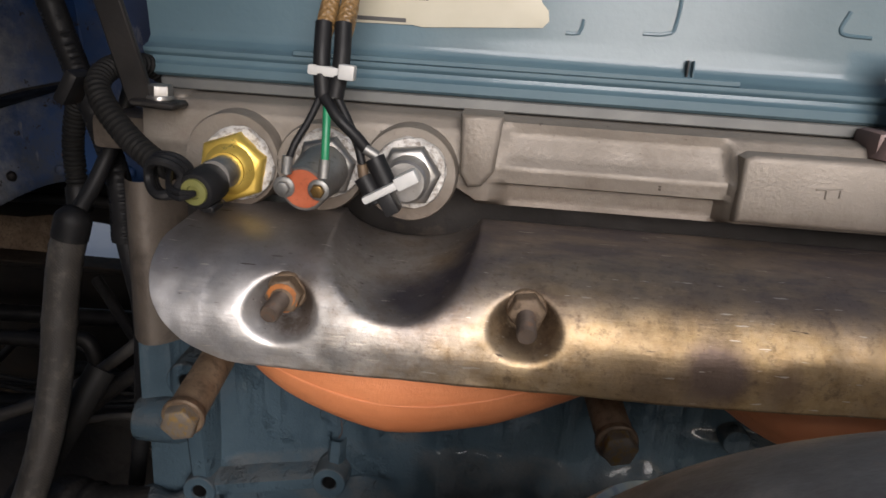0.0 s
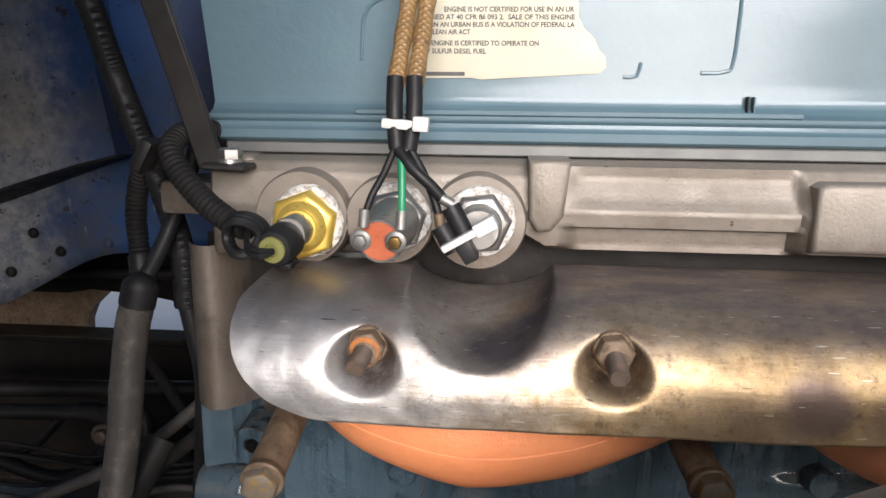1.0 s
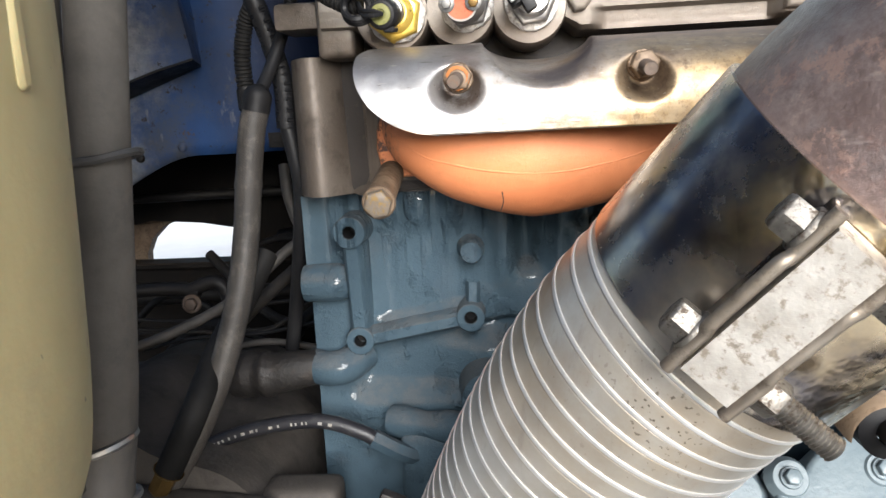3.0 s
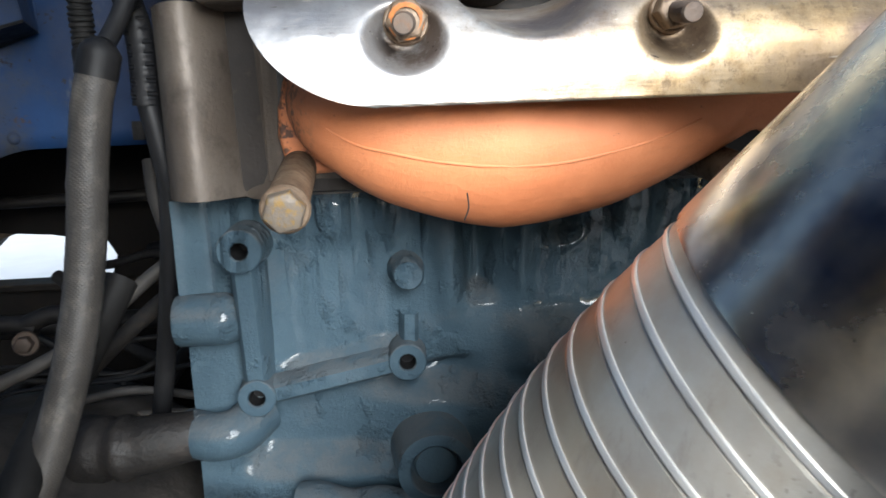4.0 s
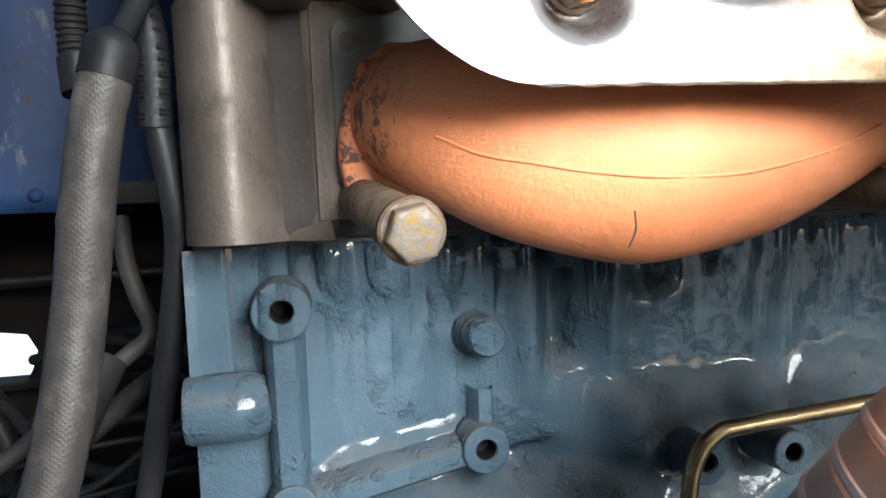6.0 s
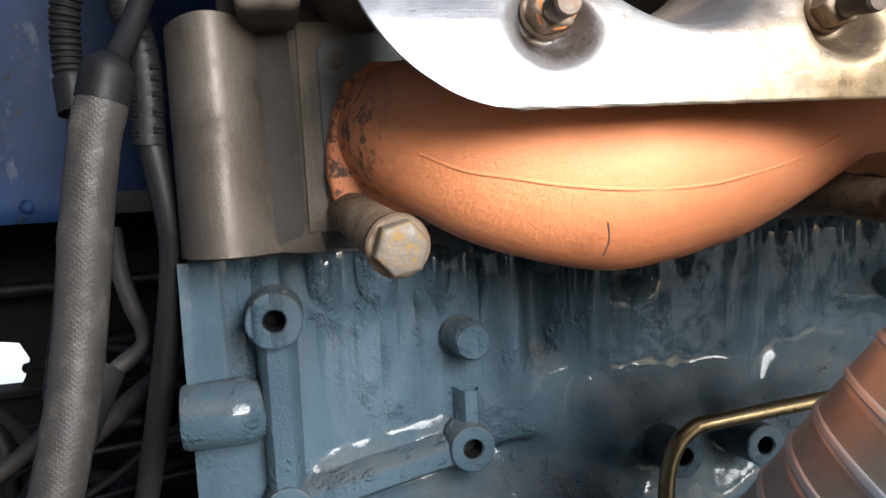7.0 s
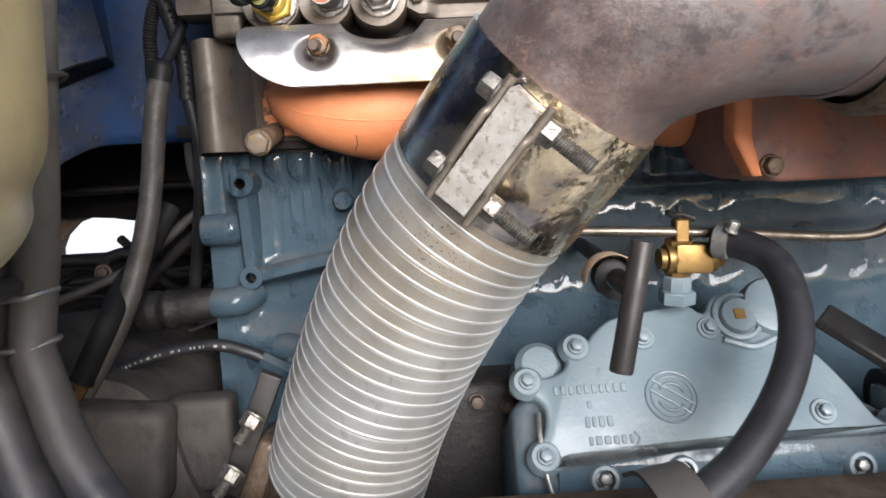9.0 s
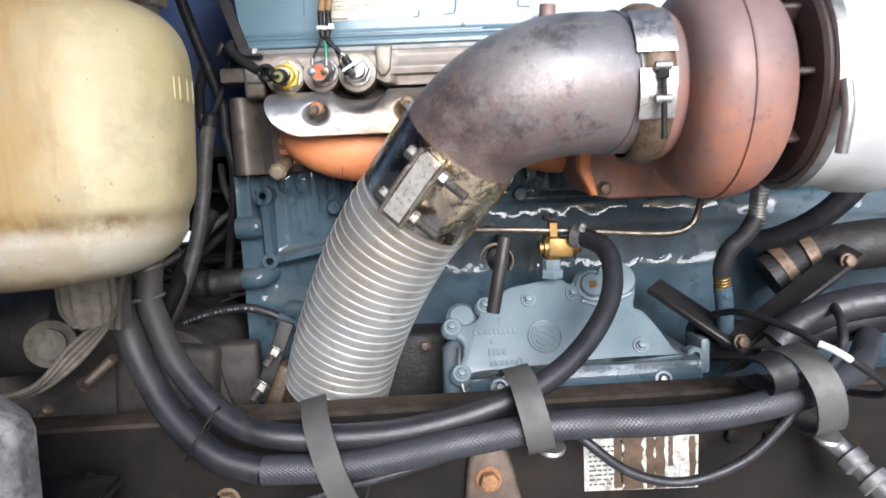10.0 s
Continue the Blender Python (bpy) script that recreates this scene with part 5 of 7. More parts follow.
part("upper_strap", arc_strap(B(), 0.0885, 0.509, 0.550, 128, 163), M_VBAND, v_clamp)
part("lower_strap", arc_strap(B(), 0.0885, 0.511, 0.548, 174, 206), M_VBAND, v_clamp)
bm = B()
hexhead(bm, (0.531, TC.y - 0.0985, 1.094), (0.02, 0.05, -1), 0.010, 0.009, 0, 0.0034, 0.058)
part("bolt", bm, M_DARKSTEEL, v_clamp)
for z in (1.098, 1.066):
    bm = B()
    lathe(bm, [(0, -0.0085), (0.0046, -0.008), (0.0046, 0.008), (0, 0.0085)], aim((0.531, TC.y - 0.0965, z), (1, 0, 0)), 12)
    part("trunnion", bm, M_ZINC, v_clamp)

# ---------------------------------------------------------------- senders and their wiring
FRONT = (0, -1, 0)


def sealant(x, z, r, parent):
    bm = B()
    n = 40
    ring = []
    for k in range(n + 1):
        a = 2 * math.pi * k / n
        rr = r * (1 + 0.035 * math.sin(3 * a + x * 90) + 0.03 * noise.noise(V((math.cos(a) * 2, math.sin(a) * 2, x * 50))))
        ring.append((x + rr * math.cos(a), -0.0505 - 0.002 * noise.noise(V((a, x, 0))), z + rr * math.sin(a)))
    tube(bm, ring, 0.0042, 8, 1, smooth=False, caps=False, rfun=lambda s, t, a: 1 + 0.25 * noise.noise(V((s * 300, a, x * 99))))
    return part("sealant", bm, M_SEALANT, parent, "smeared white thread sealant")


sender = thing("oil_pressure_sender", "gold hex sender with black connector screwed into the cylinder head", "sensor", (0.106, -0.05, 1.143), "head senders")
sealant(0.1075, 1.1425, 0.0175, sender)
m = aim((0.1070, -0.047, 1.1415), FRONT) @ pose(0, 0, 0, 0, 0, 20)
bm = B()
prism(bm, circle(0.0205, 6), 0, 0.016, m, 0.0035)
part("hex_nut", bm, M_GOLD, sender)
bm = B()
lathe(bm, [(0.0165, 0.013), (0.0125, 0.0195), (0.0105, 0.021), (0.0105, 0.023), (0, 0.023)], m, 28)
part("collar", bm, M_GOLD, sender)
bm = B()
lathe(bm, [(0.0092, 0.020), (0.0092, 0.038), (0.0086, 0.039), (0, 0.039)], m, 24)
part("barrel", bm, M_STEEL, sender)
mc2 = aim((0.1050, -0.083, 1.1385), (-0.12, -1, -0.12))
bm = B()
lathe(bm, [(0.0100, 0), (0.0105, 0.001), (0.0105, 0.016), (0.0092, 0.018), (0.0075, 0.0185), (0, 0.0185)], mc2, 24)
conn = part("connector", bm, M_BLACK, sender)
bm = B()
lathe(bm, [(0.0072, 0.0180), (0.0070, 0.0200), (0.0038, 0.0204), (0.0034, 0.0190), (0, 0.0188)], mc2, 20)
part("seal", bm, M_YELLOW, conn, "yellow-green wire seal")
bm = B()
rbox(bm, (0.008, 0.004, 0.012), mc2 @ pose(0.004, -0.0105, 0.010), 0.001, 1)
part("latch", bm, M_BLACK, conn)

sender = thing("temperature_sender", "steel sender with orange terminal face screwed into the cylinder head", "sensor", (0.158, -0.05, 1.145), "head senders")
sealant(0.1605, 1.1465, 0.0158, sender)
m = aim((0.1605, -0.047, 1.1460), FRONT) @ pose(0, 0, 0, 0, 0, 12)
bm = B()
prism(bm, circle(0.0180, 6), 0, 0.015, m, 0.003)
part("hex_nut", bm, M_STEEL, sender)
m = aim((0.1605, -0.060, 1.1455), (-0.08, -1, -0.13))
bm = B()
lathe(bm, [(0.0142, 0), (0.0142, 0.010), (0.0128, 0.012), (0.0124, 0.034), (0.0118, 0.0355), (0.0105, 0.0355)], m, 32)
part("barrel", bm, M_STEEL, sender)
bm = B()
lathe(bm, [(0.0120, 0.0335), (0.0113, 0.0352), (0, 0.0352)], m, 32)
face = part("terminal_face", bm, M_TERMINAL, sender)
for dx in (-0.0098, 0.0088):
    mm = m @ pose(dx, 0.0005, 0.0355)
    bm = B()
    lathe(bm, [(0.0056, 0), (0.0058, 0.0012), (0.0045, 0.0022), (0.0034, 0.0022), (0.0034, 0.0008)], mm, 18)
    part("ring_terminal", bm, M_ZINC, sender)
    bm = B()
    hexhead(bm, mm.translation, mm.to_3x3().col[2], 0.0066, 0.0042)
    part("screw", bm, M_ZINC if dx < 0 else M_BRASS, sender)

sender = thing("coolant_sender", "steel sender with black plug screwed into the cylinder head", "sensor", (0.207, -0.05, 1.145), "head senders")
sealant(0.2085, 1.1455, 0.0165, sender)
m = aim((0.2085, -0.047, 1.1450), FRONT) @ pose(0, 0, 0, 0, 0, 6)
bm = B()
prism(bm, circle(0.0180, 6), 0, 0.016, m, 0.003)
part("hex_nut", bm, M_STEEL, sender)
bm = B()
lathe(bm, [(0.0125, 0.014), (0.0120, 0.030), (0.0105, 0.0315), (0, 0.0315)], m, 28)
part("barrel", bm, M_STEEL, sender)

wiring = thing("wiring_harness", "two tan braided wire sleeves with black, green wires and white ties", "wiring", (0.17, -0.06, 1.2))
for x, top in ((0.164, 0.168), (0.174, 0.178)):
    bm = B()
    tube(bm, [(top + 0.004, -0.020, 1.44), (top + 0.002, -0.030, 1.36), (top, -0.045, 1.28), (x + 0.001, -0.072, 1.232), (x, -0.081, 1.218)], 0.0048, 14, 0.006, lambda s, t, a: 1 + 0.08 * math.sin(s * 260))
    part("braided_sleeve", bm, M_SLEEVE, wiring)
    bm = B()
    tube(bm, [(x, -0.080, 1.224), (x + 0.0005, -0.086, 1.205), (x + (0.002 if x < 0.17 else -0.002), -0.088, 1.188)], 0.0044, 14, 0.004)
    part("heat_shrink", bm, M_BLACK, wiring)
bm = B()
rbox(bm, (0.0225, 0.0115, 0.0052), pose(0.1695, -0.0855, 1.2005, 0, 4, 0), 0.0015, 2)
part("cable_tie", bm, M_WHITE, wiring, "white cable tie")
bm = B()
rbox(bm, (0.008, 0.008, 0.0075), pose(0.1790, -0.0925, 1.2010, 0, 4, 0), 0.0012, 2)
part("tie_lock", bm, M_WHITE, wiring)


def wire(pts, r, mat, name="wire", label=""):
    bm = B()
    tube(bm, pts, r, 10, 0.004)
    part(name, bm, mat, wiring, label)


wire([(0.1655, -0.088, 1.190), (0.1600, -0.093, 1.176), (0.1545, -0.0985, 1.165), (0.1515, -0.100, 1.156)], 0.0019, M_BLACK)
wire([(0.1685, -0.090, 1.188), (0.1695, -0.0945, 1.178), (0.1700, -0.0980, 1.166), (0.1700, -0.099, 1.157)], 0.0021, M_GREEN, label="green wire")
wire([(0.1670, -0.090, 1.188), (0.1750, -0.095, 1.179), (0.1850, -0.0955, 1.170), (0.1910, -0.0945, 1.163)], 0.0030, M_BLACK)
wire([(0.1730, -0.088, 1.188), (0.1790, -0.090, 1.178), (0.1860, -0.0925, 1.163), (0.1890, -0.0945, 1.152)], 0.0022, M_BLACK)
for a, b, mat in (((0.1512, -0.100, 1.1585), (0.1505, -0.1005, 1.1495), M_ZINC), ((0.1700, -0.099, 1.1580), (0.1695, -0.0998, 1.1485), M_ZINC), ((0.1895, -0.0955, 1.1645), (0.1955, -0.0945, 1.1610), M_ZINC), ((0.1885, -0.096, 1.1565), (0.1895, -0.096, 1.1500), M_BRONZE)):
    bm = B()
    tube(bm, [a, b], 0.0028, 10, 0.002)
    part("crimp", bm, mat, wiring)
for a, b in (((0.1945, -0.0950, 1.1600), (0.2040, -0.0975, 1.1430)), ((0.1895, -0.0960, 1.1500), (0.1975, -0.0985, 1.1375))):
    bm = B()
    tube(bm, [a, b], 0.0052, 14, 0.003)
    part("plug_body", bm, M_BLACK, wiring, "black bullet connector")
bm = B()
rbox(bm, (0.013, 0.008, 0.012), aim((0.2035, -0.0985, 1.1385), (0.5, 0, -0.85)), 0.0015, 2)
part("plug_body", bm, M_BLACK, wiring)
bm = B()
rbox(bm, (0.0068, 0.0040, 0.0250), aim((0.2020, -0.1045, 1.1458), (0.86, 0, 0.50)), 0.0014, 2)
part("cable_tie", bm, M_WHITE, wiring, "white cable tie")
bm = B()
rbox(bm, (0.010, 0.007, 0.012), aim((0.2125, -0.1035, 1.1520), (0.86, 0, 0.50)), 0.0014, 2)
part("tie_lock", bm, M_WHITE, wiring)

# ---------------------------------------------------------------- left corner: strap, conduits, hoses
strap = thing("support_strap", "dark bent steel strap bolted to the head corner", "bracket", (0.06, -0.04, 1.175))
bm = B()
d = V((0.0505, -0.047, 1.1735)) - V((-0.020, -0.030, 1.38))
rbox(bm, (0.0160, 0.0046, d.length), aim(V((0.0505, -0.047, 1.1735)) - d / 2, d, (0, 1, 0)), 0.0012, 1)
part("strap", bm, M_DARKSTEEL, strap)
bm = B()
rbox(bm, (0.026, 0.022, 0.0042), pose(0.0605, -0.047, 1.1735, 0, 3, 0), 0.0014, 1)
part("foot", bm, M_DARKSTEEL, strap)
bm = B()
hexhead(bm, (0.0600, -0.044, 1.1755), (0, 0, 1), 0.0125, 0.0065, 0.008)
part("bolt", bm, M_STEEL, strap)


def corrugated(name, label, pts, r, pitch=0.0036, mat=M_CONDUIT, category="conduit"):
    t = thing(name, label, category, pts[-1])
    bm = B()
    tube(bm, pts, r, 16, pitch / 4, lambda s, tt, a: 1.0 if (s % pitch) < pitch * 0.55 else 0.86)
    part("tube", bm, mat, t)
    return t


conduit = corrugated("corrugated_conduit", "black corrugated wire conduit hanging beside the cylinder head", [(-0.026, 0.026, 1.172), (-0.038, 0.034, 1.155), (-0.045, 0.038, 1.130), (-0.046, 0.040, 1.108), (-0.044, 0.038, 1.090)], 0.0076)
bm = B()
tube(bm, [(-0.045, 0.039, 1.098), (-0.043, 0.036, 1.080)], 0.0088, 14, 0.01)
part("tape", bm, M_BLACK, conduit)
bm = B()
tube(bm, [(-0.043, 0.036, 1.084), (-0.045, 0.030, 1.050), (-0.052, 0.022, 1.000), (-0.060, 0.010, 0.940)], 0.0038, 10, 0.006)
part("wire", bm, M_BLACK, conduit)
conduit = corrugated("corrugated_conduit", "short black corrugated conduit running to the gold sender", [(0.044, 0.005, 1.184), (0.036, -0.012, 1.192), (0.030, -0.035, 1.192), (0.030, -0.056, 1.184), (0.040, -0.068, 1.172), (0.058, -0.078, 1.157), (0.077, -0.086, 1.1465), (0.0865, -0.089, 1.1455)], 0.0070)
for k, (r, dy) in enumerate(((0.0105, 0.0), (0.0098, -0.004), (0.0088, -0.008))):
    bm = B()
    tube(bm, [(0.0860 + r * math.cos(a), -0.093 + dy + 0.003 * math.cos(a * 2), 1.1425 + r * math.sin(a)) for a in span(0, 2 * math.pi, 26)], 0.0026, 8, 1, smooth=False, caps=False)
    part("tape_turn", bm, M_BLACK, conduit, "loop of black tape")
for dz in (0.0, 0.003):
    bm = B()
    tube(bm, [(0.086, -0.092, 1.143 + dz), (0.091, -0.105, 1.136 + dz), (0.099, -0.1105, 1.1345 + dz), (0.1040, -0.1045, 1.1362)], 0.0016, 8, 0.003)
    part("wire", bm, M_BLACK, conduit)
bm = B()
rbox(bm, (0.008, 0.020, 0.020), pose(0.018, -0.060, 1.1805, 0, 30, 0), 0.003, 2)
part("tape_wrap", bm, M_BLACK, conduit)
t = thing("braided_loom", "black braided wire loom with taped wires behind the corner", "wiring", (0.0, 0.03, 1.0))
bm = B()
tube(bm, [(-0.110, 0.020, 1.44), (-0.070, 0.020, 1.32), (-0.043, 0.022, 1.227), (-0.026, 0.024, 1.174), (-0.014, 0.028, 1.132), (-0.008, 0.030, 1.100), (-0.009, 0.032, 1.062)], 0.0086, 16, 0.0011, lambda s, tt, a: 1.0 + 0.06 * math.sin(s * 2400 + 4 * math.cos(a * 2)))
part("braided_sleeve", bm, M_BLACK, t)
bm = B()
tube(bm, [(-0.009, 0.032, 1.070), (-0.004, 0.034, 1.035), (-0.003, 0.040, 1.005), (-0.012, 0.055, 0.955), (-0.03, 0.08, 0.88), (-0.05, 0.10, 0.80)], 0.0072, 12, 0.006)
part("taped_wire", bm, M_BLACK, t)

grey_hose = thing("cloth_hose", "dusty grey cloth-covered hose hanging beside the block", "hose", (-0.094, -0.05, 0.79))
bm = B()
tube(bm, [(-0.0170, -0.016, 1.090), (-0.0195, -0.0165, 1.078), (-0.0245, -0.017, 1.060), (-0.031, -0.018, 1.020), (-0.036, -0.020, 0.980), (-0.042, -0.026, 0.940), (-0.051, -0.034, 0.900), (-0.067, -0.045, 0.850), (-0.091, -0.056, 0.800), (-0.125, -0.066, 0.745)], 0.0112, 20, 0.004, lambda s, t, a: 1 + 0.012 * math.sin(s * 700) + 0.05 * bell(s, 0.075, 0.004) + 0.04 * bell(s, 0.16, 0.003))
part("hose", bm, M_GREYHOSE, grey_hose)
bm = B()
tube(bm, [(-0.0140, -0.0145, 1.098), (-0.0160, -0.0155, 1.092), (-0.0200, -0.0165, 1.077)], 0.0118, 18, 0.003, lambda s, t, a: math.sqrt(max(0.15, 1 - max(0.0, 1 - s / 0.009) ** 2)))
tube(bm, [(-0.0140, -0.012, 1.096), (-0.008, 0.002, 1.115), (0.002, 0.018, 1.15), (0.010, 0.024, 1.18)], 0.0055, 12, 0.004)
part("end_fitting", bm, M_BLACK, grey_hose, "dark rubber end sleeve")

text_hose = thing("brake_hose", "dark rubber hose with worn pale printing, ending at the block", "hose", (0.05, 0.0, 0.78))
TH = [(-0.26, -0.02, 0.772), (-0.20, -0.012, 0.766), (-0.148, -0.010, 0.766), (-0.107, -0.008, 0.773), (-0.054, -0.006, 0.790), (0.006, -0.008, 0.798), (0.046, -0.010, 0.788), (0.066, -0.010, 0.776)]
bm = B()
tube(bm, TH, 0.0068, 14, 0.005)
part("hose", bm, M_RUBBER, text_hose)
bm = B()
tube(bm, [(0.058, -0.010, 0.7815), (0.080, -0.008, 0.768), (0.094, 0.004, 0.757), (0.105, 0.03, 0.75)], 0.0085, 6, 0.006)
part("fitting", bm, M_BLOCK, text_hose, "painted hex hose fitting")
random.seed(4)
line = smooth_path(TH, 0.002)
k = 26
while k < len(line) - 26:
    n = random.choice((1, 1, 2))
    a, b = line[k], line[min(k + n, len(line) - 1)]
    bm = B()
    rbox(bm, (0.0004, 0.0026, (b - a).length * 0.8), aim((a + b) / 2 + V((0, -0.0067, 0.0006)), b - a, (0, 0, 1)), 0)
    part("print_bar", bm, M_ALU, text_hose)
    k += n + random.choice((1, 1, 2, 5))

lean_hose = thing("rubber_hose", "thin grey rubber hose running behind the engine corner", "hose", (-0.1, 0.1, 0.8))
for pts, r in (([(-0.062, 0.19, 1.02), (-0.058, 0.18, 0.990), (-0.050, 0.175, 0.962), (-0.043, 0.17, 0.940), (-0.066, 0.165, 0.921), (-0.104, 0.158, 0.889), (-0.141, 0.15, 0.863), (-0.21, 0.13, 0.835), (-0.30, 0.10, 0.81)], 0.0062), ([(0.02, 0.14, 0.95), (-0.05, 0.15, 0.905), (-0.12, 0.16, 0.845), (-0.2, 0.18, 0.76)], 0.0075)):
    bm = B()
    tube(bm, pts, r, 12, 0.008)
    part("hose", bm, M_WIRE if r < 0.007 else M_GRIME, lean_hose)

# ---------------------------------------------------------------- pair of hoses along the frame, and their clips
hose_a = thing("heater_hose", "smooth black rubber heater hose strapped along the frame rail", "hose", (0.1, -0.36, 0.72), "heater hoses")
bm = B()
HA = [(-0.020, -0.215, 1.30), (-0.022, -0.232, 1.18), (-0.026, -0.250, 1.05), (-0.030, -0.264, 0.94), (-0.034, -0.272, 0.890), (-0.036, -0.275, 0.867), (-0.024, -0.283, 0.837), (-0.006, -0.297, 0.803), (0.023, -0.314, 0.769), (0.063, -0.332, 0.736), (0.113, -0.345, 0.721), (0.181, -0.345, 0.715), (0.250, -0.345, 0.717), (0.319, -0.342, 0.728), (0.368, -0.337, 0.741), (0.413, -0.322, 0.754), (0.455, -0.300, 0.774), (0.494, -0.270, 0.804), (0.520, -0.240, 0.836), (0.530, -0.212, 0.866), (0.527, -0.188, 0.889), (0.510, -0.165, 0.900), (0.494, -0.150, 0.903)]
tube(bm, HA[:6], 0.0150, 22, 0.006)
part("upper_length", bm, M_HOSE, hose_a, "dusty upper length of the hose")
bm = B()
tube(bm, HA[5:], 0.0150, 22, 0.006, lambda s, t, a: 1.0 - 0.12 * sstep(0.56, 0.73, s / t))
part("lower_length", bm, M_HOSE, hose_a)
hose_b = thing("heater_hose", "braided black heater hose strapped along the frame rail", "hose", (0.2, -0.36, 0.7), "heater hoses")
bm = B()
HB = [(-0.060, -0.215, 1.30), (-0.061, -0.232, 1.18), (-0.062, -0.250, 1.05), (-0.066, -0.264, 0.94), (-0.069, -0.278, 0.87), (-0.058, -0.285, 0.833), (-0.040, -0.298, 0.793), (-0.006, -0.322, 0.745), (0.045, -0.346, 0.704), (0.099, -0.355, 0.687), (0.164, -0.357, 0.686), (0.221, -0.360, 0.691), (0.328, -0.362, 0.709), (0.424, -0.362, 0.720), (0.542, -0.360, 0.717), (0.617, -0.356, 0.720), (0.687, -0.350, 0.729), (0.723, -0.345, 0.737), (0.80, -0.30, 0.745), (0.88, -0.20, 0.75)]
tube(bm, HB[:5], 0.0165, 22, 0.006)
part("upper_length", bm, M_HOSE, hose_b, "dusty upper length of the hose")
bm = B()
tube(bm, HB[4:10], 0.0165, 22, 0.006)
part("lower_length", bm, M_HOSE, hose_b)
bm = B()
tube(bm, HB[9:], 0.0166, 22, 0.006)
part("braided_length", bm, M_BRAID, hose_b, "braided rubber length")
for z, turn in ((1.180, 0.0), (1.212, 0.4)):
    worm = thing("worm_clamp", "dusty beige worm-drive clamp on the heater hose", "hose clamp", (-0.022, -0.230, z), "worm clamps")
    m = aim((-0.0215, -0.2325 + (z - 1.18) * 0.14, z), (0.01, 0.14, 1))
    bm = B()
    lathe(bm, [(0.0150, -0.0055), (0.0166, -0.0055), (0.0166, 0.0055), (0.0150, 0.0055)], m, 28)
    part("band", bm, M_BRONZE, worm)
    bm = B()
    rbox(bm, (0.010, 0.020, 0.012), m @ pose(0.0190 * math.cos(turn + 0.75), 0.0190 * math.sin(turn + 0.75), 0, 0, 0, math.degrees(turn) + 43), 0.0025, 2)
    part("housing", bm, M_ALU, worm)
    for k in range(6):
        bm = B()
        rbox(bm, (0.0012, 0.0014, 0.010), m @ pose(0.0245 * math.cos(turn + 0.75) - (k - 2.5) * 0.0028 * math.sin(turn + 0.75), 0.0245 * math.sin(turn + 0.75) + (k - 2.5) * 0.0028 * math.cos(turn + 0.75), 0, 0, 0, math.degrees(turn) + 43), 0.0003, 1)
        part("thread_slot", bm, M_BRONZE, worm)
for z in (1.052, 0.905, 0.870):
    tie = thing("cable_tie", "grey cable tie round the two heater hoses", "cable tie", (-0.045, -0.268, z), "hose ties")
    cx = -0.042 if z > 1 else (-0.0515 if z > 0.88 else -0.054)
    bm = B()
    half = 0.019 if z > 1 else 0.0165
    pts = []
    for k in range(41):
        a = 2 * math.pi * k / 40
        pts.append((cx + half * max(-1, min(1, 4 * math.cos(a))) + 0.0172 * math.cos(a), (-0.250 if z > 1 else -0.2705) + 0.0172 * math.sin(a), z + 0.004 * math.cos(a)))
    tube(bm, pts, 0.0022, 6, 1, smooth=False, caps=False)
    part("strap", bm, M_STEEL if z < 0.92 else M_STRAP, tie)
bm = B()
tie = thing("wire_tie", "thin dark wire tie round the two heater hoses", "cable tie", (0.055, -0.33, 0.72), "hose ties")
m = aim((0.036, -0.350, 0.731), (0.80, -0.08, -0.55))
tube(bm, [m @ V((0.0185 * math.cos(a), 0.036 * math.sin(a), 0)) for a in span(0, 2 * math.pi, 36)], 0.0010, 8, 1, smooth=False, caps=False)
part("wire", bm, M_BLACK, tie)


def loop_strap(name, label, pts, wide, side, thick=0.0035, mat=M_STRAP):
    """A flat rubber strap swept along pts, wide along side."""
    t = thing(name, label, "strap", pts[-1], "hose straps")
    line = smooth_path(pts, 0.005)
    side = V(side).normalized()
    bm, rows = B(), []
    for i, p in enumerate(line):
        tg = (line[min(i + 1, len(line) - 1)] - line[max(0, i - 1)]).normalized()
        n = tg.cross(side).normalized()
        rows.append([bm.verts.new(p + side * a * wide / 2 + n * b * thick / 2) for a, b in ((-1, -1), (1, -1), (1, 1), (-1, 1))])
    for u, w in zip(rows, rows[1:]):
        for k in range(4):
            bm.faces.new((u[k], u[(k + 1) % 4], w[(k + 1) % 4], w[k]))
    bm.faces.new(rows[0])
    bm.faces.new(rows[-1])
    part("band", bm, mat, t, sharp=30)
    return t


loop_strap("rubber_strap", "worn grey rubber strap holding two hoses to the rail", [(0.150, -0.290, 0.742), (0.155, -0.325, 0.752), (0.163, -0.366, 0.738), (0.176, -0.386, 0.700), (0.188, -0.386, 0.665), (0.194, -0.372, 0.648), (0.196, -0.330, 0.640), (0.196, -0.292, 0.645)], 0.030, (0.95, -0.08, 0.26))
loop_strap("rubber_strap", "worn grey rubber strap holding two hoses to the rail", [(0.384, -0.290, 0.760), (0.384, -0.330, 0.778), (0.389, -0.366, 0.770), (0.396, -0.386, 0.740), (0.402, -0.386, 0.710), (0.405, -0.370, 0.697), (0.405, -0.330, 0.695), (0.404, -0.292, 0.70)], 0.030, (0.96, -0.05, 0.2))
disc = thing("strap_stud", "flat metal stud head under the rubber strap", "stud", (0.42, -0.33, 0.685))
bm = B()
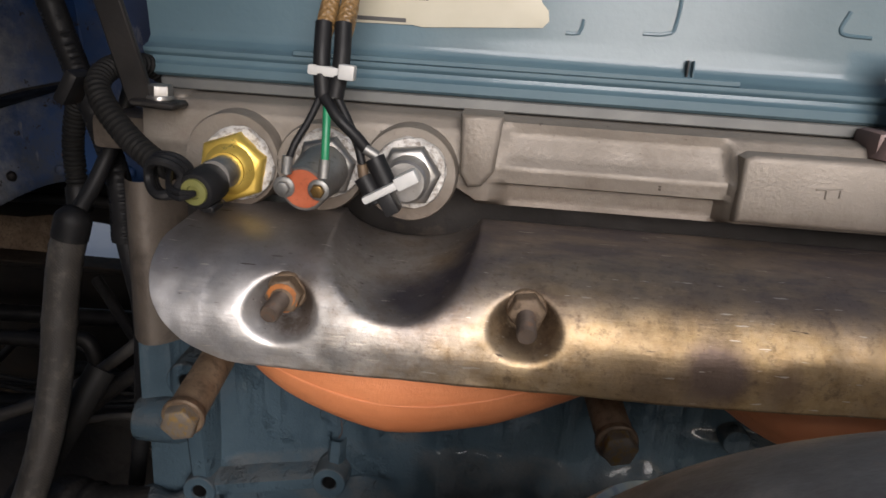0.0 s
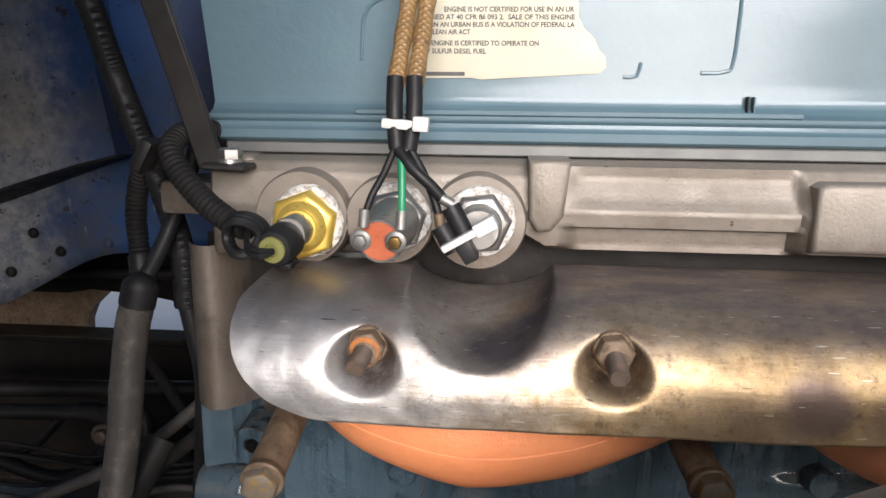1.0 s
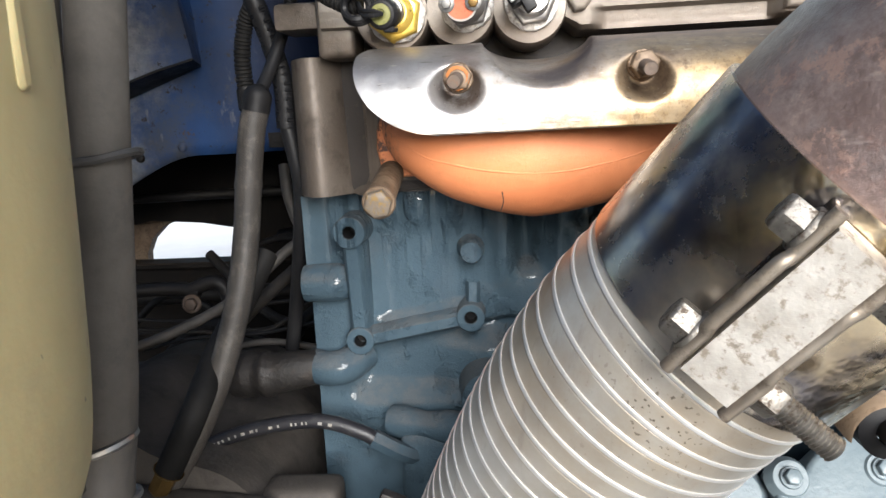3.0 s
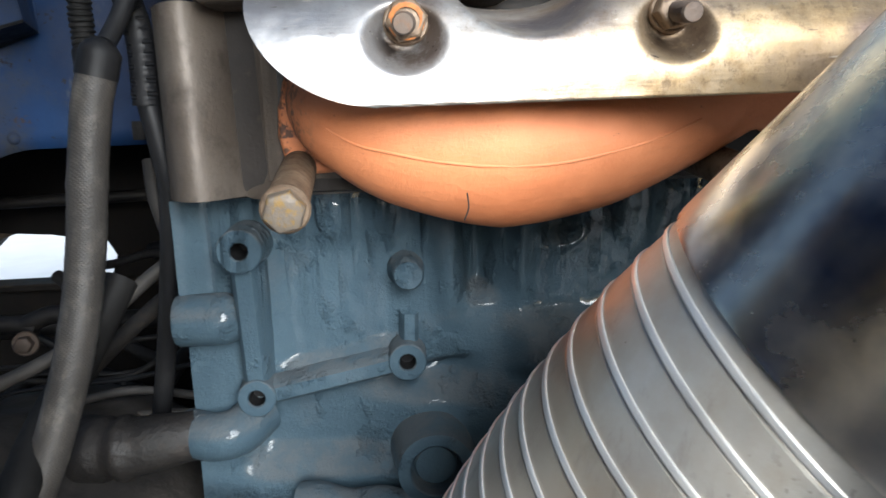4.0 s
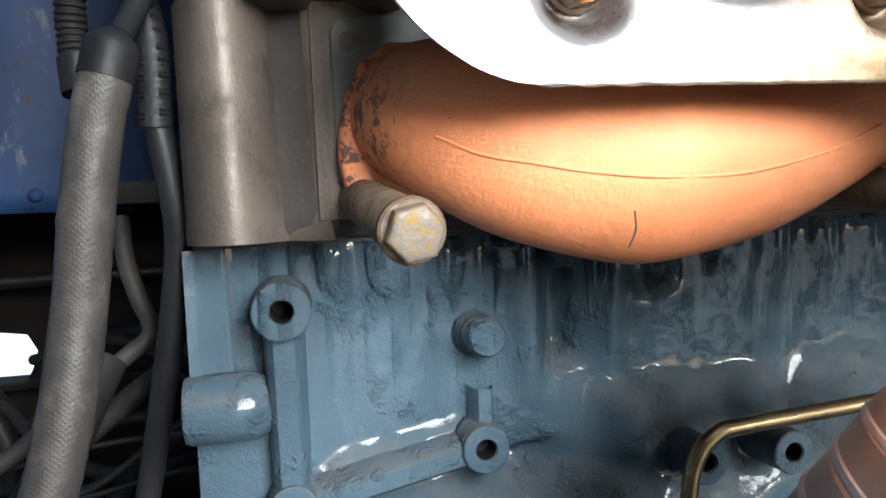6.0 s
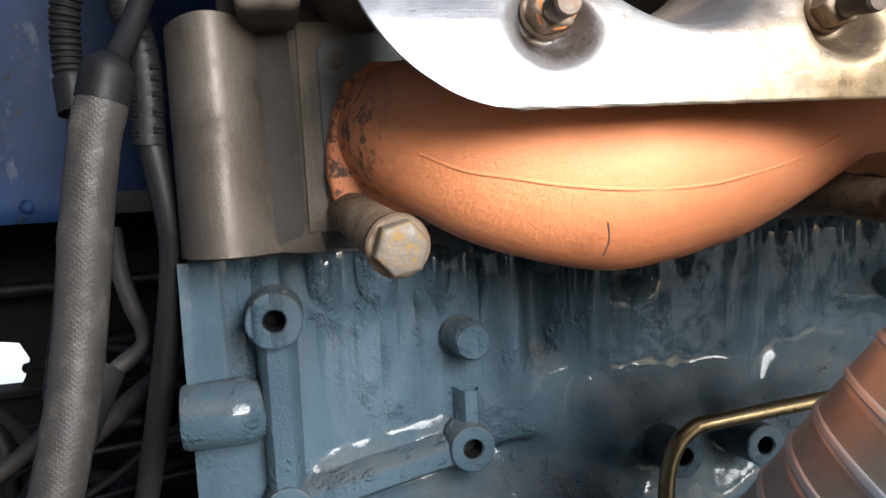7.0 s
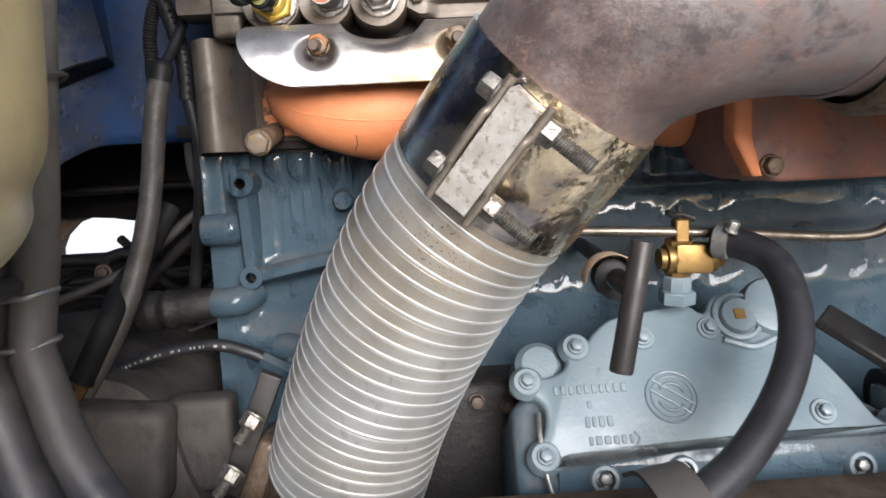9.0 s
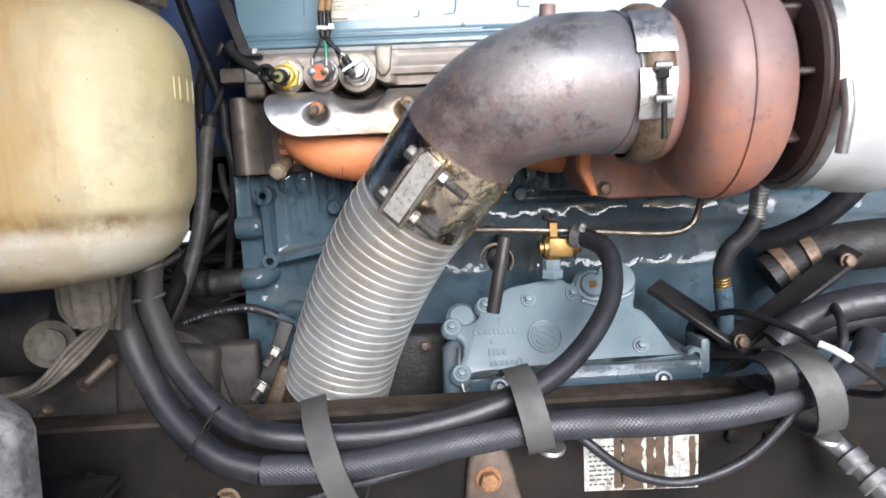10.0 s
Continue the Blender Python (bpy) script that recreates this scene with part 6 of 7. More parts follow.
lathe(bm, [(0, -0.004), (0.016, -0.003), (0.017, 0.0), (0.015, 0.003), (0, 0.004)], aim((0.420, -0.345, 0.689), (0.05, -0.35, 1)), 24)
part("head", bm, M_STEEL, disc)
bm = B()
tube(bm, [(0.420, -0.345, 0.689), (0.418, -0.288, 0.690)], 0.006, 10, 0.01)
part("shank", bm, M_RUST, disc)
loop_strap("rubber_strap", "worn grey rubber strap looped round the braided hose at the rail", [(0.694, -0.290, 0.762), (0.694, -0.330, 0.784), (0.702, -0.368, 0.780), (0.713, -0.388, 0.752), (0.719, -0.388, 0.718), (0.721, -0.372, 0.698), (0.721, -0.330, 0.692), (0.720, -0.292, 0.696)], 0.032, (0.96, -0.05, 0.2))
loop_strap("rubber_strap", "black rubber strap end curled beside the braided hose", [(0.652, -0.292, 0.748), (0.656, -0.330, 0.774), (0.664, -0.360, 0.780), (0.674, -0.372, 0.764), (0.676, -0.366, 0.746), (0.672, -0.335, 0.738), (0.670, -0.292, 0.738)], 0.026, (0.96, -0.05, 0.2), 0.004, M_BLACK)
disc = thing("strap_stud", "flat metal stud head under the rubber strap", "stud", (0.75, -0.37, 0.69))
bm = B()
lathe(bm, [(0, -0.004), (0.016, -0.003), (0.017, 0.0), (0.015, 0.003), (0, 0.004)], aim((0.735, -0.352, 0.684), (0.05, -0.35, 1)), 24)
part("head", bm, M_STEEL, disc)
bm = B()
tube(bm, [(0.735, -0.352, 0.684), (0.733, -0.288, 0.684)], 0.006, 10, 0.01)
part("shank", bm, M_RUST, disc)
pale_pipe = thing("pale_line", "pale grey nylon line running up behind the strapped hose", "line", (0.72, -0.36, 0.79))
bm = B()
tube(bm, [(0.703, -0.385, 0.803), (0.712, -0.392, 0.799), (0.722, -0.396, 0.793), (0.732, -0.397, 0.786)], 0.0040, 12, 0.004)
part("tube", bm, M_WHITE, pale_pipe)
bm = B()
tube(bm, [(0.731, -0.397, 0.787), (0.752, -0.397, 0.772), (0.775, -0.392, 0.754), (0.779, -0.38, 0.740), (0.766, -0.34, 0.730), (0.745, -0.30, 0.728)], 0.0044, 12, 0.004)
part("sleeve", bm, M_BLACK, pale_pipe)
bm = B()
tube(bm, [(0.703, -0.385, 0.803), (0.690, -0.36, 0.812), (0.66, -0.30, 0.82), (0.66, -0.22, 0.80)], 0.0044, 12, 0.004)
part("sleeve", bm, M_BLACK, pale_pipe)
coupling = thing("air_coupling", "pale metal hose coupling with ribbed collar below the rail strap", "coupling", (0.77, -0.37, 0.66))
bm = B()
lathe(bm, [(0, 0), (0.012, 0.001), (0.014, 0.006), (0.012, 0.010), (0.012, 0.030), (0.017, 0.033), (0.017, 0.046), (0.013, 0.050), (0.013, 0.09), (0, 0.09)], aim((0.752, -0.318, 0.672), (0.42, -0.66, -0.55)), 24)
part("body", bm, M_STEEL, coupling)
bm = B()
lathe(bm, [(0.016, 0.062), (0.019, 0.064), (0.019, 0.074), (0.016, 0.076)], aim((0.752, -0.318, 0.672), (0.42, -0.66, -0.55)), 24)
part("collar", bm, M_ZINC, coupling)

# ---------------------------------------------------------------- frame rail
frame_rail = thing("frame_rail", "dirty black painted steel truck frame rail", "frame rail", (0.3, -0.25, 0.0))
bm = B()
prism(bm, [(-0.288, 0.718), (-0.284, 0.722), (-0.240, 0.722), (-0.240, 0.714), (-0.280, 0.714), (-0.280, 0.478), (-0.240, 0.478), (-0.240, 0.470), (-0.288, 0.470)], -1.6, 2.4, Matrix(((0, 0, 1, 0), (1, 0, 0, 0), (0, 1, 0, 0), (0, 0, 0, 1))), 0)
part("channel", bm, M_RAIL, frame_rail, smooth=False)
bm = B()
prism(bm, [(0.318, 0.560), (0.400, 0.560), (0.384, 0.640), (0.376, 0.668), (0.366, 0.676), (0.340, 0.676), (0.331, 0.668), (0.326, 0.640)], 0, 0.016, aim((0, -0.286, 0), FRONT), 0.005)
br = part("mount_bracket", bm, M_STUD, frame_rail, "rusty cast bracket with bolt")
bm = B()
hexhead(bm, (0.352, -0.302, 0.634), FRONT, 0.021, 0.012, 0.0165, spin=10)
part("bolt", bm, M_RUST, br)
for x, z in ((0.02, 0.62), (0.065, 0.655), (0.445, 0.678), (0.652, 0.665), (0.70, 0.66), (-0.12, 0.66), (0.56, 0.56)):
    bm = B()
    hexhead(bm, (x, -0.286, z), FRONT, 0.016, 0.009, 0.012, spin=x * 200)
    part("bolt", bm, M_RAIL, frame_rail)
bm = B()
hexhead(bm, (0.038, -0.286, 0.622), FRONT, 0.020, 0.012, 0.016, 0.007, 0.022)
part("stud_bolt", bm, M_BRONZE, frame_rail)
plate = thing("data_plate", "white printed data plate with brown stains on the rail", "plate", (0.54, -0.286, 0.60))
bm = B()
prism(bm, [(0.470, 0.604), (0.611, 0.600), (0.612, 0.668), (0.470, 0.674)], 0, 0.0012, aim((0, -0.2885, 0), FRONT), 0.0003)
part("sheet", bm, M_PLATE, plate)
random.seed(7)
for row in range(9):
    z = 0.660 - row * 0.006
    x = 0.476
    while x < 0.505:
        w = random.uniform(0.003, 0.010)
        bm = B()
        rbox(bm, (w, 0.0003, 0.0022), pose(x + w / 2, -0.2898, z), 0)
        part("print_bar", bm, M_WIRE, plate)
        x += w + 0.002
for x, w, z0, z1 in ((0.530, 0.026, 0.603, 0.671), (0.552, 0.010, 0.603, 0.668), (0.512, 0.010, 0.606, 0.672), (0.564, 0.012, 0.602, 0.668), (0.577, 0.006, 0.630, 0.668), (0.604, 0.008, 0.601, 0.667)):
    bm = B()
    n = 12
    prism(bm, [(x + w * (-0.5 + 0.25 * noise.noise(V((k * 0.7, x * 90, 0)))), z0 + (z1 - z0) * k / n) for k in range(n + 1)] + [(x + w * (0.5 + 0.3 * noise.noise(V((k * 0.7, x * 90, 3)))), z0 + (z1 - z0) * k / n) for k in range(n, -1, -1)], 0, 0.0004, aim((0, -0.2896, 0), FRONT), 0)
    part("stain", bm, M_STAIN, plate, "dark brown drip stain")
cable = thing("black_cable", "thin black cable sagging in front of the rail", "cable", (0.57, -0.34, 0.645))
bm = B()
tube(bm, [(0.420, -0.310, 0.722), (0.455, -0.345, 0.697), (0.508, -0.350, 0.655), (0.571, -0.350, 0.639), (0.640, -0.350, 0.660), (0.690, -0.350, 0.706), (0.712, -0.350, 0.742), (0.76, -0.33, 0.772), (0.78, -0.30, 0.80), (0.80, -0.25, 0.81)], 0.0058, 12, 0.006)
part("cable", bm, M_RUBBER, cable)
cable = thing("black_cable", "thin black cable sagging along the lower rail", "cable", (0.2, -0.34, 0.66))
bm = B()
tube(bm, [(0.02, -0.330, 0.600), (0.10, -0.345, 0.628), (0.17, -0.345, 0.652), (0.24, -0.345, 0.668), (0.30, -0.335, 0.680), (0.34, -0.31, 0.69)], 0.0055, 12, 0.006)
part("cable", bm, M_RUBBER, cable)

# ---------------------------------------------------------------- pump housing on the block's side
pump = thing("pump_housing", "light blue-grey painted cast pump housing with bolted cover", "pump", (0.446, -0.1, 0.70))
PO, PN = V((0.446, -0.170, 0.770)), V((0, -0.82, 0.572)).normalized()
mp = aim(PO, PN)
COVER = [(-0.136, 0.018), (-0.131, 0.027), (-0.122, 0.030), (-0.113, 0.024), (-0.098, 0.025), (-0.086, 0.034), (-0.085, 0.054), (-0.075, 0.060), (-0.065, 0.054), (-0.058, 0.062), (-0.040, 0.075), (-0.013, 0.080), (0.030, 0.086), (0.048, 0.076), (0.058, 0.091), (0.078, 0.097), (0.097, 0.094), (0.117, 0.105), (0.133, 0.099), (0.139, 0.083), (0.138, 0.060), (0.131, 0.036), (0.142, 0.030), (0.160, 0.002), (0.174, -0.027), (0.183, -0.040), (0.108, -0.040), (0.036, -0.042), (-0.091, -0.048), (-0.101, -0.056), (-0.115, -0.060), (-0.126, -0.053), (-0.126, -0.041), (-0.114, -0.028), (-0.110, -0.007), (-0.118, 0.005)]


def smooth_outline(pts, n=3):
    out = []
    for i in range(len(pts)):
        a, b, c, d = (V(pts[(i + k) % len(pts)]) for k in (-1, 0, 1, 2))
        for k in range(n):
            t = k / n
            p = 0.5 * (2 * b + (c - a) * t + (2 * a - 5 * b + 4 * c - d) * t * t + (3 * b - a - 3 * c + d) * t**3)
            out.append((p.x, p.y))
    return out


bm = B()
prism(bm, smooth_outline(COVER), -0.030, 0.0, mp, 0.004)
part("cover", bm, M_PUMP, pump, "light cast cover", sharp=45)
# body behind, below and beside the cover
bm = B()
prism(bm, [(-0.140, -0.075), (-0.138, 0.0), (-0.128, 0.012), (-0.100, 0.020), (-0.075, 0.045), (-0.045, 0.068), (0.03, 0.080), (0.125, 0.090), (0.132, 0.03), (0.165, -0.005), (0.190, -0.045), (0.215, -0.075)], -0.16, -0.016, mp, 0.010)
part("body", bm, M_BLOCK, pump, sharp=45)
bm = B()
mb = Matrix(((0, 0, 1, 0), (1, 0, 0, 0), (0, 1, 0, 0), (0, 0, 0, 1)))
prism(bm, [(-0.180, 0.732), (-0.191, 0.731), (-0.195, 0.724), (-0.197, 0.712), (-0.199, 0.665), (-0.05, 0.665), (-0.05, 0.732)], 0.342, 0.655, mb, 0)
part("lower_body", bm, M_BLOCK, pump, sharp=25)
bm = B()
tube(bm, [(0.331, -0.168, 0.760), (0.329, -0.185, 0.745), (0.330, -0.200, 0.722), (0.337, -0.211, 0.695), (0.350, -0.216, 0.665)], 0.0022, 8, 0.004)
part("end_ring", bm, M_STEEL, pump, "bright steel end ring")
for u, v, r in ((-0.123, 0.0195, 0.0125), (-0.0755, 0.049, 0.0125), (-0.014, 0.054, 0.011), (0.049, 0.060, 0.011), (-0.115, -0.046, 0.0125), (0.130, -0.022, 0.0115)):
    bm = B()
    lathe(bm, [(r * 1.25, -0.006), (r, 0.001), (r * 0.93, 0.0022), (0, 0.0022)], mp @ pose(u, v, 0), 24)
    part("bolt_boss", bm, M_PUMP, pump)
    bm = B()
    hexhead(bm, mp @ V((u, v, 0.0022)), PN, 0.0100, 0.0055, 0.0078, spin=u * 900)
    part("bolt", bm, M_PUMP, pump)
for x, y, z in ((0.380, -0.198, 0.710), (0.447, -0.198, 0.713), (0.600, -0.198, 0.708)):
    bm = B()
    lathe(bm, [(0.015, -0.004), (0.0128, 0.004), (0.0115, 0.0055), (0.0085, 0.0055), (0.008, -0.003), (0, -0.003)], aim((x, y, z), (0, -0.93, 0.35)), 24)
    bo = part("bolt_well", bm, M_PUMP, pump)
    bm = B()
    hexhead(bm, (x, y + 0.002, z), (0, -0.93, 0.35), 0.0095, 0.0075, 0.0072)
    part("bolt", bm, M_ZINC, bo)
# emblem and casting marks
for r, w in ((0.0225, 0.0014), (0.0182, 0.0009)):
    bm = B()
    tube(bm, [mp @ V((0.002 + r * math.cos(a), -0.001 + r * math.sin(a), 0.0003)) for a in span(0, 2 * math.pi, 44)], w, 8, 1, smooth=False, caps=False)
    part("emblem_ring", bm, M_PUMP, pump)
for a0, a1 in ((15, 140), (195, 320)):
    bm = B()
    tube(bm, [mp @ V((0.002 + 0.0120 * math.cos(radians(a)), -0.001 + 0.0120 * math.sin(radians(a)), 0.0003)) for a in span(a0, a1, 14)], 0.0016, 8, 1, smooth=False)
    part("emblem_bow", bm, M_PUMP, pump)
for d in (-0.005, 0.005):
    bm = B()
    tube(bm, [mp @ V((0.002 - 0.0165 + d * 0.4, 0.011 + d * 0.8, 0.0003)), mp @ V((0.002 + 0.0165 + d * 0.4, -0.0125 + d * 0.8, 0.0003))], 0.0013, 8, 0.02)
    part("emblem_bar", bm, M_PUMP, pump)
random.seed(11)
for u0, u1, v, h in ((-0.101, -0.038, 0.010, 0.008), (-0.073, -0.068, -0.004, 0.006), (-0.077, -0.055, -0.019, 0.009), (-0.076, -0.040, -0.035, 0.007)):
    u = u0
    while u < u1:
        w = random.uniform(0.0032, 0.0055)
        bm = B()
        rbox(bm, (w, h, 0.0016), mp @ pose(u + w / 2, v, 0.0002), 0.0006, 1)
        part("cast_bar", bm, M_PUMP, pump)
        u += w + 0.0022
bm = B()
tube(bm, [mp @ V(p) for p in ((-0.070, -0.0425, 0), (-0.045, -0.0425, 0), (-0.036, -0.040, 0), (-0.033, -0.034, 0), (-0.037, -0.029, 0))], 0.0010, 8, 0.004)
part("cast_line", bm, M_PUMP, pump)
# square-drive plug and the lug beside it
bm = B()
lathe(bm, [(0.026, -0.006), (0.0235, 0.003), (0.022, 0.004), (0.0195, 0.004), (0.0190, 0.001), (0.0175, 0.001), (0.0165, 0.0055), (0.0155, 0.0065), (0, 0.0065)], mp @ pose(0.078, 0.070, 0), 32)
pl = part("drive_plug", bm, M_PUMP, pump)
bm = B()
rbox(bm, (0.010, 0.010, 0.0012), mp @ pose(0.078, 0.070, 0.0068), 0.0003, 1)
part("square_socket", bm, M_BRASS, pl, "dirty brass square socket")
bm = B()
tube(bm, [mp @ V(p) for p in ((0.060, 0.048, 0.0), (0.085, 0.040, 0.0), (0.105, 0.046, 0), (0.130, 0.055, 0))], 0.004, 8, 0.006)
part("cast_rib", bm, M_PUMP, pump)
bm = B()
lathe(bm, [(0.030, -0.03), (0.0285, 0.002), (0.026, 0.006), (0.018, 0.0075), (0, 0.008)], mp @ pose(0.112, 0.078, 0), 32)
part("dome", bm, M_PUMP, pump)
bm = B()
lathe(bm, [(0.024, -0.04), (0.022, -0.006), (0.016, 0.0), (0, 0.001)], mp @ pose(-0.108, 0.040, -0.012), 28)
part("dome", bm, M_PUMP, pump)
# outlet at the pump's right end with hose stub
bm = B()
lathe(bm, [(0.010, 0), (0.0125, 0.002), (0.0125, 0.018), (0.0105, 0.020), (0.006, 0.020), (0.0055, 0.008), (0, 0.008)], aim((0.655, -0.150, 0.727), (0.1, -1, 0.1)), 24)
part("lug", bm, M_PUMP, pump)
bm = B()
rbox(bm, (0.014, 0.05, 0.05), pose(0.672, -0.135, 0.725, 0, 0, 6), 0.005, 2)
part("end_flange", bm, M_PUMP, pump)

outlet = thing("outlet_hose", "thick black rubber hose from the pump outlet", "hose", (0.74, -0.13, 0.71))
bm = B()
tube(bm, [(0.674, -0.110, 0.732), (0.72, -0.115, 0.733), (0.77, -0.13, 0.735), (0.84, -0.16, 0.760), (0.93, -0.18, 0.785), (1.05, -0.18, 0.80)], 0.030, 24, 0.008)
part("hose", bm, M_RUBBER, outlet)

# brass tee with valve, oil pipe, and lever
brass_tee = thing("brass_tee", "brass tee fitting with small valve on the pump", "fitting", (0.470, -0.15, 0.8490))
bm = B()
prism(bm, circle(0.0165, 6), 0, 0.012, aim((0.466, -0.134, 0.8450), (0.02, -0.10, 1)), 0.002)
prism(bm, circle(0.0130, 8), 0.012, 0.026, aim((0.466, -0.134, 0.8450), (0.02, -0.10, 1)), 0.002)
part("base_nut", bm, M_PUMP, brass_tee)
bm = B()
lathe(bm, [(0.0115, 0), (0.0115, 0.020), (0.013, 0.022), (0.013, 0.036), (0, 0.036)], aim((0.4665, -0.136, 0.8670), (0.0, -0.06, 1)), 8)
part("body", bm, M_BRASS, brass_tee)
bm = B()
rbox(bm, (0.034, 0.026, 0.026), pose(0.477, -0.139, 0.8865, 0, 2, 0), 0.003, 2)
part("cross_arm", bm, M_BRASS, brass_tee)
for x, w in ((0.458, -1), (0.496, 1)):
    bm = B()
    lathe(bm, [(0, -0.004), (0.0130, -0.003), (0.0138, 0.0), (0.0130, 0.004), (0.0095, 0.005), (0.0095, 0.010), (0, 0.010)], aim((x, -0.139, 0.8865), (w, -0.05, 0.0)), 22)
    part("end_collar", bm, M_BRASS, brass_tee)
bm = B()
rbox(bm, (0.013, 0.013, 0.024), pose(0.4685, -0.138, 0.9100), 0.0015, 1)
part("valve_stem", bm, M_BRASS, brass_tee)
bm = B()
tube(bm, [(0.454, -0.145, 0.9290), (0.460, -0.142, 0.9260), (0.470, -0.140, 0.9250), (0.480, -0.142, 0.9210)], 0.0026, 8, 0.003)
part("valve_handle", bm, M_DARKSTEEL, brass_tee)
bm = B()
tube(bm, [(0.468, -0.138, 0.9190), (0.468, -0.138, 0.9340)], 0.0030, 8, 0.003)
part("valve_spindle", bm, M_DARKSTEEL, brass_tee)
clamp = thing("hose_clamp", "steel worm clamp on the heater hose end", "hose clamp", (0.50, -0.15, 0.902))
bm = B()
tube(bm, [(0.505, -0.160, 0.9015), (0.496, -0.152, 0.9030)], 0.0162, 24, 0.004)
part("band", bm, M_ZINC, clamp)
bm = B()
hexhead(bm, (0.500, -0.170, 0.912), (0.3, -0.4, 1), 0.008, 0.008, 0.006)
part("screw", bm, M_ZINC, clamp)

oil_pipe = thing("oil_pipe", "thin dull steel oil pipe along the engine block", "pipe", (0.5, -0.14, 0.91))
bm = B()
tube(bm, [(0.340, -0.128, 0.916), (0.42, -0.138, 0.913), (0.52, -0.140, 0.906), (0.60, -0.140, 0.899), (0.640, -0.140, 0.899), (0.660, -0.140, 0.907), (0.670, -0.140, 0.923), (0.673, -0.150, 0.950), (0.672, -0.18, 0.985)], 0.0046, 14, 0.004)
part("pipe", bm, M_PIPE, oil_pipe)
gold_pipe = thing("gold_pipe", "gold plated bent fuel pipe against the block", "pipe", (0.243, -0.03, 0.85))
bm = B()
tube(bm, [(0.250, -0.020, 0.780), (0.243, -0.026, 0.815), (0.2405, -0.030, 0.845), (0.2430, -0.030, 0.872), (0.2490, -0.030, 0.887), (0.2590, -0.030, 0.895), (0.2720, -0.030, 0.897), (0.340, -0.030, 0.9005), (0.365, -0.034, 0.903), (0.39, -0.05, 0.908)], 0.0044, 14, 0.003)
part("pipe", bm, M_TAN, gold_pipe)

lever = thing("drain_lever", "dull steel drain tap with a straight tube handle", "lever", (0.395, -0.20, 0.89))
bm = B()
lathe(bm, [(0, 0), (0.0074, 0.0005), (0.0077, 0.002), (0.0080, 0.086), (0.0075, 0.088), (0.0066, 0.088), (0.0062, 0.080), (0, 0.080)], aim((0.3815, -0.305, 0.925), V((0.3635, -0.312, 0.840)) - V((0.3815, -0.305, 0.925))), 24)
part("handle", bm, M_DARKSTEEL, lever)
bm = B()
tube(bm, [(0.3755, -0.302, 0.892), (0.383, -0.24, 0.889), (0.390, -0.19, 0.888), (0.40, -0.10, 0.888), (0.41, -0.0, 0.885)], 0.0078, 14, 0.006)
part("stem", bm, M_DARKSTEEL, lever)
bm = B()
lathe(bm, [(0.014, 0), (0.0165, 0.002), (0.0165, 0.02), (0.012, 0.022), (0.008, 0.022)], aim((0.384, -0.215, 0.888), (-0.05, -1, 0.02)), 28)
part("collar", bm, M_BLACK, lever)
bm = B()
m = aim((0.3785, -0.226, 0.888), (-0.08, -1, 0.02))
rows = []
for k in range(25):
    a = radians(-35 + 215 * k / 24)
    rows.append([bm.verts.new(m @ V((r * math.cos(a), r * math.sin(a), h))) for r, h in ((0.0186, 0.0), (0.0204, 0.0), (0.0212, 0.022), (0.0204, 0.0245), (0.0194, 0.022))])
for u, w in zip(rows, rows[1:]):
    for k in range(5):
        bm.faces.new((u[k], u[(k + 1) % 5], w[(k + 1) % 5], w[k]))
bm.faces.new(rows[0])
bm.faces.new(rows[-1])
part("guard_ring", bm, M_GUARD, lever, "tan sheet-metal guard ring")

# ---------------------------------------------------------------- pipes and arms under the turbocharger
drain = thing("turbo_drain_pipe", "black oil drain pipe with ribbed steel section under the turbocharger", "pipe", (0.68, -0.15, 0.80))
bm = B()
tube(bm, [(0.726, -0.222, 1.00), (0.724, -0.214, 0.975), (0.719, -0.208, 0.915)], 0.0115, 18, 0.0011, lambda s, t, a: 1.0 if (s % 0.0045) < 0.0026 else 0.9)
part("ribbed_pipe", bm, M_STEEL, drain)
bm = B()
tube(bm, [(0.720, -0.209, 0.922), (0.708, -0.205, 0.900), (0.690, -0.198, 0.880), (0.684, -0.192, 0.860), (0.684, -0.188, 0.845)], 0.0120, 18, 0.005)
part("bend", bm, M_RUBBER, drain)
bm = B()
tube(bm, [(0.684, -0.188, 0.850), (0.686, -0.184, 0.838), (0.688, -0.180, 0.826)], 0.0112, 18, 0.0011, lambda s, t, a: 1.0 if (s % 0.0045) < 0.0026 else 0.9)
part("ribbed_pipe", bm, M_BRASS, drain)
bm = B()
tube(bm, [(0.688, -0.180, 0.828), (0.694, -0.174, 0.800), (0.706, -0.15, 0.74)], 0.0120, 18, 0.006)
part("lower_pipe", bm, M_BLOCK, drain)

arm = thing("engine_support", "dark steel support arms bolted together beside the pump", "support arm", (0.735, -0.14, 0.745))
bm = B()
d = V((0.712, -0.170, 0.748)) - V((0.628, -0.105, 0.812))
rbox(bm, (0.010, 0.040, d.length + 0.02), aim(V((0.712, -0.170, 0.748)) - d / 2, d, (0, -0.3, 1)) @ pose(0, 0, 0, 0, 0, 90), 0.002, 1)
part("arm", bm, M_DARKSTEEL, arm)
d = V((0.868, -0.165, 0.856)) - V((0.712, -0.180, 0.752))
rb = B()
rbox(rb, (0.010, 0.042, d.length + 0.03), aim(V((0.712, -0.180, 0.752)) + d / 2, d, (0, -0.3, 1)) @ pose(0, 0, 0, 0, 0, 90), 0.003, 1)
part("arm", rb, M_DARKSTEEL, arm)
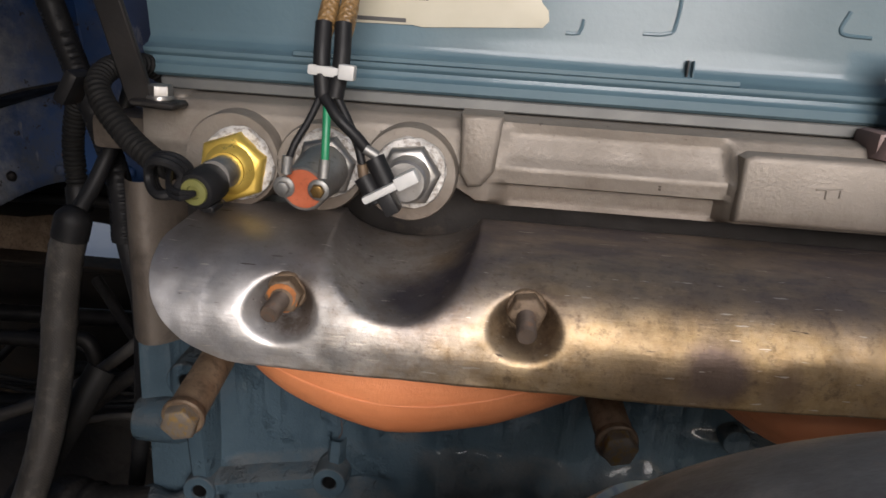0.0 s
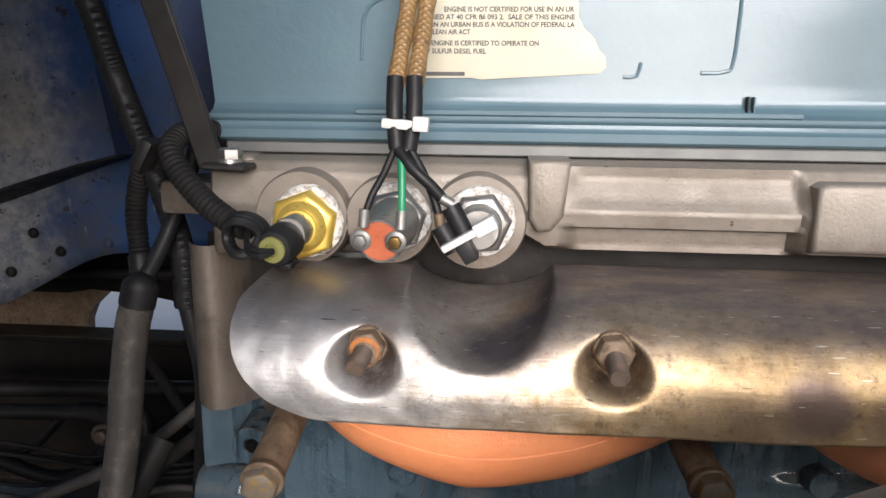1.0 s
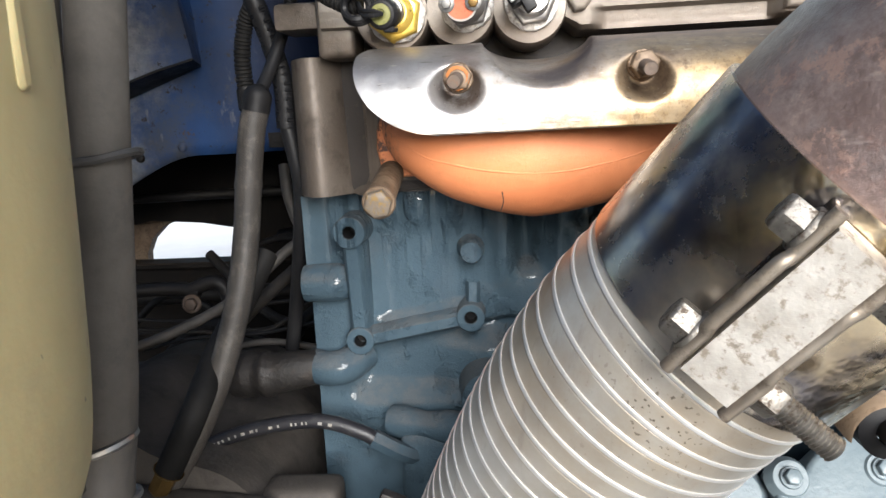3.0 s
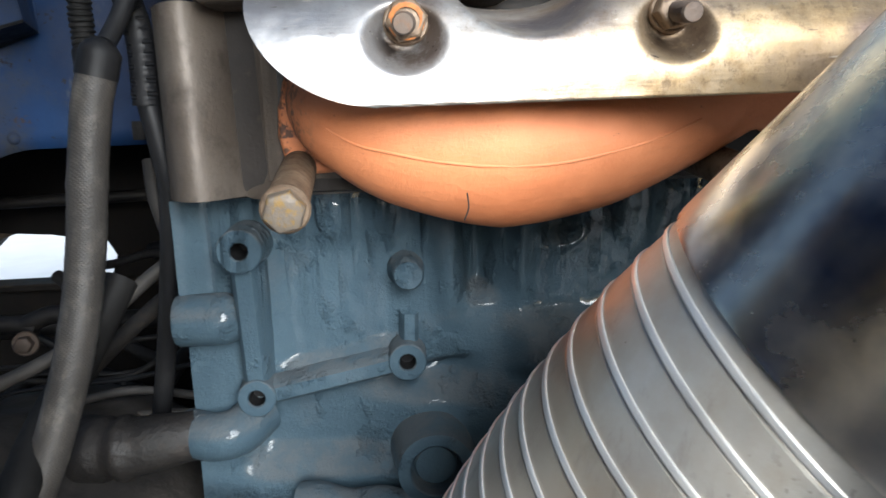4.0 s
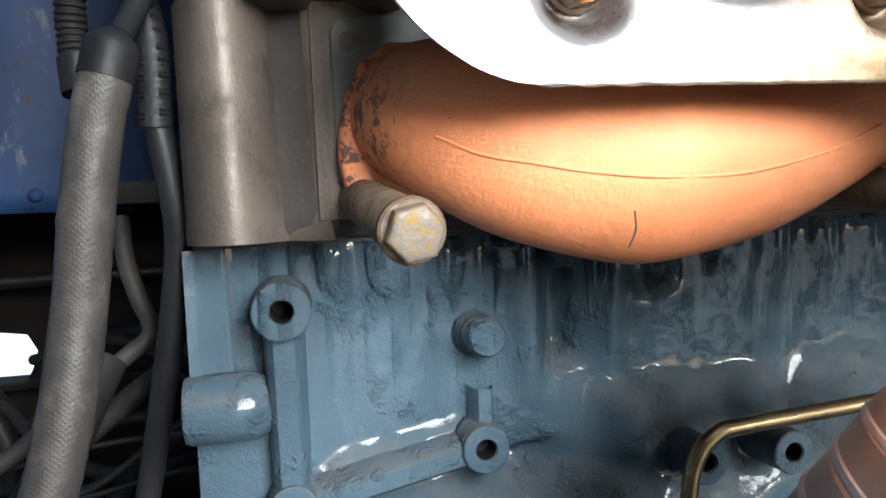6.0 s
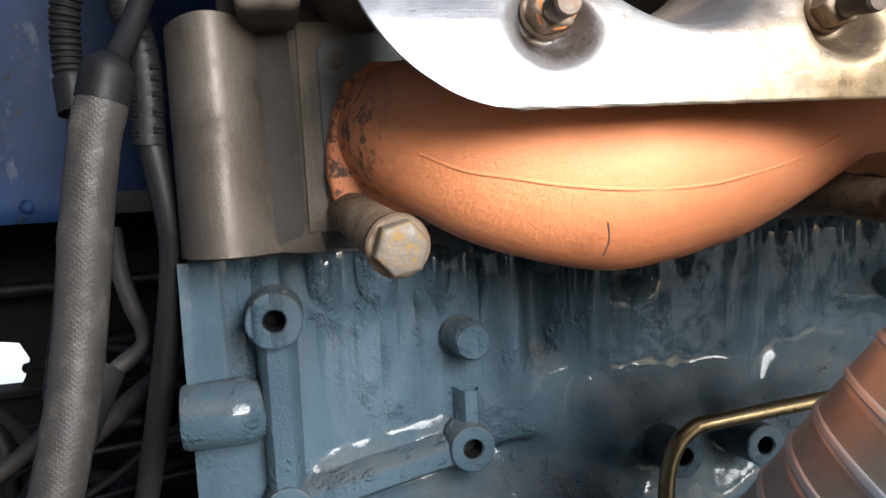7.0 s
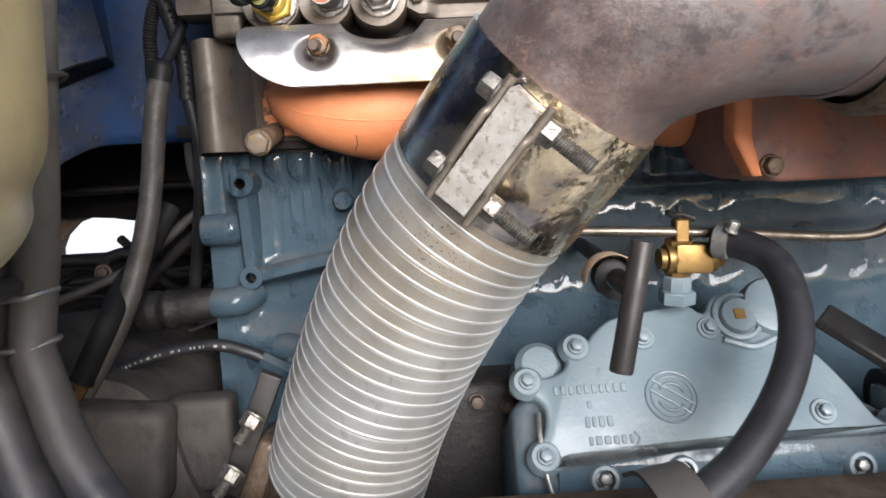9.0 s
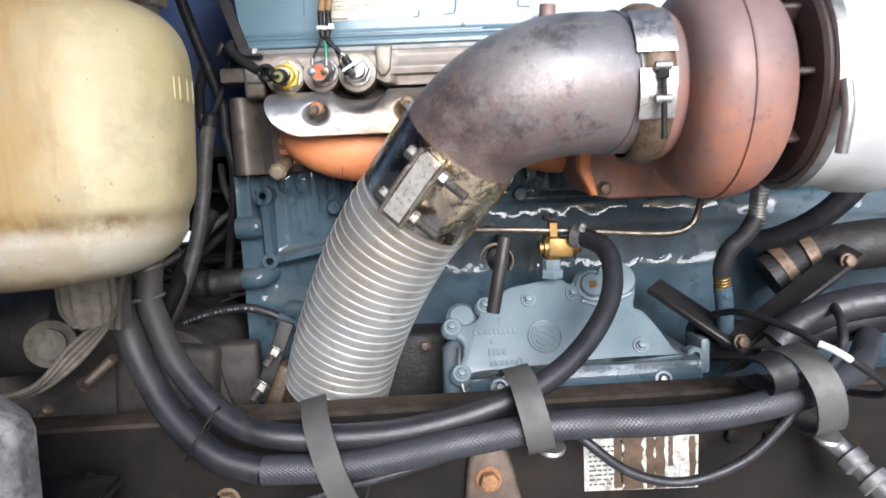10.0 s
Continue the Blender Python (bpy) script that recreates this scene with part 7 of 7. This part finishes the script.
for at in ((0.710, -0.190, 0.752), (0.862, -0.176, 0.852)):
    bm = B()
    hexhead(bm, at, (0.1, -1, 0.15), 0.015, 0.008, 0.011)
    part("bolt", bm, M_BRONZE, arm)
bm = B()
prism(bm, [(-0.010, 0.012), (0.010, 0.012), (0.0, -0.022)], 0, 0.002, aim((0.757, -0.172, 0.722), (0, -1, 0.1)), 0.0004)
part("tag", bm, M_BRONZE, arm)

big_hose = thing("intake_hose", "thick grey hose with steel band clamps beside the engine", "hose", (0.9, -0.1, 0.8))
bm = B()
tube(bm, [(0.800, -0.085, 0.815), (0.845, -0.09, 0.842), (0.90, -0.10, 0.858), (1.0, -0.11, 0.865), (1.15, -0.11, 0.86)], 0.036, 28, 0.008)
part("hose", bm, M_GRIME, big_hose)
for a, b in (((0.815, -0.086, 0.826), (0.828, -0.088, 0.834)), ((0.845, -0.092, 0.843), (0.860, -0.094, 0.849))):
    bm = B()
    tube(bm, [a, b], 0.0385, 28, 0.02)
    part("band", bm, M_BRONZE, big_hose, "tan steel band")
black_hose = thing("rubber_hose", "black rubber hose rising past the turbocharger", "hose", (0.8, -0.1, 0.86))
bm = B()
tube(bm, [(0.785, -0.07, 0.868), (0.815, -0.10, 0.882), (0.848, -0.14, 0.912), (0.876, -0.17, 0.955), (0.90, -0.19, 1.01)], 0.0165, 20, 0.006)
part("hose", bm, M_RUBBER, black_hose)
low_hose = thing("rubber_hose", "thick black rubber hose crossing below the support arm", "hose", (0.85, -0.2, 0.78))
bm = B()
tube(bm, [(0.735, -0.235, 0.760), (0.765, -0.235, 0.785), (0.82, -0.240, 0.806), (0.90, -0.245, 0.815), (1.02, -0.24, 0.82)], 0.0215, 22, 0.008)
part("hose", bm, M_RUBBER, low_hose)
hanger = thing("lifting_eye", "dark red cast lifting eye behind the exhaust elbow", "lifting eye", (0.475, -0.03, 1.19))
bm = B()
lathe(bm, [(0.020, 0), (0.018, 0.012), (0.012, 0.016), (0.012, 0.06), (0, 0.06)], aim((0.485, -0.035, 1.170), (0.08, 0, 1)), 20)
part("post", bm, M_TURBINE, hanger)
bm = B()
rbox(bm, (0.035, 0.030, 0.02), pose(0.483, -0.025, 1.176), 0.004, 2)
part("foot", bm, M_TURBINE, hanger)

# ---------------------------------------------------------------- coolant tank
tank = thing("coolant_tank", "yellowed translucent plastic coolant tank with brown stains", "tank", (-0.1, -0.45, 0.925))


def tank_skin(u, v):
    """A fat rounded box with round ends: u round the waist, v from bottom to top."""
    a = 2 * math.pi * u
    b = math.pi * (v - 0.5)
    f = lambda c, e: abs(c) ** e * (1 if c >= 0 else -1)
    hx, hy, hz, r = 0.1935, 0.085, 0.117, 0.072
    cb, sb = f(math.cos(b), 0.42), f(math.sin(b), 0.42)
    z = hz * sb
    x = cb * ((hx - r) * f(math.cos(a), 0.15) + r * math.cos(a))
    y = cb * ((hy - r) * f(math.sin(a), 0.3) + r * math.sin(a))
    groove = bell(z, -0.066, 0.009)
    x *= 1 - 0.018 * groove + 0.02 * sstep(-0.02, 0.08, z)
    y *= 1 - 0.055 * groove - 0.05 * sstep(-0.06, -0.12, z)
    x -= 0.006 * sstep(0.0, -0.10, z)
    return V((-0.095 + x, -0.505 + y, 1.047 + z))


bm = B()
sheet(bm, tank_skin, span(0, 1, 120), span(0.001, 0.999, 90))
part("shell", bm, M_TANK, tank, sharp=80)
for a, wide in ((-13, 0.0020), (-7, 0.0040), (0, 0.0024), (7, 0.0034)):
    bm = B()
    rbox(bm, (0.0018, wide, 0.019), Matrix.Translation(tank_skin((a % 360) / 360, 0.5193)) @ pose(0, 0, 0, 0, 0, a), 0.0008, 1)
    part("moulded_bar", bm, M_TANK, tank)
bm = B()
tube(bm, [(-0.046, -0.405, 0.945), (-0.047, -0.402, 0.915), (-0.048, -0.398, 0.893), (-0.048, -0.394, 0.874)], 0.027, 60, 0.004, lambda s, t, a: (1.0 + 0.035 * math.sin(15 * a)) * (1.0 - 0.22 * sstep(0.75, 1.0, s / t)))
part("outlet_boot", bm, M_OUTLET, tank, "dusty tan ribbed rubber outlet boot")
tank_shelf = thing("tank_shelf", "dark steel bracket carrying the coolant tank", "bracket", (-0.12, -0.40, 0.73))
bm = B()
rbox(bm, (0.30, 0.06, 0.010), pose(-0.145, -0.375, 0.924), 0.003, 1)
part("shelf", bm, M_DARKSTEEL, tank_shelf)
bm = B()
rbox(bm, (0.05, 0.010, 0.22), pose(-0.25, -0.345, 0.82), 0.003, 1)
part("leg", bm, M_DARKSTEEL, tank_shelf)
bm = B()
rbox(bm, (0.05, 0.07, 0.010), pose(-0.25, -0.315, 0.742), 0.003, 1)
part("foot", bm, M_DARKSTEEL, tank_shelf)
connector = thing("wiring_plug", "dusty grey ribbed wiring plug below the tank", "plug", (-0.05, -0.34, 0.86))
for k in range(6):
    bm = B()
    rbox(bm, (0.0072, 0.030, 0.046), pose(-0.076 + k * 0.0075, -0.340 - 0.002 * (k % 2), 0.876, 0, 4, 0), 0.0016, 1)
    part("rib", bm, M_WIRE, connector)
loom = thing("wire_bundle", "dusty grey wires drooping below the coolant tank", "wiring", (-0.1, -0.35, 0.80))
for r, dy, dz, sag in ((0.0036, 0.0, 0.0, 0.0), (0.0030, -0.005, 0.010, -0.006), (0.0034, 0.003, -0.011, 0.004), (0.0028, -0.008, 0.022, -0.012)):
    bm = B()
    tube(bm, [(-0.30, -0.36 + dy, 0.796 + dz), (-0.19, -0.362 + dy, 0.786 + dz * 0.9 + sag), (-0.130, -0.362 + dy, 0.796 + dz * 0.7 + sag), (-0.085, -0.362 + dy, 0.828 + dz * 0.6), (-0.050, -0.362 + dy, 0.862 + dz * 0.3), (-0.034, -0.36 + dy, 0.892 + dz * 0.2), (-0.032, -0.35, 0.915)], r, 10, 0.006)
    part("wire", bm, M_OUTLET, loom)

# ---------------------------------------------------------------- lower left: starter, bell housing
bell_housing = thing("bell_housing", "grimy dark cast bell housing behind the engine block", "housing", (-0.2, 0.1, 0.5))
bm = B()


def housing(u, v):
    a = math.pi * (0.02 + 0.96 * u)
    r = 0.30 + 0.012 * math.sin(a * 9) * sstep(0.2, 0.5, v)
    y = -0.06 + 0.34 * (1 - v)
    z = 0.52 + r * math.sin(a) * (0.92 + 0.08 * v)
    x = -0.19 - r * 0.72 * math.cos(a)
    return V((x, y + 0.01 * noise.noise(V((x * 14, z * 14, 0))), z + 0.008 * noise.noise(V((x * 11, y * 20, 4)))))


rows = sheet(bm, housing, span(0, 1, 60), span(0, 1, 20))
bm.faces.new(rows[-1])
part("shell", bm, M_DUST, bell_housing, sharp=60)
for k in range(5):
    a = math.pi * (0.15 + 0.175 * k)
    bm = B()
    hexhead(bm, (-0.19 - 0.195 * math.cos(a), -0.062, 0.52 + 0.265 * math.sin(a)), FRONT, 0.017, 0.010, 0.013)
    part("bolt", bm, M_BRONZE, bell_housing)
bm = B()
rbox(bm, (0.14, 0.05, 0.10), pose(-0.09, -0.085, 0.715, 0, 6, 0), 0.014, 3)
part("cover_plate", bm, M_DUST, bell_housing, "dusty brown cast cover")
bm = B()
rbox(bm, (0.07, 0.04, 0.10), pose(-0.005, -0.03, 0.70, 0, 0, 0), 0.01, 3)
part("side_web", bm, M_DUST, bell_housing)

starter = thing("starter_motor", "grimy dark starter motor with threaded studs", "starter motor", (-0.2, -0.2, 0.74))
bm = B()
lathe(bm, [(0, -0.02), (0.05, -0.018), (0.055, -0.01), (0.055, 0.13), (0.045, 0.145), (0, 0.147)], aim((-0.30, -0.19, 0.815), (1, -0.15, 0.1)), 36)
part("body", bm, M_GRIME, starter)
bm = B()
lathe(bm, [(0, 0), (0.028, 0.002), (0.028, 0.02), (0.018, 0.022), (0.018, 0.034), (0, 0.035)], aim((-0.165, -0.250, 0.818), (0.35, -0.9, 0.15)), 28)
part("terminal_cap", bm, M_OUTLET, starter, "dusty brown terminal cap")
for at, w, L in (((-0.150, -0.215, 0.752), (0.7, -0.35, 0.55), 0.055), ((-0.205, -0.225, 0.715), (0.6, -0.5, 0.5), 0.02)):
    bm = B()
    hexhead(bm, at, w, 0.014, 0.012, 0.010, 0.0065, L)
    part("stud", bm, M_STUD, starter)

# ---------------------------------------------------------------- blue inner body panel and what lies below it
inner_panel = thing("body_panel", "worn blue painted inner body panel with rivets", "body panel", (-0.3, 0.35, 1.0))
bm = B()


def skin(u, v):
    x = -0.75 + 0.95 * u
    low = 1.030 - 0.075 * sstep(-0.22, -0.42, x) - 0.02 * sstep(-0.5, -0.7, x)
    z = low + (1.75 - low) * v
    y = 0.330 + 0.10 * sstep(-0.20, 0.05, x) - 0.05 * sstep(-0.30, -0.55, x)
    return V((x, y, z))


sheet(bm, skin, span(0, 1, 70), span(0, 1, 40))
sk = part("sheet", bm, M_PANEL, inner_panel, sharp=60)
so = sk.modifiers.new("thick", "SOLIDIFY")
so.thickness, so.offset = 0.004, 1
FACE = [(-0.345, 1.104), (-0.236, 1.138), (-0.188, 1.150), (-0.212, 1.297), (-0.24, 1.45), (-0.75, 1.45), (-0.75, 1.225), (-0.349, 1.213)]
bm = B()
f = [bm.verts.new((x, 0.27, z)) for x, z in FACE]
a, c, h, g_ = (bm.verts.new(p) for p in ((-0.440, 0.325, 1.061), (-0.200, 0.325, 1.147), (-0.445, 0.325, 1.169), (-0.75, 0.325, 1.19)))
d, e = bm.verts.new((-0.205, 0.345, 1.30)), bm.verts.new((-0.23, 0.345, 1.45))
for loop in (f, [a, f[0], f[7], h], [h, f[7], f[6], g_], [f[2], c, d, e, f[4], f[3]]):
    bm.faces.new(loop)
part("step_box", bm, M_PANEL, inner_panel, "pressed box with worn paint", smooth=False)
# Underside of the box, drawn black in place of its own shade.
bm = B()
bm.faces.new([bm.verts.new(p) for p in ((-0.440, 0.3245, 1.0605), (-0.200, 0.3245, 1.1465), (-0.187, 0.2685, 1.1495), (-0.236, 0.2685, 1.1375), (-0.345, 0.2685, 1.1035))])
un = part("shaded_underside", bm, M_BLACK, inner_panel, "down-facing underside, coloured black for its shade", smooth=False)
so = un.modifiers.new("thick", "SOLIDIFY")
so.thickness, so.offset = 0.003, 0
for x, z in ((-0.16, 1.045), (-0.24, 1.042), (-0.30, 1.03), (-0.10, 1.05), (-0.36, 1.005), (-0.05, 1.05), (-0.33, 1.052), (-0.39, 1.03)):
    y = 0.328 + 0.10 * sstep(-0.20, 0.05, x) - 0.05 * sstep(-0.30, -0.55, x)
    bm = B()
    lathe(bm, [(0.0065, 0), (0.0060, 0.002), (0.0035, 0.0038), (0, 0.0042)], aim((x, y, z), FRONT), 14)
    part("rivet", bm, M_DARKSTEEL if x < -0.28 else M_PANEL, inner_panel)

# dark chassis parts seen past the engine corner
far_rail = thing("far_frame_rail", "dark far-side truck frame rail", "frame rail", (0.0, 0.68, 0.5))
bm = B()
rbox(bm, (4.0, 0.012, 0.25), pose(0.3, 0.606, 0.713), 0.004, 1)
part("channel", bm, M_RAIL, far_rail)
for z in (0.586, 0.835):
    bm = B()
    rbox(bm, (4.0, 0.05, 0.010), pose(0.3, 0.576, z), 0.002, 1)
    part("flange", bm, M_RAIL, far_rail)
cross = thing("cross_member", "dark steel cross member and floor pan", "cross member", (-0.3, 0.5, 0.92))
bm = B()
prism(bm, [(-2.2, 0.905), (-0.46, 0.905), (-0.42, 0.912), (-0.33, 0.905), (-0.28, 0.896), (-0.255, 0.892), (-0.245, 0.872), (-0.252, 0.850), (-0.262, 0.832), (0.25, 0.832), (0.25, 1.05), (-2.2, 1.05)], 0, 0.03, aim((0, 0.605, 0), FRONT), 0)
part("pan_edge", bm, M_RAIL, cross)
bm = B()
prism(bm, [(-2.2, 0.80), (-0.455, 0.80), (-0.452, 0.85), (-0.44, 0.875), (-0.415, 0.898), (-0.38, 0.91), (-2.2, 0.91)], 0, 0.02, aim((0, 0.628, 0), FRONT), 0)
part("wheel_arch", bm, M_BRONZE, cross)
bm = B()
rbox(bm, (3.0, 0.5, 0.02), pose(-1.0, 0.60, 1.045), 0)
part("floor_pan", bm, M_GRIME, cross)
bm = B()
tube(bm, [(-0.60, 0.42, 0.805), (-0.30, 0.43, 0.812), (-0.10, 0.44, 0.815)], 0.012, 14, 0.05)
part("rod", bm, M_DARKSTEEL, cross)
bm = B()
tube(bm, [(-0.60, 0.50, 0.955), (-0.30, 0.50, 0.960), (0.05, 0.50, 0.965)], 0.008, 12, 0.05)
part("rod", bm, M_DARKSTEEL, cross)
random.seed(9)
for k in range(9):
    t = thing("black_cable", "black cable in the dark behind the engine", "cable", (-0.2, 0.3, 0.8), "far cables")
    x0, z0 = -0.50 + 0.05 * k, random.uniform(0.62, 0.95)
    bm = B()
    tube(bm, [(x0, 0.30 + 0.02 * k, z0), (x0 + 0.12, 0.33, z0 - random.uniform(-0.05, 0.10)), (x0 + 0.24, 0.31, z0 - random.uniform(-0.1, 0.12)), (x0 + 0.40, 0.34, z0 - random.uniform(-0.12, 0.1))], random.uniform(0.005, 0.011), 10, 0.012)
    part("cable", bm, random.choice((M_RUBBER, M_GRIME, M_BLACK)), t)
for k in range(7):
    t = thing("thin_wire", "thin dusty wire in the gap behind the engine", "wire", (-0.08, 0.2, 0.85), "thin wires")
    z0, y0 = 0.775 + 0.014 * k, random.uniform(0.19, 0.24)
    bm = B()
    tube(bm, [(-0.42, y0, z0 + random.uniform(-0.01, 0.02)), (-0.30, y0 + 0.01, z0 - 0.02), (-0.20, y0, z0 + random.uniform(-0.03, 0.0)), (-0.11, y0 + 0.01, z0 - random.uniform(-0.01, 0.03)), (-0.02, y0, z0 + random.uniform(-0.02, 0.04)), (0.05, y0, z0)], random.uniform(0.0022, 0.0042), 10, 0.01)
    part("wire", bm, random.choice((M_WIRE, M_BLACK, M_GRIME)), t)
bolt_rod = thing("linkage_rod", "grey shift linkage rod with a clevis", "linkage", (-0.2, 0.25, 0.85))
bm = B()
tube(bm, [(-0.42, 0.24, 0.862), (-0.24, 0.24, 0.868), (-0.20, 0.24, 0.862)], 0.009, 12, 0.01)
part("rod", bm, M_DARKSTEEL, bolt_rod)
bm = B()
hexhead(bm, (-0.205, 0.225, 0.852), (0.2, -1, 0.1), 0.014, 0.01, 0.012)
part("bolt", bm, M_STUD, bolt_rod)
bm = B()
tube(bm, [(-0.215, 0.24, 0.865), (-0.18, 0.24, 0.875), (-0.165, 0.24, 0.86), (-0.16, 0.235, 0.82)], 0.009, 12, 0.005)
part("hook", bm, M_DARKSTEEL, bolt_rod)

vent_hose = thing("vent_hose", "flat dusty black rubber hose with a brass end fitting", "hose", (-0.12, -0.075, 0.755))
bm = B()
tube(bm, [(-0.045, 0.05, 0.945), (-0.061, 0.02, 0.905), (-0.071, -0.03, 0.871), (-0.076, -0.072, 0.838), (-0.093, -0.076, 0.805), (-0.104, -0.076, 0.785)], 0.0115, 18, 0.006)
part("hose", bm, M_CONDUIT, vent_hose)
bm = B()
hexhead(bm, (-0.103, -0.076, 0.787), (-0.50, -0.02, -0.86), 0.017, 0.022, 0.013, 0.006, 0.014)
part("end_fitting", bm, M_BRASS, vent_hose, "dull brass hose fitting")
grey_box = thing("junction_box", "weathered grey plastic box corner in front of the rail", "box", (-0.08, -0.5, 0.69))
bm = B()
prism(bm, [(-0.19, 0.885), (-0.120, 0.868), (-0.066, 0.838), (-0.050, 0.824), (-0.046, 0.812), (-0.050, 0.69), (-0.19, 0.69)], 0, 0.030, aim((0, -0.52, 0), FRONT), 0.006)
part("body", bm, M_GREYBOX, grey_box)
bm = B()
rbox(bm, (0.09, 0.20, 0.012), pose(-0.10, -0.45, 0.684), 0.003, 1)
part("mounting_foot", bm, M_DARKSTEEL, grey_box)
bm = B()
rbox(bm, (0.04, 0.012, 0.10), pose(-0.09, -0.352, 0.64), 0.003, 1)
part("mounting_foot", bm, M_DARKSTEEL, grey_box)
bm = B()
rbox(bm, (0.04, 0.066, 0.012), pose(-0.09, -0.319, 0.595), 0.003, 1)
part("mounting_foot", bm, M_DARKSTEEL, grey_box)

# ---------------------------------------------------------------- closing of the bay: undertray, and unseen boxes that keep light out
bm = B()
rbox(bm, (3.2, 1.2, 0.02), pose(0.6, 0.42, 0.46), 0)
tagged(part("undertray", bm, M_GRIME, smooth=False), "grimy dark underside closing the engine bay", "undertray", kind="structure")
# Blue boxes out of view, added to hold light off the left side.
bm = B()
rbox(bm, (1.0, 1.2, 2.3), pose(-2.05, -0.42, 1.65), 0.05, 2)
tagged(part("left_light_blocker", bm, M_PANEL, smooth=False), "unseen blue box that blocks light from the left", "wall", kind="structure")
bm = B()
rbox(bm, (2.59, 0.40, 1.32), pose(-1.155, -0.65, 1.92), 0.05, 2)
tagged(part("upper_light_blocker", bm, M_PANEL, smooth=False), "unseen blue box above the coolant tank that blocks light", "wall", kind="structure")
bm = B()
rbox(bm, (1.6, 0.28, 0.97), pose(-0.78, -1.33, 0.62), 0.05, 2)
tagged(part("near_light_blocker", bm, M_PANEL, smooth=False), "unseen blue box that blocks low light from the near side", "fender", kind="structure")
